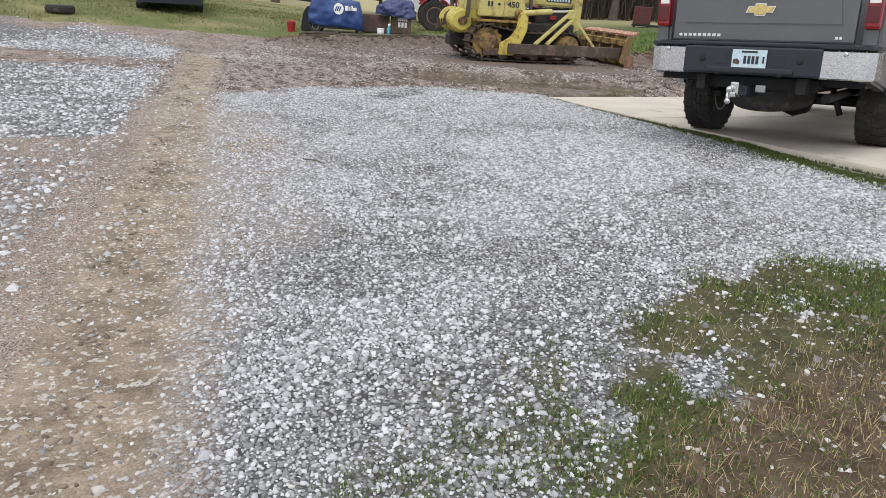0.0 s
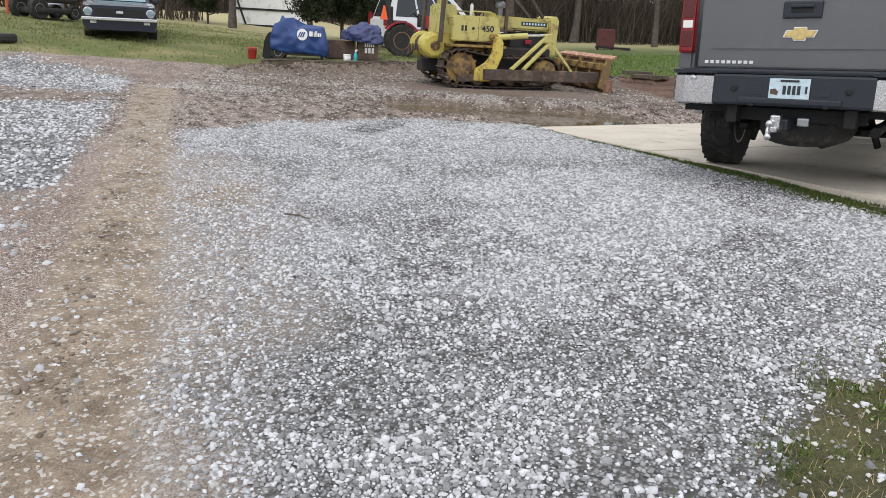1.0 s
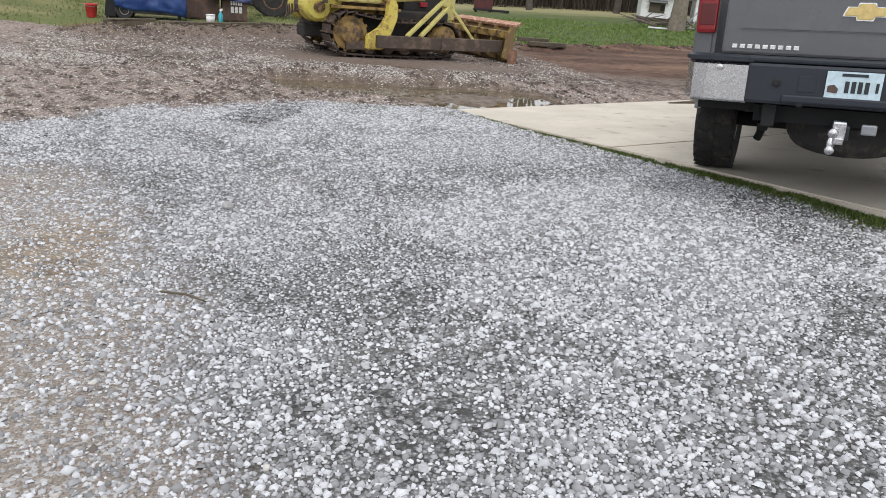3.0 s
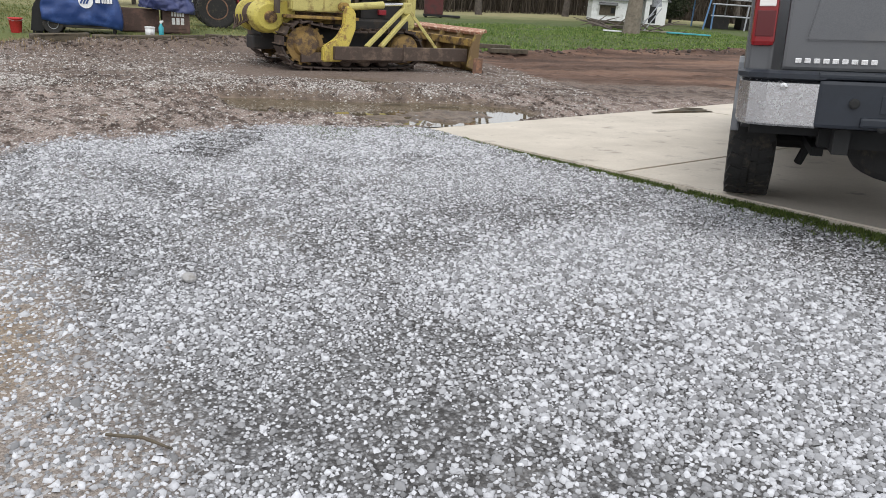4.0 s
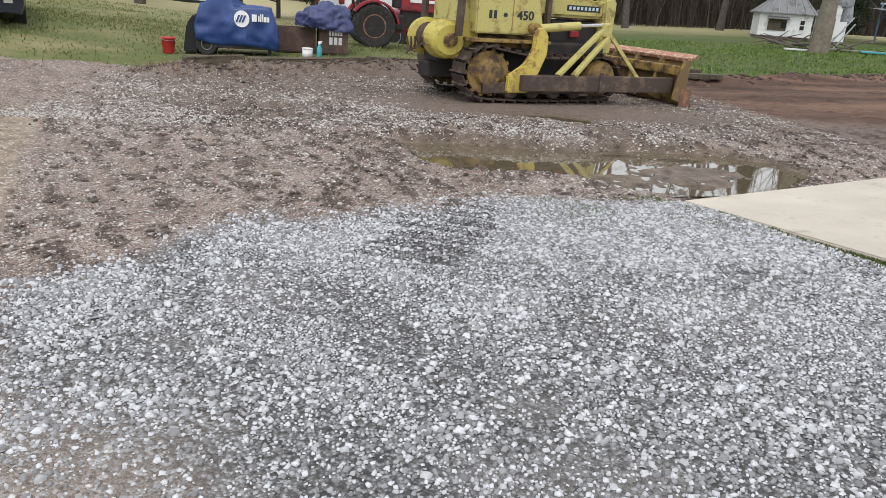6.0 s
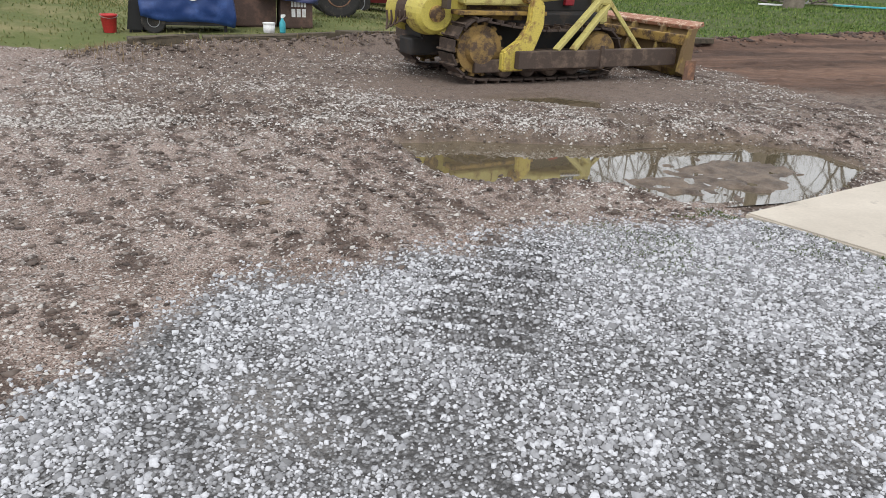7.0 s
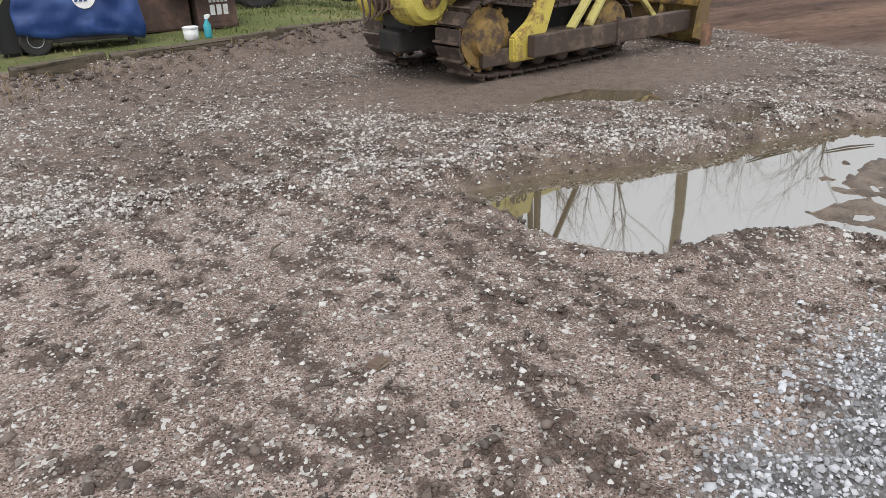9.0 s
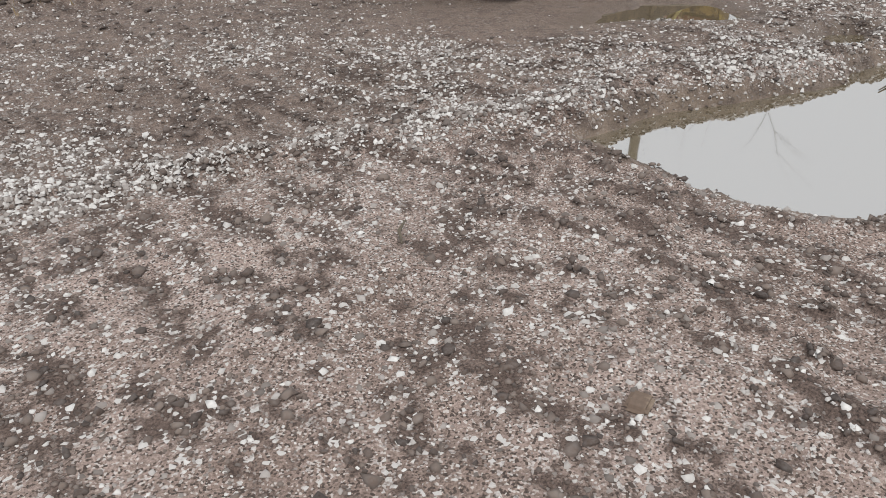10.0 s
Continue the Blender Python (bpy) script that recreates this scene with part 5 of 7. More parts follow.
def metal_box(m, size, label, marks=False, open_top=True):
    t = thing("metal_box", m, label, "box", "rusty boxes by the tractor")
    w, d, h = size
    for s in (-1, 1):
        part("side_panel", boxed((0, s * d / 2, h / 2 + 0.02), (w, 0.02, h), bevel=0.005), M["box_brown"], t)
        part("end_panel", boxed((s * (w / 2 - 0.011), 0, h / 2 + 0.02), (0.02, d - 0.022, h), bevel=0.005), M["box_brown"], t)
    part("bottom", boxed((0, 0, 0.012), (w, d, 0.024)), M["box_brown"], t)
    if marks:
        plate = part("label_plate", boxed((0.03, -d / 2 - 0.014, h * 0.52), (0.3, 0.006, 0.3), bevel=0.001), M["box_brown"], t)
        for z, n_bars in ((0.38, 5), (0.24, 3)):
            for k in range(n_bars):
                wd = 0.26 / n_bars
                part("label_bar", boxed((-0.1 + (k + 0.5) * wd, -d / 2 - 0.02, z), (wd * 0.72, 0.006, 0.09 if n_bars > 3 else 0.13), bevel=0.002), M["white_paint"], plate)
    return t


metal_box(stand(-2.28, 21.3, 8), (0.74, 0.5, 0.42), "rusty brown open steel box on the lawn")
metal_box(stand(-1.58, 21.2, 8), (0.52, 0.5, 0.46), "rusty brown steel box with white stencilled marks", True)


def tarp_heap(m):
    bm = bmesh.new()
    bmesh.ops.create_icosphere(bm, subdivisions=5, radius=1)
    for v in bm.verts:
        c = v.co.copy()
        k = 1 + 0.28 * noise.noise(c * 1.7) + 0.13 * (1 - abs(noise.noise(c * 4.0)) * 2) + 0.05 * noise.noise(c * 11)
        v.co = Vector((c.x * 0.5 * k, c.y * 0.42 * k, max(c.z * 0.38 * k, -0.06) + 0.06))
    ob = mesh_object("tarp", bm, M["blue_tarp"], True)
    ob.matrix_basis = m
    return tagged(ob, "crumpled blue tarpaulin heaped over a steel box", "tarpaulin")


tarp_heap(pose(-1.68, 21.25, ground_at(-1.6, 21.2) + 0.42, 0, 6, 20))


# ---- red garden tractor ----
def tractor(m):
    t = thing("tractor", m, "small red tractor with white-striped hood and orange safety sign", "tractor")
    red = M["tractor_red"]
    for s in (-1, 1):
        ax = pose(0, 0, 0, 90, 0, 0)
        wheel(t, (0, s * 0.55, 0.44), 0.44, 0.28, 0.24, M["rust"], 20, ax)
        wheel(t, (1.55, s * 0.5, 0.29), 0.29, 0.16, 0.15, M["rust"], 16, ax)
        arc = [(0.52 * math.cos(a), 0.44 + 0.52 * math.sin(a)) for a in np.linspace(0.15, math.pi - 0.6, 10)]
        arc += [(0.48 * math.cos(a), 0.44 + 0.48 * math.sin(a)) for a in np.linspace(math.pi - 0.6, 0.15, 10)]
        part("fender", prism(bmesh.new(), arc, 0.34, Matrix.Translation((0, s * 0.53, 0))), red, t, "red rear fender")
        part("hood_stripe", boxed((1.3, s * 0.243, 0.98), (1.0, 0.012, 0.06), bevel=0.003), M["white_paint"], t)
        part("roll_post", beam(bmesh.new(), (-0.3, s * 0.4, 0.6), (-0.42, s * 0.4, 1.75), 0.06, 0.06, 0.008), M["grease_black"], t)
    part("roll_top", beam(bmesh.new(), (-0.42, -0.42, 1.75), (-0.42, 0.42, 1.75), 0.06, 0.06, 0.008), M["grease_black"], t)
    part("hood", prism(bmesh.new(), [(0.6, 0.78), (1.85, 0.74), (1.9, 1.02), (1.8, 1.08), (0.6, 1.14)], 0.46, None, 0.03), red, t, "red hood")
    part("engine", boxed((1.2, 0, 0.62), (1.1, 0.32, 0.4), bevel=0.03), M["grease_black"], t)
    part("gearbox", boxed((0.2, 0, 0.52), (1.0, 0.42, 0.34), bevel=0.04), M["grease_black"], t)
    part("seat", boxed((-0.05, 0, 0.92), (0.42, 0.45, 0.1), bevel=0.04), M["grease_black"], t)
    part("seat_back", boxed((-0.28, 0, 1.14), (0.09, 0.42, 0.4), bevel=0.04), M["grease_black"], t)
    part("dashboard", boxed((0.55, 0, 1.0), (0.14, 0.42, 0.36), bevel=0.03), M["grease_black"], t)
    part("steering_wheel", lathe(bmesh.new(), [(0.17, -0.012), (0.19, 0), (0.17, 0.012)], 20, pose(0.34, 0, 1.2, 0, -40, 0)), M["grease_black"], t)
    part("steering_column", rod(bmesh.new(), (0.5, 0, 1.05), (0.35, 0, 1.19), 0.02), M["grease_black"], t)
    part("exhaust_stack", rod(bmesh.new(), (0.95, -0.15, 1.05), (0.95, -0.15, 1.5), 0.028), M["galvanised"], t)
    sign = prism(bmesh.new(), [(-0.2, 0), (0.2, 0), (0.03, 0.37), (-0.03, 0.37)], 0.012, Matrix.Translation((-0.5, -0.35, 0.98)) @ pose(0, 0, 0, 0, 0, -62))
    part("safety_sign", sign, M["orange"], t, "orange triangular safety sign")
    part("front_axle", boxed((1.55, 0, 0.35), (0.1, 0.9, 0.1), bevel=0.02), M["grease_black"], t)
    return t


tractor(stand(-0.8, 23.25, 6))


# ---- parked cars ----
def car(name, m, label, paint, glass, L, W, H, sections, roof, lamps, extra=None):
    """A car from cross sections along its length: (y, half width, sill z, belt z); roof: (y, half width, z) pairs."""
    t = thing(name, m, label, "car")
    rings = []
    for y, w, z0, z1 in sections:
        rings.append([(-w * 0.92, y, z0), (w * 0.92, y, z0), (w, y, z0 + 0.15), (w, y, (z0 + z1) / 2 + 0.05), (w * 0.95, y, z1 - 0.02), (w * 0.75, y, z1 + 0.01), (-w * 0.75, y, z1 + 0.01), (-w * 0.95, y, z1 - 0.02), (-w, y, (z0 + z1) / 2 + 0.05), (-w, y, z0 + 0.15)])
    part("body", loft(bmesh.new(), rings), paint, t, smooth=False)
    (yb0, yb1, yt0, yt1, wb, wt, zb, zt) = roof
    rings = [[(-wb, yb0, zb), (wb, yb0, zb), (wb, yb1, zb), (-wb, yb1, zb)], [(-wt, yt0, zt - 0.05), (wt, yt0, zt - 0.05), (wt, yt1, zt - 0.05), (-wt, yt1, zt - 0.05)],
             [(-wt * 0.92, yt0 + 0.1, zt), (wt * 0.92, yt0 + 0.1, zt), (wt * 0.92, yt1 - 0.1, zt), (-wt * 0.92, yt1 - 0.1, zt)]]
    part("cabin", loft(bmesh.new(), rings), paint, t)
    for s in (-1, 1):
        n_side = 3 if H > 1.6 else 2
        for k in range(n_side):
            a, b = k / n_side, (k + 1) / n_side
            y0, y1 = yb0 + (yb1 - yb0) * (a * 0.86 + 0.08), yb0 + (yb1 - yb0) * (b * 0.86 + 0.05)
            u0, u1 = yt0 + (yt1 - yt0) * (a * 0.9 + 0.06), yt0 + (yt1 - yt0) * (b * 0.9 + 0.03)
            bm = bmesh.new()
            zlo, zhi, wlo, whi = zb + 0.05, zt - 0.11, wb + 0.004 - (wb - wt) * 0.1, wt + 0.012 + (wb - wt) * 0.12
            loft(bm, [[(s * (wlo - d), y0, zlo), (s * (wlo - d), y1, zlo), (s * (whi - d), u1, zhi), (s * (whi - d), u0, zhi)] for d in (0.02, 0.0)])
            part("side_window", bm, M["glass_dark"], t)
        part("mirror", boxed((s * (wb + 0.14), yb1 - 0.35, zb + 0.06), (0.16, 0.09, 0.12), bevel=0.03), paint, t)
    for y0, y1, nm in ((yb1, yt1, "windscreen"), (yb0, yt0, "rear_window")):
        sgn = 1 if y0 > 0 and nm == "windscreen" else -1
        e = 0.012 * sgn
        bm = bmesh.new()
        lo, hi = 0.1, 0.9
        q = [(-wb * 0.88, y0 + (y1 - y0) * lo, zb + (zt - zb) * lo), (wb * 0.88, y0 + (y1 - y0) * lo, zb + (zt - zb) * lo),
             (wt * 0.86, y0 + (y1 - y0) * hi, zb + (zt - 0.05 - zb) * hi), (-wt * 0.86, y0 + (y1 - y0) * hi, zb + (zt - 0.05 - zb) * hi)]
        loft(bm, [[(x, y + k, z) for x, y, z in q] for k in (-e * 0.6, e)])
        part(nm, bm, glass, t)
    for s in (-1, 1):
        for y in (L * 0.31, -L * 0.3):
            wheel(t, (s * (W / 2 - 0.12), y, 0.31), 0.31, 0.2, 0.19, M["galvanised"], 16)
        for pos, size, mat, nm in lamps:
            part(nm, boxed((s * pos[0], pos[1], pos[2]), size, bevel=0.015), mat, t)
    return t


# old black coupe facing the yard
coupe = car("coupe", stand(-8.35, 22.6, 200.5, -0.12), "old black two-door coupe with chrome bumper facing the yard", M["navy_paint"], M["glass_blue"], 4.6, 1.73, 1.3,
            [(-2.25, 0.8, 0.35, 0.8), (-1.6, 0.86, 0.2, 0.92), (0, 0.86, 0.2, 0.92), (1.3, 0.86, 0.2, 0.9), (2.1, 0.85, 0.2, 0.85), (2.27, 0.83, 0.24, 0.8)],
            (-1.3, 0.75, -0.6, 0.2, 0.74, 0.58, 0.9, 1.3), [((0.6, 2.28, 0.42), (0.14, 0.04, 0.06), M["clear_lens"], "marker_lamp")])
for s in (-1, 1):
    hl = part("headlight", lathe(bmesh.new(), [(0.1, 0.0), (0.1, 0.03), (0.085, 0.035), (0.075, 0.02), (0.02, 0.03)], 18, pose(s * 0.7, 2.27, 0.66, -90, 0, 0)), M["steel"], coupe, "round headlight in a chrome ring")
    part("lens", lathe(bmesh.new(), [(0.074, 0.0), (0.06, 0.018), (0.02, 0.024)], 18, pose(s * 0.7, 2.285, 0.66, -90, 0, 0)), M["glass_blue"], hl)
part("bumper", boxed((0, 2.34, 0.5), (1.7, 0.08, 0.08), bevel=0.02), M["steel"], coupe, "chrome front bumper")
part("grille", boxed((0, 2.27, 0.66), (1.1, 0.04, 0.18), bevel=0.01), M["under_black"], coupe)
part("grille_emblem", boxed((0, 2.3, 0.66), (0.16, 0.02, 0.06), bevel=0.006), M["steel"], coupe)
part("hood_lip", boxed((0, 2.2, 0.81), (1.6, 0.05, 0.02), bevel=0.006), M["steel"], coupe)

car("suv", stand(0.3, 28.9, -68), "white sport utility vehicle with tinted windows behind the tractor", M["car_white"], M["glass_dark"], 4.5, 1.8, 1.75,
    [(-2.2, 0.84, 0.45, 1.02), (-2.1, 0.9, 0.38, 1.08), (0, 0.9, 0.35, 1.06), (1.2, 0.9, 0.36, 1.02), (2.1, 0.86, 0.4, 0.9), (2.25, 0.8, 0.5, 0.8)],
    (-2.1, 1.1, -1.85, 0.3, 0.84, 0.68, 1.04, 1.88), [((0.82, -2.18, 1.05), (0.14, 0.12, 0.42), M["red_lens"], "tail_light"), ((0.6, 2.22, 0.75), (0.3, 0.1, 0.14), M["clear_lens"], "headlight")])
car("sedan", stand(1.05, 26.4, 100), "dark red sedan with a light blue windscreen", M["sedan_red"], M["glass_blue"], 4.4, 1.75, 1.4,
    [(-2.2, 0.8, 0.4, 0.85), (-1.6, 0.87, 0.32, 0.92), (0, 0.87, 0.3, 0.92), (1.3, 0.87, 0.32, 0.9), (2.1, 0.84, 0.36, 0.78), (2.2, 0.8, 0.42, 0.7)],
    (-1.5, 1.0, -0.9, 0.25, 0.78, 0.6, 0.9, 1.42), [((0.62, 2.19, 0.66), (0.3, 0.06, 0.14), M["clear_lens"], "headlight")])


# ---- white panel leaning behind the lawn ----
def awning(m):
    t = thing("metal_awning", m, "white sheet-metal roof section with black battens leaning by trees", "roof section")
    W, H, S = 3.5, 3.9, -0.34
    for k in range(5):
        z0, z1 = H * k / 5, H * (k + 1) / 5 - 0.012
        part("sheet", prism(bmesh.new(), [(-W / 2 + S * z0, z0), (W / 2 + S * z0, z0), (W / 2 + S * z1, z1), (-W / 2 + S * z1, z1)], 0.05, None, 0.006), M["white_paint"], t)
        part("batten", boxed((S * z0, -0.05, z0 + 0.05), (W + 0.12, 0.05, 0.09), bevel=0.008), M["under_black"], t)
    for x in (-W / 2 + 0.3, W / 2 - 0.15):
        part("rail", beam(bmesh.new(), (x, -0.09, 0.0), (x + S * H, -0.09, H), 0.09, 0.03, 0.006, 'X'), M["under_black"], t)
    return t


awning(pose(-7.3, 39.6, ground_at(-7.3, 39.6) + 0.02, -12, 0, 10))


# ---- trees ----
def limb(segs, a, b, r0, r1, n=6):
    segs.append((tuple(a), tuple(b), r0, r1))


def limbs_mesh(name, segs, material, parent, n=6):
    """Tapered open tubes for a list of limb pieces, as one mesh."""
    a, b = np.array([s[0] for s in segs]), np.array([s[1] for s in segs])
    r0, r1 = np.array([s[2] for s in segs]), np.array([s[3] for s in segs])
    d = b - a
    d /= np.linalg.norm(d, axis=1, keepdims=True)
    u = np.cross(d, np.where(np.abs(d[:, 2:3]) > 0.9, np.array([[1.0, 0, 0]]), np.array([[0, 0, 1.0]])))
    u /= np.linalg.norm(u, axis=1, keepdims=True)
    v = np.cross(d, u)
    t = 2 * math.pi * np.arange(n) / n
    ring = np.cos(t)[None, :, None] * u[:, None] + np.sin(t)[None, :, None] * v[:, None]
    co = np.concatenate([a[:, None] + ring * r0[:, None, None], b[:, None] + ring * r1[:, None, None]], 1)
    i = np.arange(n)
    j = (i + 1) % n
    tri = np.concatenate([np.stack([i, j, j + n], 1), np.stack([i, j + n, i + n], 1)])
    tri = (tri[None] + (np.arange(len(segs)) * 2 * n)[:, None, None]).reshape(-1, 3)
    me = bpy.data.meshes.new(name)
    me.vertices.add(co.shape[0] * 2 * n)
    me.vertices.foreach_set("co", co.astype(np.float32).ravel())
    me.loops.add(tri.size)
    me.loops.foreach_set("vertex_index", tri.astype(np.int32).ravel())
    me.polygons.add(len(tri))
    me.polygons.foreach_set("loop_start", np.arange(0, tri.size, 3, dtype=np.int32))
    me.polygons.foreach_set("use_smooth", np.ones(len(tri), bool))
    me.update(calc_edges=True)
    me.materials.append(material)
    ob = new(name, me)
    ob.parent = parent
    return ob


def branches(rng, bm, base, way, length, r, depth, fine, lift=0.25):
    """A limb of a few bent pieces with forks; thin twigs go into fine."""
    p, d = Vector(base), Vector(way).normalized()
    pieces = 4 if depth else 3
    for k in range(pieces):
        q = p + d * (length / pieces)
        r1 = r * (1 - 0.72 * (k + 1) / pieces)
        r0 = r * (1 - 0.72 * k / pieces)
        limb(bm if r0 > 0.02 else fine, p, q, r0, r1, 6 if r0 > 0.05 else 4)
        if depth > 0 and k >= 1:
            for _ in range(2 if depth > 1 else 3):
                side = Vector(rng.normal(0, 1, 3))
                side = (side - d * side.dot(d)).normalized()
                nd = (d * 0.75 + side * 0.75 + Vector((0, 0, lift))).normalized()
                branches(rng, bm, q, nd, length * rng.uniform(0.45, 0.7), r1 * 0.75, depth - 1, fine, lift)
        p = q
        d = (d + Vector(rng.normal(0, 0.14, 3)) + Vector((0, 0, 0.05))).normalized()


def bare_tree(name, m, label, rng, tall, r, stems=1, fork=0.45, depth=2, mat="bark", group=""):
    t = thing(name, m, label, "tree", group)
    bm, fine = [], []
    top = Vector((rng.normal(0, 0.15), rng.normal(0, 0.15), tall * fork))
    prev = Vector((0, 0, -0.1))
    for k in range(5):
        q = top * ((k + 1) / 5) + Vector((rng.normal(0, 0.05), rng.normal(0, 0.05), 0))
        limb(bm, prev, q, r * (1.35 if k == 0 else 1 - 0.06 * k), r * (1 - 0.06 * (k + 1)), 10)
        prev = q
    limbs_mesh("trunk", bm, M[mat], t, 12)
    bm = []
    for s in range(max(stems, 2)):
        a = 2 * math.pi * s / max(stems, 2) + rng.uniform(-0.4, 0.4)
        lean = rng.uniform(0.18, 0.5) if stems > 1 else (0.08 if s == 0 else 0.6)
        d = Vector((math.cos(a) * lean, math.sin(a) * lean, 1))
        branches(rng, bm, prev - Vector((0, 0, 0.1)), d, tall * (1 - fork) * rng.uniform(0.8, 1.0), r * (0.62 if stems > 1 or s == 0 else 0.35), depth, fine)
    if stems == 1:
        for _ in range(3):
            h = rng.uniform(0.35, 0.95)
            a = rng.uniform(0, 6.28)
            branches(rng, bm, top * h, (math.cos(a), math.sin(a), 0.5), tall * 0.28, r * 0.3, 1, fine)
    limbs_mesh("limbs", bm, M[mat], t, 6)
    limbs_mesh("twigs", fine, M["twig"], t, 3)
    return t


rng_t = np.random.default_rng(11)
big = bare_tree("tree", stand(13.8, 29.5), "large bare yard tree with several tall stems", rng_t, 17, 0.24, 4, 0.54, 3, "bark_big")


def clumps(rng, rings, n, size):
    """Sprays of small triangles inside stacked rings (z, radius)."""
    zs, rs = [p[0] for p in rings], [p[1] for p in rings]
    z = rng.uniform(zs[0], zs[-1], n)
    lim = np.interp(z, zs, rs)
    a = rng.uniform(0, 2 * math.pi, n)
    lump = 0.72 + 0.45 * np.sin(a * 3 + z * 2.2) * np.sin(a * 5 - z * 3.1 + 1)
    rad = lim * np.sqrt(rng.uniform(0.15, 1, n)) * lump
    c = np.stack([rad * np.cos(a), rad * np.sin(a), z], 1)
    k = 5
    d = rng.normal(0, 1, (n, k, 3))
    d /= np.linalg.norm(d, axis=2, keepdims=True)
    e = rng.normal(0, 1, (n, k, 3))
    e = e - d * (d * e).sum(2, keepdims=True)
    e /= np.linalg.norm(e, axis=2, keepdims=True)
    ln = size * rng.uniform(0.5, 1.3, (n, k, 1))
    o = c[:, None, :] + rng.normal(0, size * 0.4, (n, k, 3))
    return np.stack([o, o + d * ln + e * ln * 0.22, o + d * ln - e * ln * 0.22], 2).reshape(-1, 3)


def cedar(m, rng, tall, wide, label, n=4200, clear=0.12):
    t = thing("cedar_tree", m, label, "tree", "evergreens behind the lawn")
    part("trunk", rod(bmesh.new(), (0, 0, -0.1), (0, 0, tall * 0.9), wide * 0.05, 0.03, 9), M["bark"], t)
    co = clumps(rng, [(tall * clear, wide * 0.4), (tall * 0.28, wide), (tall * 0.55, wide * 0.8), (tall, 0.1)], n, 0.15)
    me = bpy.data.meshes.new("crown")
    tri = np.arange(len(co)).reshape(-1, 3)
    me.from_pydata(co.tolist(), [], tri.tolist())
    me.materials.append(M["cedar"])
    crown = new("crown", me)
    crown.parent = t
    br = bmesh.new()
    for k in range(14):
        a, z = k * 2.4, tall * (clear * 0.6 + 0.05 * k)
        rod(br, (0, 0, z), (math.cos(a) * wide * 0.7, math.sin(a) * wide * 0.7, z + 0.2), 0.03, 0.01, 5)
    part("boughs", br, M["bark"], t)
    return t


for x, y, tall, wide in ((-4.7, 33.0, 8, 1.5), (-3.6, 34.5, 9, 1.6), (-2.4, 34.0, 8, 1.3), (-9.4, 35.0, 6, 1.0), (-10.2, 36, 7, 1.1), (-13.6, 36, 7, 1.3), (-17.5, 36, 7, 2.0), (22.2, 41, 8, 1.7), (24.0, 43, 9, 1.9), (20.8, 44, 7, 1.5), (-21, 37, 7, 2.2), (-24.5, 36, 8, 2.4)):
    cedar(stand(x, y, x * 40), rng_t, tall, wide, "dark green bushy evergreen tree", clear=0.1 if x < 0 else 0.04, n=4000 if -5 < x < 0 or x > 20 else 2200)

# bare woods: a few shapes repeated along the field's edge
kinds = [bare_tree("bare_tree", stand(*p), "tall bare winter tree at the field edge", rng_t, h, r, s, f, 2, "bark", "bare trees along the field") for p, h, r, s, f in
         (((5.0, 47), 15, 0.2, 1, 0.6), ((9.5, 50), 17, 0.24, 2, 0.35), ((13.5, 46), 13, 0.16, 1, 0.55), ((2.0, 52), 16, 0.22, 3, 0.3), ((-8.0, 33.5), 11, 0.15, 2, 0.4))]
for k in range(46):
    x, y = -34 + 1.75 * k + rng_t.uniform(-1, 1), 46 + rng_t.uniform(0, 16) + 0.12 * abs(k - 20)
    if -20 < x < -2:
        y += 22
    s = rng_t.uniform(0.75, 1.2)
    copy_thing(kinds[k % 4], stand(x, y, rng_t.uniform(0, 360)) @ Matrix.Diagonal((s, s, s, 1)))
for x, y, s in ((-16.2, 32, 0.5), (-15.4, 33, 0.55), (-0.6, 34, 0.7), (0.9, 36, 0.8)):
    copy_thing(kinds[4], stand(x, y, x * 77) @ Matrix.Diagonal((s, s, s, 1)))


def thicket(name, n, x0, x1, y0, y1, tall, label, rng):
    """Dense thin stems: far underwood."""
    x, y = rng.uniform(x0, x1, n), rng.uniform(y0, y1, n)
    h = tall * rng.uniform(0.35, 1.15, n) * (0.6 + 0.8 * vnoise(x, y, 0.18, 3))
    a, w = rng.uniform(0, 6.28, n), rng.uniform(0.008, 0.035, n)
    z = height(x, y) - 0.05
    lx, ly = rng.normal(0, 0.28, n) * h, rng.normal(0, 0.28, n) * h
    b = np.stack([x, y, z], 1)
    s = np.stack([np.cos(a) * w, np.sin(a) * w, 0 * w], 1)
    mid = b + np.stack([lx * 0.3, ly * 0.3, h * 0.5], 1)
    tip = b + np.stack([lx, ly, h], 1)
    tw = [mid + np.stack([rng.normal(0, 0.3, n) * h * 0.5, rng.normal(0, 0.3, n) * h * 0.5, h * 0.35], 1) for _ in range(3)]
    up = np.stack([0 * w, 0 * w, w * 1.5], 1)
    co = np.stack([b - s, b + s, mid - s * 0.7, mid + s * 0.7, tip] + [v for q in tw for v in (mid - up, mid + up, q)], 1)
    tri = np.array([[0, 1, 3], [0, 3, 2], [2, 3, 4], [5, 6, 7], [8, 9, 10], [11, 12, 13]])
    return joined(name, M["brush"], co.reshape(-1, 3), (tri[None] + (np.arange(n) * 14)[:, None, None]).reshape(-1, 3), label, "woods")


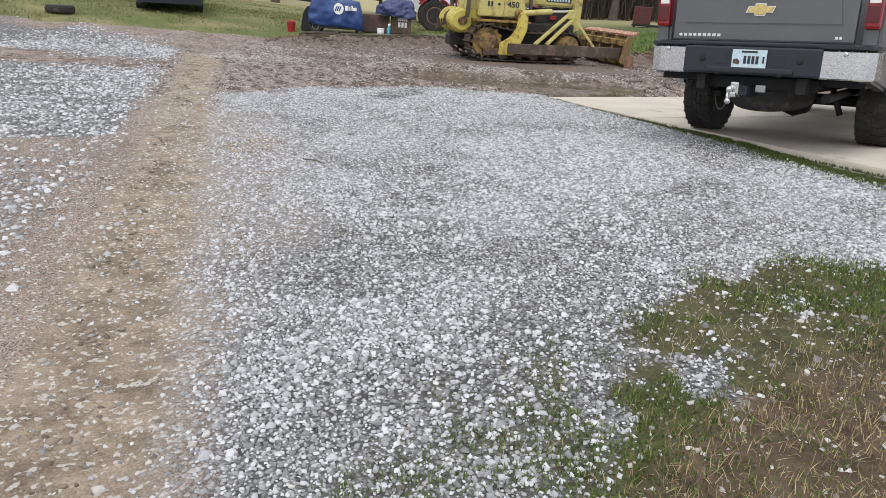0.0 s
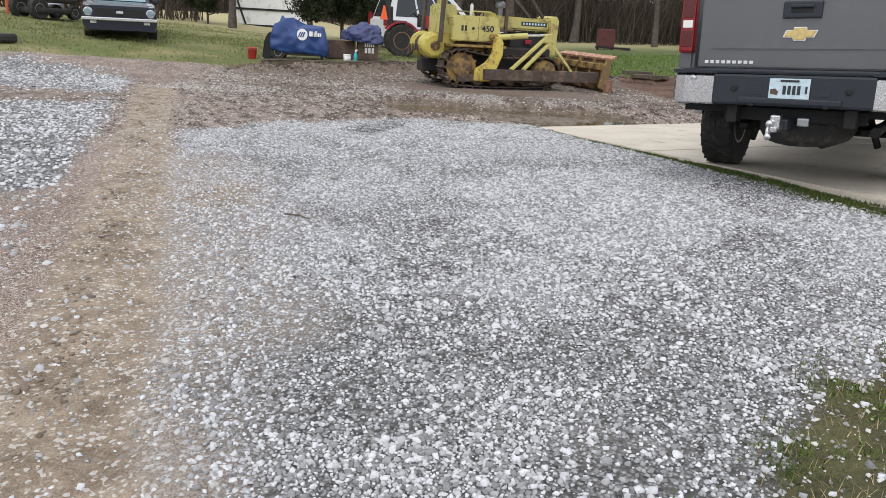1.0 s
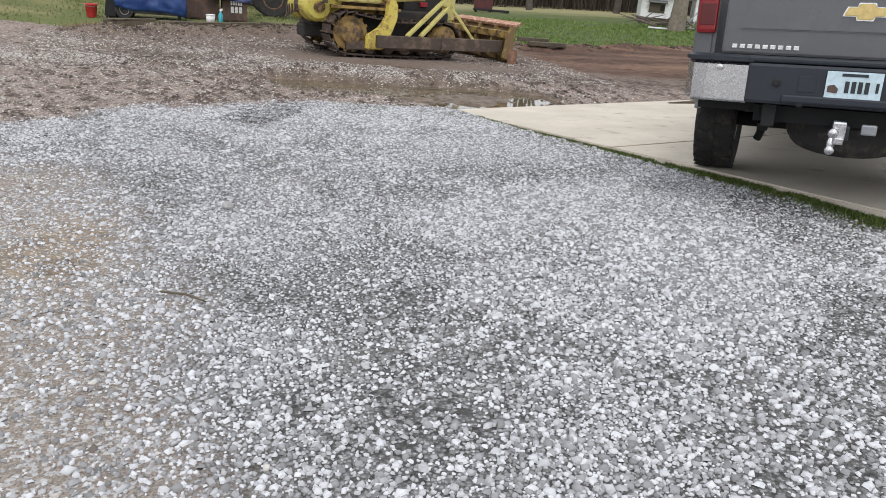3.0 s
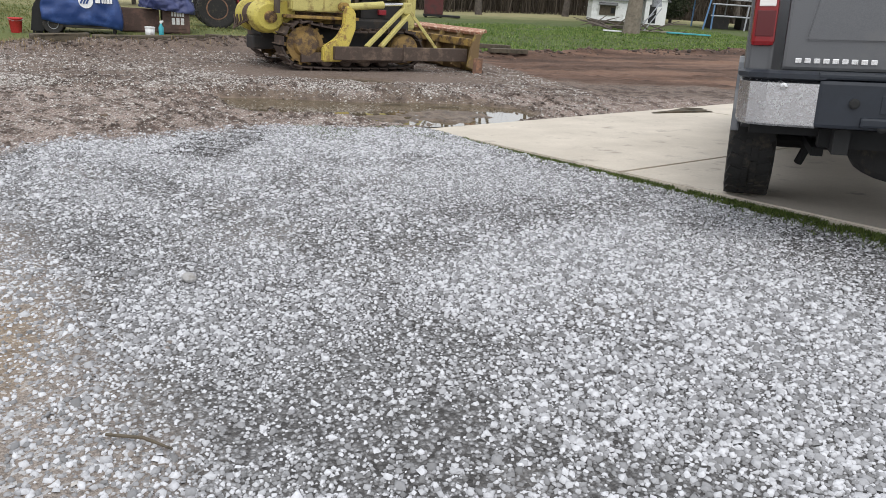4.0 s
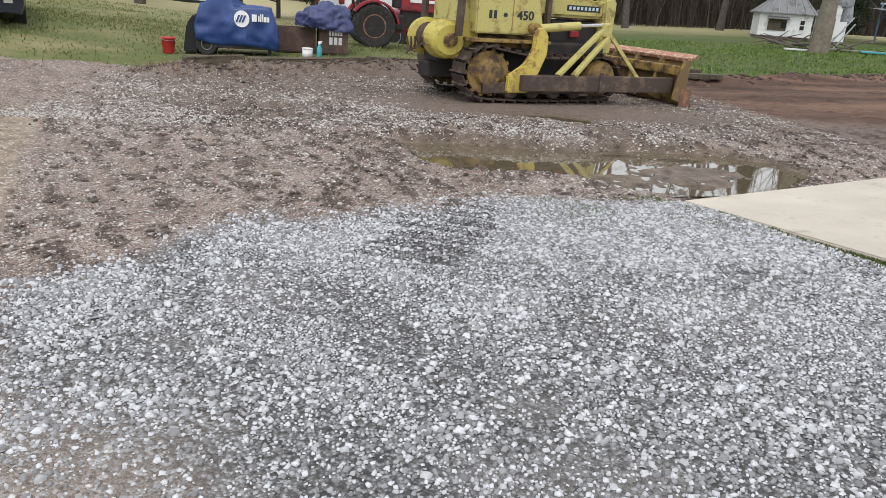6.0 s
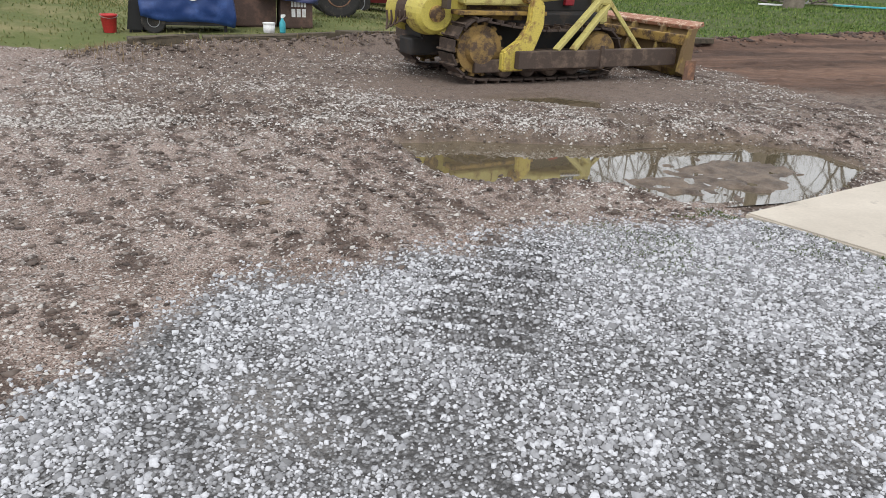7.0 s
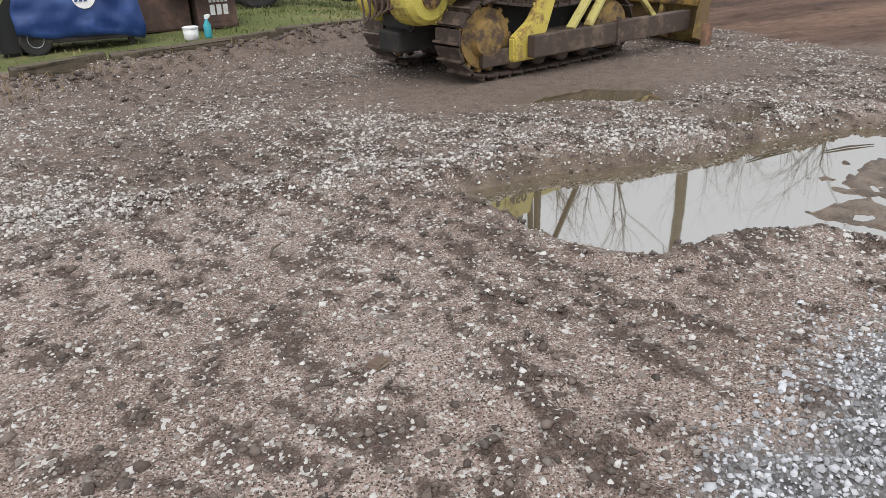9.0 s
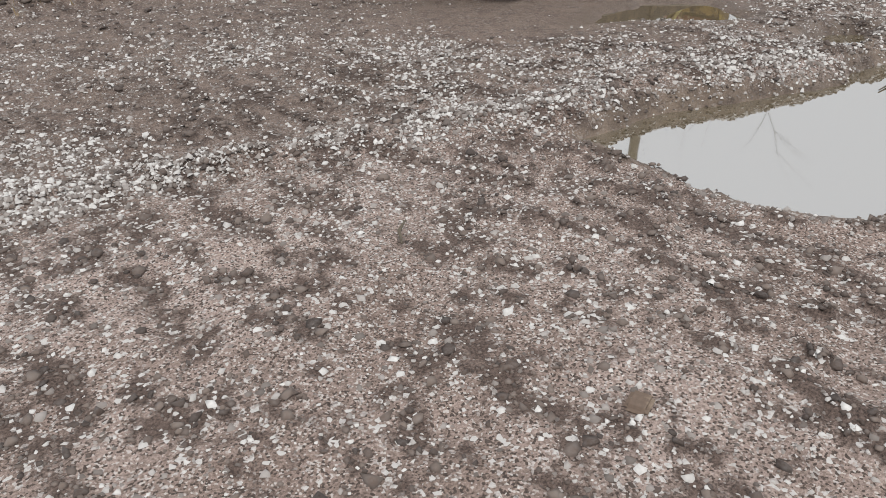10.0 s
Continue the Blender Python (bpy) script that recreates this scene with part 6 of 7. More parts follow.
thicket("underwood", 20000, -3, 75, 50, 66, 4.6, "dense grey-brown bare underwood along the field", rng_t)
thicket("far_underwood", 12000, -60, 2, 68, 90, 6.5, "distant grey-brown bare woods", rng_t)
thicket("hedge", 1300, -26, -10.5, 34, 39, 1.7, "bare scrub under the trees by the field", rng_t)


# ---- far right: sheds, pipes, heaps ----
def well_house(m):
    t = thing("shed", m, "small white shed with a grey hip roof and lean-to", "shed")
    w, d, h = 2.3, 1.9, 1.15
    for k in range(8):
        z = 0.12 + k * 0.13
        part("board", boxed((0, 0, z + 0.065), (w - 0.02 * (k % 2), d - 0.02 * (k % 2), 0.128), bevel=0.006), M["white_paint"], t)
    part("base", boxed((0, 0, 0.05), (w - 0.1, d - 0.1, 0.14)), M["timber"], t)
    e = 0.16
    rf = bmesh.new()
    loft(rf, [[(-w / 2 - e, -d / 2 - e, h), (w / 2 + e, -d / 2 - e, h), (w / 2 + e, d / 2 + e, h), (-w / 2 - e, d / 2 + e, h)],
              [(-w / 2 - e, -d / 2 - e, h + 0.05), (w / 2 + e, -d / 2 - e, h + 0.05), (w / 2 + e, d / 2 + e, h + 0.05), (-w / 2 - e, d / 2 + e, h + 0.05)],
              [(-0.35, -0.03, h + 0.95), (0.75, -0.03, h + 0.95), (0.75, 0.03, h + 0.95), (-0.35, 0.03, h + 0.95)]])
    roof = part("roof", rf, M["grey_metal_roof"], t, "grey ribbed metal hip roof")
    for k in range(7):
        x = -0.9 + 0.3 * k
        part("roof_rib", beam(bmesh.new(), (x * 1.3, -d / 2 - e, h + 0.06), (max(-0.35, min(0.75, x)), -0.05, h + 0.96), 0.03, 0.03), M["galvanised"], roof)
    win = part("window", boxed((-0.35, -d / 2 - 0.01, 0.66), (0.8, 0.05, 0.55), bevel=0.01), M["timber"], t, "boarded window")
    part("awning", boxed((-0.35, -d / 2 - 0.12, 0.96), (0.95, 0.25, 0.05), pose(0, 0, 0, 25, 0, 0), 0.01), M["grey_metal_roof"], win)
    part("pane", boxed((-0.08, -d / 2 - 0.04, 0.64), (0.22, 0.02, 0.3)), M["under_black"], win)
    w2 = part("window", boxed((0.72, -d / 2 - 0.008, 0.68), (0.26, 0.04, 0.5), bevel=0.008), M["white_paint"], t)
    for z in (0.56, 0.8):
        part("pane", boxed((0.72, -d / 2 - 0.03, z), (0.18, 0.02, 0.19)), M["under_black"], w2)
    part("chimney_box", boxed((1.0, 0.3, h + 0.95), (0.5, 0.4, 0.25), bevel=0.01), M["white_paint"], t)
    # lean-to with a gable
    part("annex", boxed((2.2, 0.3, 0.65), (1.1, 1.3, 1.3), bevel=0.01), M["white_paint"], t)
    gb = prism(bmesh.new(), [(1.62, 1.3), (2.78, 1.3), (2.2, 1.8)], 1.4, Matrix.Translation((0, 0.3, 0)))
    part("gable", gb, M["white_paint"], t)
    part("gable_roof", prism(bmesh.new(), [(1.52, 1.24), (2.2, 1.83), (2.88, 1.24), (2.88, 1.3), (2.2, 1.9), (1.52, 1.3)], 1.55, Matrix.Translation((0, 0.3, 0))), M["grey_metal_roof"], t)
    part("door", boxed((2.05, -0.355, 0.6), (0.36, 0.04, 0.95)), M["under_black"], t)
    return t


well_house(stand(18.0, 38.9, -20) @ Matrix.Diagonal((0.95, 0.95, 0.9, 1)))


def pipe_frame(m):
    t = thing("lean_to_shelter", m, "low open shelter of pipes under a blue tarp", "shelter")
    for x in (0, 1.6, 3.2, 4.8, 6.4):
        for y in (0, 2.6):
            part("post", rod(bmesh.new(), (x, y, -0.1), (x + 0.05 * math.sin(x), y, 1.15 if y == 0 else 1.75), 0.04), M["pipe_blue"] if x in (3.2, 0) else M["pipe_grey"], t)
    for y, z in ((0, 0.62), (0, 1.14), (2.6, 1.7)):
        part("rail", rod(bmesh.new(), (-0.1, y, z), (6.6, y, z), 0.035), M["pipe_grey"], t)
    bm = bmesh.new()
    bmesh.ops.create_grid(bm, x_segments=30, y_segments=14, size=0.5)
    for v in bm.verts:
        x, y = v.co.x * 4.6 + 4.6, v.co.y * 3.0 + 1.3
        v.co = Vector((x, y, 1.42 + 0.2 * (y / 2.6) + 0.12 * noise.noise(Vector((x * 1.3, y * 1.3, 0))) + 0.25 * math.exp(-((x - 3.3) / 0.5) ** 2)))
    tarp = part("tarp_roof", bm, M["tarp_bright"], t, "sagging bright blue tarp")
    bm = bmesh.new()
    bmesh.ops.create_grid(bm, x_segments=12, y_segments=8, size=0.5)
    for v in bm.verts:
        x, y = v.co.x * 3 + 0.9, v.co.y * 2.6 + 1.3
        v.co = Vector((x, y, 1.35 + 0.15 * (y / 2.6)))
    part("dark_roof", bm, M["grey_metal_roof"], t)
    for ob in (tarp,):
        sol = ob.modifiers.new("thick", 'SOLIDIFY')
        sol.thickness = 0.02
    for x in (0.8, 2.3, 4.1):
        part("bench", boxed((x, 1.4, 0.35), (0.9, 0.8, 0.7), bevel=0.03), M["grease_black"], t)
    return t


pipe_frame(stand(21.5, 35.6, -14))


def barrel(m, mat, label, r=0.3, h=0.85):
    t = thing("barrel", m, label, "barrel")
    part("drum", lathe(bmesh.new(), [(r * 0.96, 0), (r, 0.02), (r, h * 0.32), (r * 1.03, h * 0.34), (r, h * 0.36), (r, h * 0.65), (r * 1.03, h * 0.67), (r, h * 0.69), (r, h - 0.02), (r * 0.96, h)], 20), mat, t)
    part("rim", lathe(bmesh.new(), [(r * 0.98, h), (r * 1.02, h + 0.01), (r * 0.98, h + 0.025), (r * 0.9, h + 0.002)], 20), mat, t)
    return t


barrel(stand(25.4, 33.6), M["red_plastic"], "red barrel beside the pipe shelter", 0.45, 1.0)


def yard_pole(m):
    t = thing("flower_pole", m, "leaning blue pole topped by a pink flower ornament", "ornament")
    part("pole", rod(bmesh.new(), (0, 0, -0.05), (0.28, 0, 1.75), 0.04), M["pipe_blue"], t)
    for k in range(6):
        a = k * math.pi / 3
        part("petal", lathe(bmesh.new(), [(0.02, -0.02), (0.09, 0), (0.02, 0.02)], 12, pose(0.3 + 0.13 * math.cos(a), -0.03, 1.86 + 0.13 * math.sin(a), 90, 0, 0)), M["pink"], t)
    part("flower_centre", lathe(bmesh.new(), [(0.02, -0.03), (0.06, 0), (0.02, 0.04)], 12, pose(0.3, -0.06, 1.86, 90, 0, 0)), M["white_paint"], t)
    return t


yard_pole(stand(21.0, 35.5))


def hung_tubs(m):
    t = thing("hanging_ducts", m, "battered galvanised sheet-metal tubs hung on the tree trunk", "metal tubs")
    for x, z, r, h, a in ((0.2, 2.5, 0.34, 0.8, 4), (0.55, 2.0, 0.24, 0.6, -4), (0.22, 1.5, 0.26, 0.8, 5), (0.3, 0.85, 0.2, 0.5, -4)):
        part("metal_tub", lathe(bmesh.new(), [(r * 0.75, h / 2), (r * 0.8, h / 2 - 0.03), (r, -h / 2), (r * 0.94, -h / 2), (r * 0.7, h / 2 - 0.06)], 14, pose(x, 0, z, 4, a, 0)), M["galvanised"], t)
    part("hanger", rod(bmesh.new(), (-0.4, 0, 2.6), (0.3, 0, 2.75), 0.02), M["pipe_grey"], t)
    return t


hung_tubs(stand(15.6, 31.55, -25, 0.35))


def stick_heap(m, rng):
    t = thing("branch_pile", m, "heap of dead branches and boards at the tree foot", "brush pile")
    for k in range(26):
        a, r = rng.uniform(-0.4, 0.4) + (math.pi if rng.random() < 0.5 else 0), rng.uniform(0.5, 1.5)
        x, y = rng.normal(0, 0.7), rng.normal(0, 0.35)
        p, q = Vector((x, y, 0.04 + 0.1 * rng.random())), Vector((x + r * math.cos(a), y + r * math.sin(a) * 0.4, 0.06 + rng.uniform(0, 0.5)))
        mid = (p + q) / 2 + Vector((0, 0, rng.uniform(-0.05, 0.12)))
        part("branch", rod(rod(bmesh.new(), p, mid, 0.03, 0.022, 6), mid, q, 0.022, 0.01, 6), M["twig"], t)
    for a, b in (((0.3, -0.3, 0.05), (1.0, -0.2, 1.1)), ((0.5, -0.35, 0.05), (1.05, -0.3, 0.9)), ((0.1, -0.2, 0.05), (0.8, -0.3, 0.7))):
        part("stake", beam(bmesh.new(), a, b, 0.05, 0.03), M["pipe_grey"], t)
    return t


stick_heap(stand(14.4, 30.7, -20), rng_t)
for x, y, a, L, mat, lab in ((13.6, 29.9, -15, 1.3, "white_paint", "white board lying on the grass"), (15.4, 30.6, -30, 2.2, "timber_pale", "pale weathered plank lying on the grass"), (16.3, 29.6, -24, 1.6, "turquoise", "turquoise plastic sheet lying on the grass")):
    ob = mesh_object("plank", box(bmesh.new(), (0, 0, 0.04), (L, 0.3 if mat == "turquoise" else 0.16, 0.05), None, 0.01), M[mat])
    ob.matrix_basis = stand(x, y, a, 0.03)
    tagged(ob, lab, "board")

# small things on the pad and about the mud
BOARD, BLOCK = (5.52, 13.44), (7.79, 14.79)
bm = bmesh.new()
for k in range(3):
    prism(bm, [(-0.5 + 0.16 * k, 0), (0.42 - 0.05 * k, 0.0), (0.5 - 0.04 * k, 0.012), (0.1, 0.03 + 0.004 * k), (-0.3 + 0.12 * k, 0.022), (-0.46 + 0.15 * k, 0.012)], 0.06, pose(0.03 * k, 0.045 * k, 0.006 * k, 0, 0, 5 * k - 4), 0.003)
ob = mesh_object("broken_board", bm, M["timber"])
ob.matrix_basis = pose(BOARD[0], BOARD[1], slab_z(*BOARD) + 0.003, 0, -2, 6)
tagged(ob, "splintered dark board lying on the concrete", "board")
ob = mesh_object("stone_block", box(bmesh.new(), (0, 0, 0.08), (0.45, 0.22, 0.16), None, 0.02), M["block_brown"])
ob.matrix_basis = pose(*BLOCK, slab_z(*BLOCK), 0, -2.5, 8)
tagged(ob, "brown stone block on the concrete edge", "block")
for x, y, a, L in ((5.95, 21.5, 8, 1.0), (5.7, 21.85, -5, 0.8)):
    ob = mesh_object("old_plank", box(bmesh.new(), (0, 0, 0.06), (L, 0.2, 0.1), None, 0.012), M["timber"])
    ob.matrix_basis = stand(x, y, a, 0.05)
    tagged(ob, "dark weathered beam lying beyond the blade", "beam", "beams beyond the blade")
ob = mesh_object("mud_slab", prism(bmesh.new(), [(-0.05, 0), (0.055, 0), (0.05, 0.024), (-0.035, 0.02)], 0.075, None, 0.012), M["block_brown"])
ob.matrix_basis = stand(-1.93, 12.69, 30, 0.0)
tagged(ob, "flat brown piece of rock in the mud", "stone")
ob = mesh_object("limestone_rock", bmesh.new(), M["rock_grey"])
bm = bmesh.new()
bmesh.ops.create_icosphere(bm, subdivisions=2, radius=0.036)
for v in bm.verts:
    v.co *= 1 + 0.3 * noise.noise(v.co * 25)
    v.co.z *= 0.7
bm.to_mesh(ob.data)
bm.free()
ob.matrix_basis = stand(-0.93, 7.77, 0, 0.02)
tagged(ob, "fist-sized pale limestone rock on the gravel", "stone")
ob = mesh_object("stick", rod(rod(bmesh.new(), (-0.12, 0, 0.012), (0.0, 0.015, 0.018), 0.006, 0.006, 6), (0, 0.015, 0.018), (0.11, 0.0, 0.012), 0.006, 0.004, 6), M["timber"])
ob.matrix_basis = stand(-1.03, 6.4, -30, 0.012)
tagged(ob, "thin dark stick lying on the gravel", "stick")
for x, y, a in ((1.55, 14.22, 8), (2.2, 14.1, -4), (-2.1, 13.95, 60)):
    L = 0.24 if x > 0 else 0.1
    ob = mesh_object("floating_stick", rod(rod(bmesh.new(), (-L, 0, 0), (0, 0.02, 0.004), 0.004, 0.008, 7), (0, 0.02, 0.004), (L, 0, 0), 0.008, 0.003, 7), M["timber"])
    ob.matrix_basis = pose(x, y, (WATER + 0.008) if x > 0 else ground_at(x, y) + 0.02, 0, 0, a)
    tagged(ob, "wet dark stick lying in the puddle" if x > 0 else "short grey stick in the mud", "stick")


# ---- far left, beyond the coupe ----
def mower(m):
    t = thing("riding_mower", m, "dark riding mower parked at the lawn's end", "mower")
    part("hood", boxed((0.45, 0, 0.65), (0.8, 0.6, 0.42), bevel=0.08), M["grease_black"], t)
    part("deck", boxed((-0.1, 0, 0.22), (1.0, 1.1, 0.16), bevel=0.05), M["grease_black"], t)
    part("seat", boxed((-0.5, 0, 0.85), (0.4, 0.5, 0.12), bevel=0.04), M["under_black"], t)
    part("seat_back", boxed((-0.7, 0, 1.1), (0.12, 0.5, 0.45), bevel=0.05), M["under_black"], t)
    part("steering_wheel", lathe(bmesh.new(), [(0.15, -0.01), (0.17, 0), (0.15, 0.01)], 16, pose(-0.02, 0, 1.02, 0, -30, 0)), M["under_black"], t)
    part("roof_bar", boxed((-0.7, 0, 1.5), (0.1, 0.8, 0.3), bevel=0.03), M["under_black"], t)
    for x, r in ((0.6, 0.2), (-0.5, 0.28)):
        for s in (-1, 1):
            wheel(t, (x, s * 0.42, r), r, 0.2, r * 0.5, M["galvanised"], 14, pose(0, 0, 0, 90, 0, 0))
    return t


mower(stand(-11.1, 24.2, 60))
for x in (-12.4, -12.15, -11.9):
    ob = mesh_object("fence_stake", rod(bmesh.new(), (0, 0, -0.05), (0.06, 0, 1.3), 0.05, 0.05, 8), M["orange_faded"])
    ob.matrix_basis = stand(x, 24.6)
    tagged(ob, "faded orange stake at the lawn edge", "stake", "orange stakes")
ob = mesh_object("dark_tyre", lathe(bmesh.new(), [(0.16, 0.0), (0.3, 0.0), (0.33, 0.05), (0.33, 0.13), (0.3, 0.18), (0.16, 0.18)], 24), M["black_rubber"])
ob.matrix_basis = stand(-9.55, 18.75)
tagged(ob, "old black tyre lying flat on the grass", "tyre")
ob = mesh_object("fire_ring", lathe(bmesh.new(), [(0.3, 0.0), (0.34, 0.05), (0.34, 0.3), (0.3, 0.34), (0.26, 0.3), (0.26, 0.05)], 20), M["galvanised"])
ob.matrix_basis = stand(-14.0, 31.0)
tagged(ob, "grey metal fire ring under small trees", "fire ring")


def red_crate(m):
    t = thing("red_trailer_box", m, "dull red metal bin far across the field", "bin")
    part("bin", boxed((0, 0, 0.75), (1.1, 0.9, 1.1), bevel=0.04), M["dull_red"], t)
    part("base", boxed((0.5, -0.1, 0.14), (2.2, 0.9, 0.12), bevel=0.02), M["under_black"], t)
    for s in (-1, 1):
        part("leg", boxed((s * 0.45, 0, 0.04), (0.12, 0.7, 0.1)), M["under_black"], t)
    return t


red_crate(stand(8.75, 38.5, -10) @ Matrix.Diagonal((0.75, 0.75, 0.75, 1)))


# ---- gravel, stones, clods and grass ----
def drawn(rng, n, x0, x1, y0, y1, weight):
    """n points in a box, kept by a weight in 0..1."""
    x, y = rng.uniform(x0, x1, n), rng.uniform(y0, y1, n)
    keep = rng.random(n) < weight(x, y)
    return x[keep], y[keep]


def packed(rng, s, x0, x1, y0, y1, weight):
    """Points of an uneven hexagonal packing with spacing s, kept by a weight."""
    gx, gy = np.meshgrid(np.arange(x0, x1, s), np.arange(y0, y1, s * 0.87))
    gx = gx + (np.arange(gx.shape[0]) % 2)[:, None] * s / 2
    x, y = (g.ravel() + rng.uniform(-0.42, 0.42, g.size) * s for g in (gx, gy))
    keep = rng.random(len(x)) < weight(x, y)
    return x[keep], y[keep]


def free(x, y):
    """Not on the concrete and not in the water."""
    return (inside(SLAB, x, y) > 0.03) & (inside(PUDDLE, x, y) > -0.02) & (inside(POOL, x, y) > -0.02) & (inside(SLICK, x, y) > -0.02)


rng = np.random.default_rng(3)


def gravel_weight(x, y):
    z = zones(x, y)
    bare = step(0.33, 0.5, vnoise(x, y, 0.6, 5, 0.65, 21))
    dirt = step(0.62, 0.5, vnoise(x, y, 1.9, 5, 0.65, 83))
    return np.clip(np.maximum(z["gravel"] * (0.5 + 0.5 * bare) * (0.55 + 0.45 * dirt) * 1.15, 0.03 * z["tan"]), 0, 1) * (1 - 0.8 * z["green"]) * (1 - 0.96 * z["straw"]) * (1 - 0.9 * z["moss"]) * free(x, y)


def gravel_size(rng, x, y, mean, spread_, most):
    """Coarser in some drifts and towards the pad, finer near the track."""
    drift = 0.82 + 0.26 * step(0.35, 0.65, vnoise(x, y, 0.8, 3, 0.6, 93)) + 0.16 * step(-0.5, 1.5, x)
    return np.minimum(rng.lognormal(math.log(mean), spread_, len(x)) * drift, most)


gx, gy = packed(rng, 0.0166, -3.6, 4.0, 2.0, 12.5, lambda x, y: gravel_weight(x, y) * (x + 0.3 + 0.305 * y > -0.3))
scatter("gravel", M["gravel"], gx, gy, gravel_size(rng, gx, gy, 0.0078, 0.36, 0.021), (0.5, 0.85), "loose light grey crushed limestone gravel on the drive", "gravel", rng, 0.3)
gx, gy = drawn(rng, 80000, -3.4, 3.0, 1.9, 12.4, lambda x, y: np.clip(gravel_weight(x, y) * 0.55 + 0.25 * zones(x, y)["packed"], 0, 1))
scatter("fine_gravel", M["gravel"], gx, gy, rng.lognormal(math.log(0.0048), 0.3, len(gx)), (0.5, 0.9), "fine limestone chips between the larger stones", "gravel", rng, 0.3)
gx, gy = packed(rng, 0.044, -11, -1.2, 2.2, 18.2, lambda x, y: gravel_weight(x, y) * step(-11, -7.5, x) * (x + 0.3 + 0.305 * y < -0.3))
scatter("far_gravel", M["gravel"], gx, gy, np.minimum(rng.lognormal(math.log(0.018), 0.36, len(gx)), 0.032), (0.4, 0.7), "light grey gravel at the yard's far edge", "gravel", rng, 0.35)


def mud_weight(x, y):
    z = zones(x, y)
    patch = step(0.45, 0.62, vnoise(x, y, 1.2, 4, 0.6, 5))
    back = step(14.6, 15.2, y) * (0.3 + 0.7 * step(17, 15.5, y))
    return np.clip(z["mud"] * (0.2 + 0.34 * patch + 0.16 * z["lug"] + 0.55 * back * (0.25 + 0.75 * patch)) * (1 - z["smooth"]) * (1 - 0.8 * z["red"]) + 0.7 * z["ridge"] + 0.12 * z["green"] + 0.04 * z["tan"] * step(8, 2, y), 0, 1) * free(x, y)


gx, gy = drawn(rng, 240000, -4.8, 5.0, 9.0, 19.2, mud_weight)
nx, ny = drawn(rng, 60000, -4.5, 3.6, 2.0, 9.0, mud_weight)
gx, gy = np.concatenate([gx, nx]), np.concatenate([gy, ny])
scatter("mud_stones", M["mud_stones"], gx, gy, np.minimum(rng.lognormal(math.log(0.0056), 0.55, len(gx)), 0.02), (0.4, 0.8), "muddy stones half sunk in wet earth", "stones", rng, 0.45)
gx, gy = drawn(rng, 100000, -5.0, 4.5, 9.5, 19.0, lambda x, y: zones(x, y)["mud"] * np.maximum(np.maximum(zones(x, y)["lug"], 0.15 * step(0.5, 0.62, vnoise(x, y, 4.0, 4, 0.7, 31))), 0.8 * zones(x, y)["ridge"]) * free(x, y) * (1 - zones(x, y)["smooth"]))
scatter("mud_clods", M["clods"], gx, gy, np.minimum(rng.lognormal(math.log(0.0085), 0.5, len(gx)), 0.026), (0.4, 0.8), "dark wet clods of churned mud", "mud", rng, 0.45, 0.5, lump)
gx, gy = drawn(rng, 22000, 4.5, 20, 19, 26, lambda x, y: np.exp(-((y - yard_line(x) + 0.3) / 0.35) ** 2) * step(0.35, 0.6, vnoise(x, y, 1.5, 4, 0.6, 71)))
scatter("bank_clods", M["bank_earth"], gx, gy, np.minimum(rng.lognormal(math.log(0.026), 0.5, len(gx)), 0.09), (0.45, 0.9), "turned brown clods along the grass", "mud", rng, 0.45, 0.35, lump)

gx, gy = drawn(rng, 120000, -0.9, 3.6, 1.6, 4.6, lambda x, y: zones(x, y)["green"] * (1 - 0.75 * zones(x, y)["straw"]) * step(0.4, 0.6, vnoise(x, y, 3, 3, 0.6, 3)))
blades("low_grass", M["grass_green"], gx, gy, 0.028, 0.006, 0.7, "short green grass and clover over gravel", "grass", rng)
gx, gy = drawn(rng, 42000, -0.6, 3.6, 1.6, 4.4, lambda x, y: np.clip(zones(x, y)["straw"] + 0.25 * zones(x, y)["green"], 0, 1))
blades("dead_straw", M["straw"], gx, gy, 0.05, 0.0032, 1.45, "scattered dead straw on bare earth", "straw", rng)
k = rng.random(30000)
off = np.abs(rng.normal(0.0, 0.125, len(k))) + 0.01
gx, gy = SLAB[0][0] + 2.27 * (0.16 + 0.84 * k) - off * 0.946, SLAB[0][1] - 6.6 * (0.16 + 0.84 * k) - off * 0.325
thin = rng.random(len(k)) < step(0.36, 0.56, vnoise(gx, gy, 2.6, 4, 0.7, 8) + 0.13)
gx, gy = gx[thin], gy[thin]
blades("moss_strip", M["moss"], gx, gy, 0.03, 0.008, 0.8, "green moss and grass along the concrete edge", "grass", rng)
gx, gy = drawn(rng, 34000, -0.2, 1.75, 10.8, 12.4, lambda x, y: step(0.42, 0.6, vnoise(x, y, 2.2, 4, 0.7, 13)) * free(x, y) * step(-0.3, 0.9, x) * 0.7)
blades("grass_patch", M["moss"], gx, gy, 0.02, 0.006, 0.9, "thin green weeds in the gravel", "grass", rng)
gx, gy = drawn(rng, 60000, 3, 19, 21.5, 33, lambda x, y: zones(x, y)["grass"] * (0.35 + 0.65 * step(0.4, 0.6, vnoise(x, y, 0.7, 4, 0.6, 17))))
blades("field_grass", M["field_grass"], gx, gy, 0.07, 0.03, 0.8, "rough green grass beyond the clay", "grass", rng)
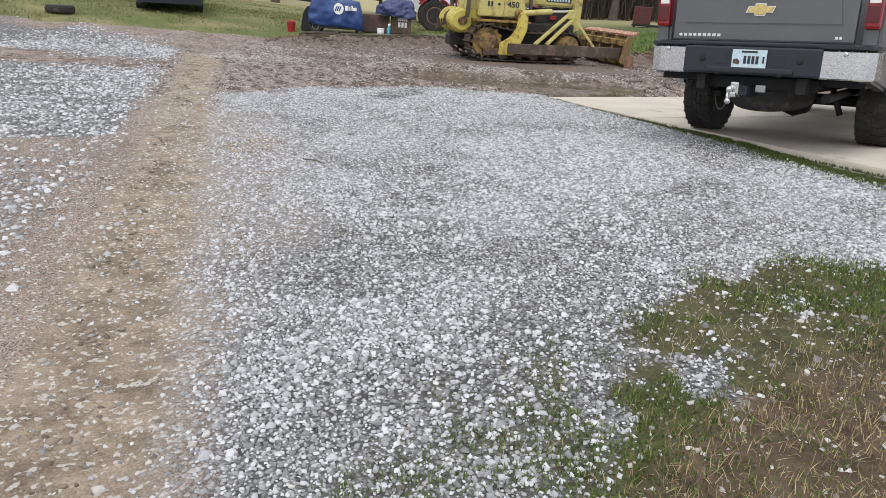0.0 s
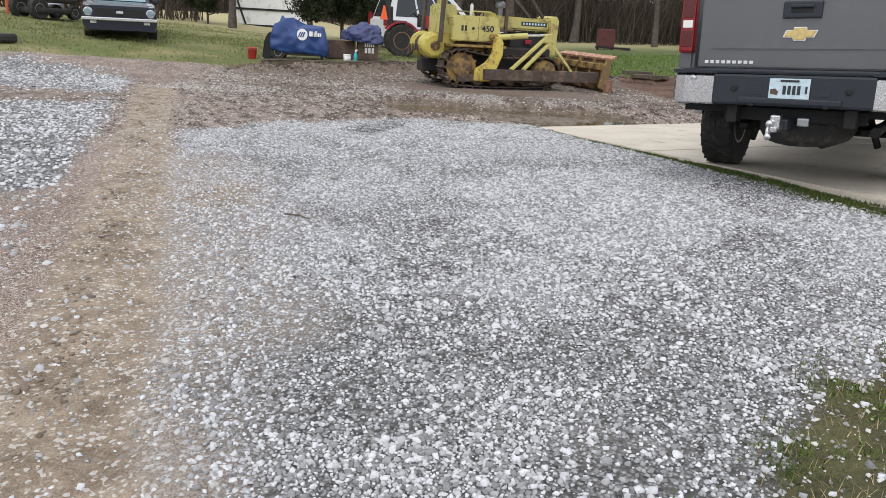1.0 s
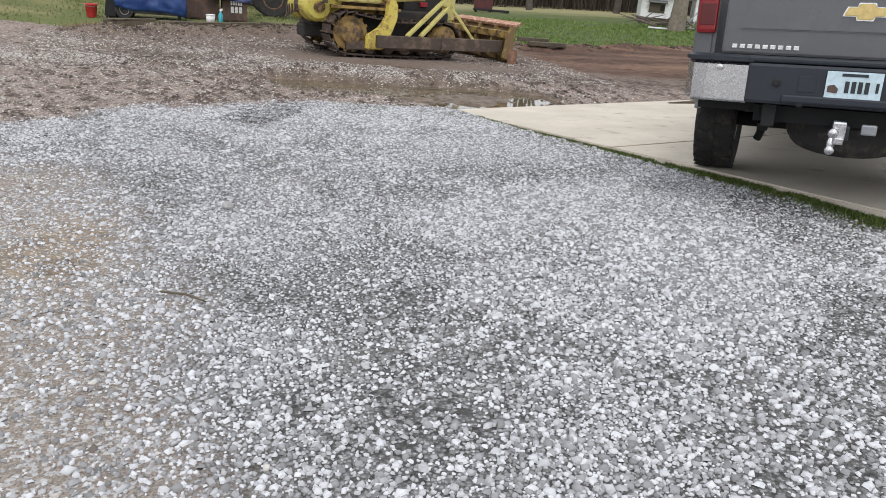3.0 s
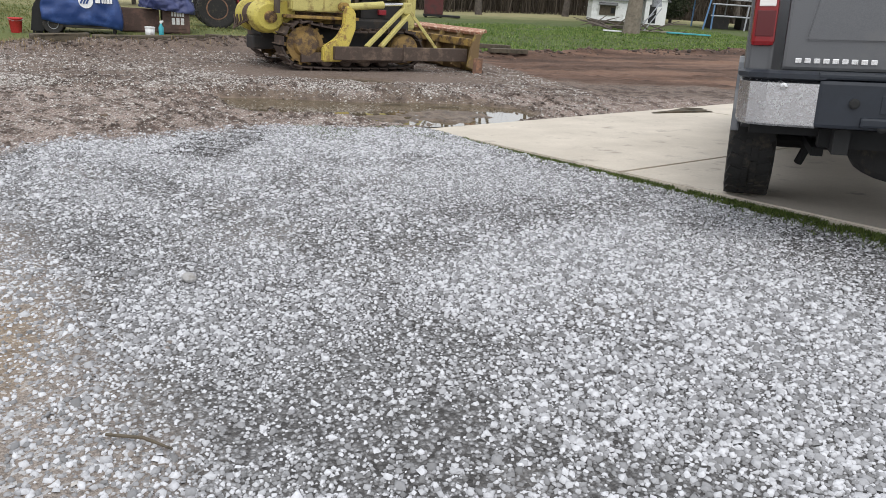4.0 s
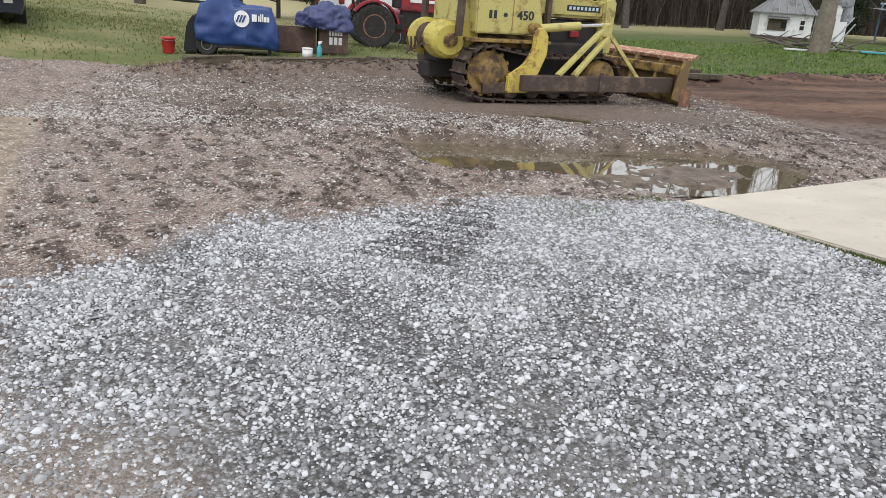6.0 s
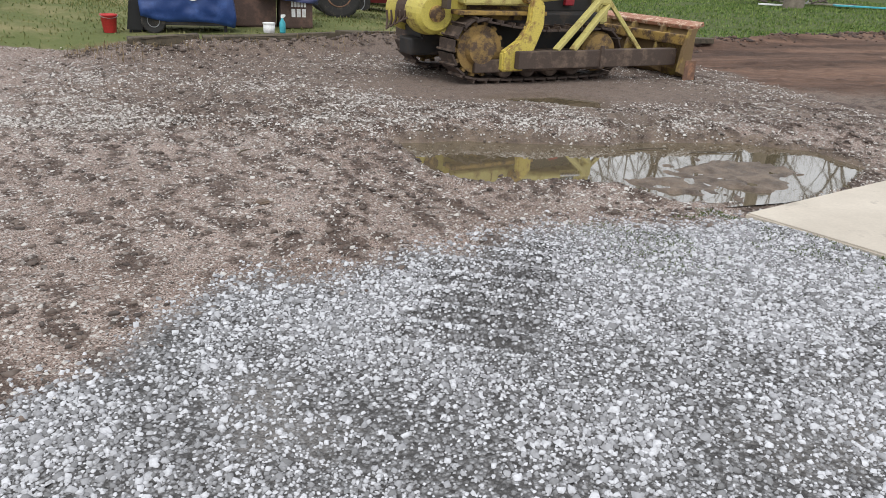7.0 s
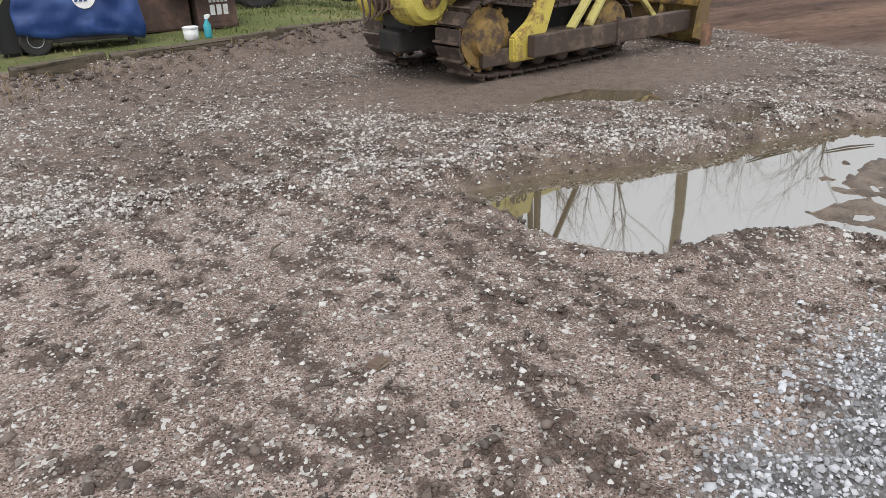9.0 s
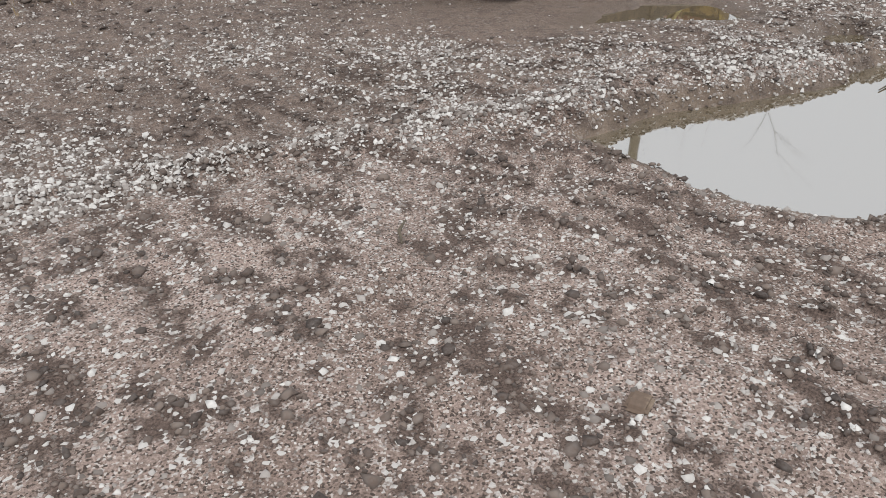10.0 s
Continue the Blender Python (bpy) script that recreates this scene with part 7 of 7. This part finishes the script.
gx, gy = drawn(rng, 80000, -14, 3, 16.5, 32, lambda x, y: zones(x, y)["grass"] * np.where(y < 26, 1, 0.5) * (0.25 + 0.75 * step(0.4, 0.6, vnoise(x, y, 0.7, 4, 0.6, 17))))
blades("yard_grass", M["grass"], gx, gy, 0.05, 0.02, 0.8, "rough winter lawn, green and straw coloured", "grass", rng)
gx, gy = drawn(rng, 9000, -4.6, 1.2, 18.2, 21.3, lambda x, y: np.exp(-((y - np.interp(x, [-4.2, -2.9, -1.0, 0.6], [18.8, 19.1, 19.55, 20.5])) / 0.3) ** 2) * (0.3 + 0.7 * step(-3, -4, x)))
blades("dead_weeds", M["straw_dark"], gx, gy, 0.09, 0.012, 0.9, "dead brown weeds along the timbers", "weeds", rng)
gx, gy = drawn(rng, 2600, -4.6, 1.2, 18.2, 21.0, lambda x, y: np.exp(-((y - np.interp(x, [-4.2, -2.9, -1.0, 0.6], [18.75, 19.05, 19.5, 20.45])) / 0.25) ** 2))
scatter("timber_clods", M["clods"], gx, gy, np.minimum(rng.lognormal(math.log(0.024), 0.4, len(gx)), 0.045), (0.4, 0.8), "dark clods heaped against the timbers", "mud", rng, 0.4, 0.35, lump)
gx, gy = drawn(rng, 110000, -5, 3.4, 14.2, 15.5, lambda x, y: zones(x, y)["ridge"] * free(x, y) * step(0.35, 0.6, vnoise(x, y, 4, 3)) * 0.5)
scatter("ridge_stones", M["mud_stones"], gx, gy, np.minimum(rng.lognormal(math.log(0.0088), 0.42, len(gx)), 0.018), (0.5, 0.9), "pale stones along a low muddy ridge", "stones", rng, 0.2)
gx, gy = drawn(rng, 60000, -5.5, -0.6, 1.9, 16, lambda x, y: step(0.2, 0.0, np.abs(x + 0.36 + 0.305 * y)) * step(0.46, 0.6, vnoise(x, y, 3.2, 4, 0.65, 44)))
scatter("track_clods", M["track_clods"], gx, gy, np.minimum(rng.lognormal(math.log(0.0078), 0.5, len(gx)), 0.025), (0.35, 0.7), "dark crumbs of mud dropped along the wheel track", "mud", rng, 0.45, 0.3, lump)
gx, gy = drawn(rng, 46000, -5.2, 1.3, 14.9, 17.6, lambda x, y: step(0.4, 0.64, vnoise(x, y, 1.3, 5, 0.7, 61)) * step(17.6, 16.0, y + 0.3 * x) * (1 - zones(x, y)["smooth"]) * free(x, y) * 0.8)
scatter("back_gravel", M["mud_stones"], gx, gy, np.minimum(rng.lognormal(math.log(0.0082), 0.42, len(gx)), 0.02), (0.4, 0.8), "pale gravel spread over the mud behind the ridge", "gravel", rng, 0.3)
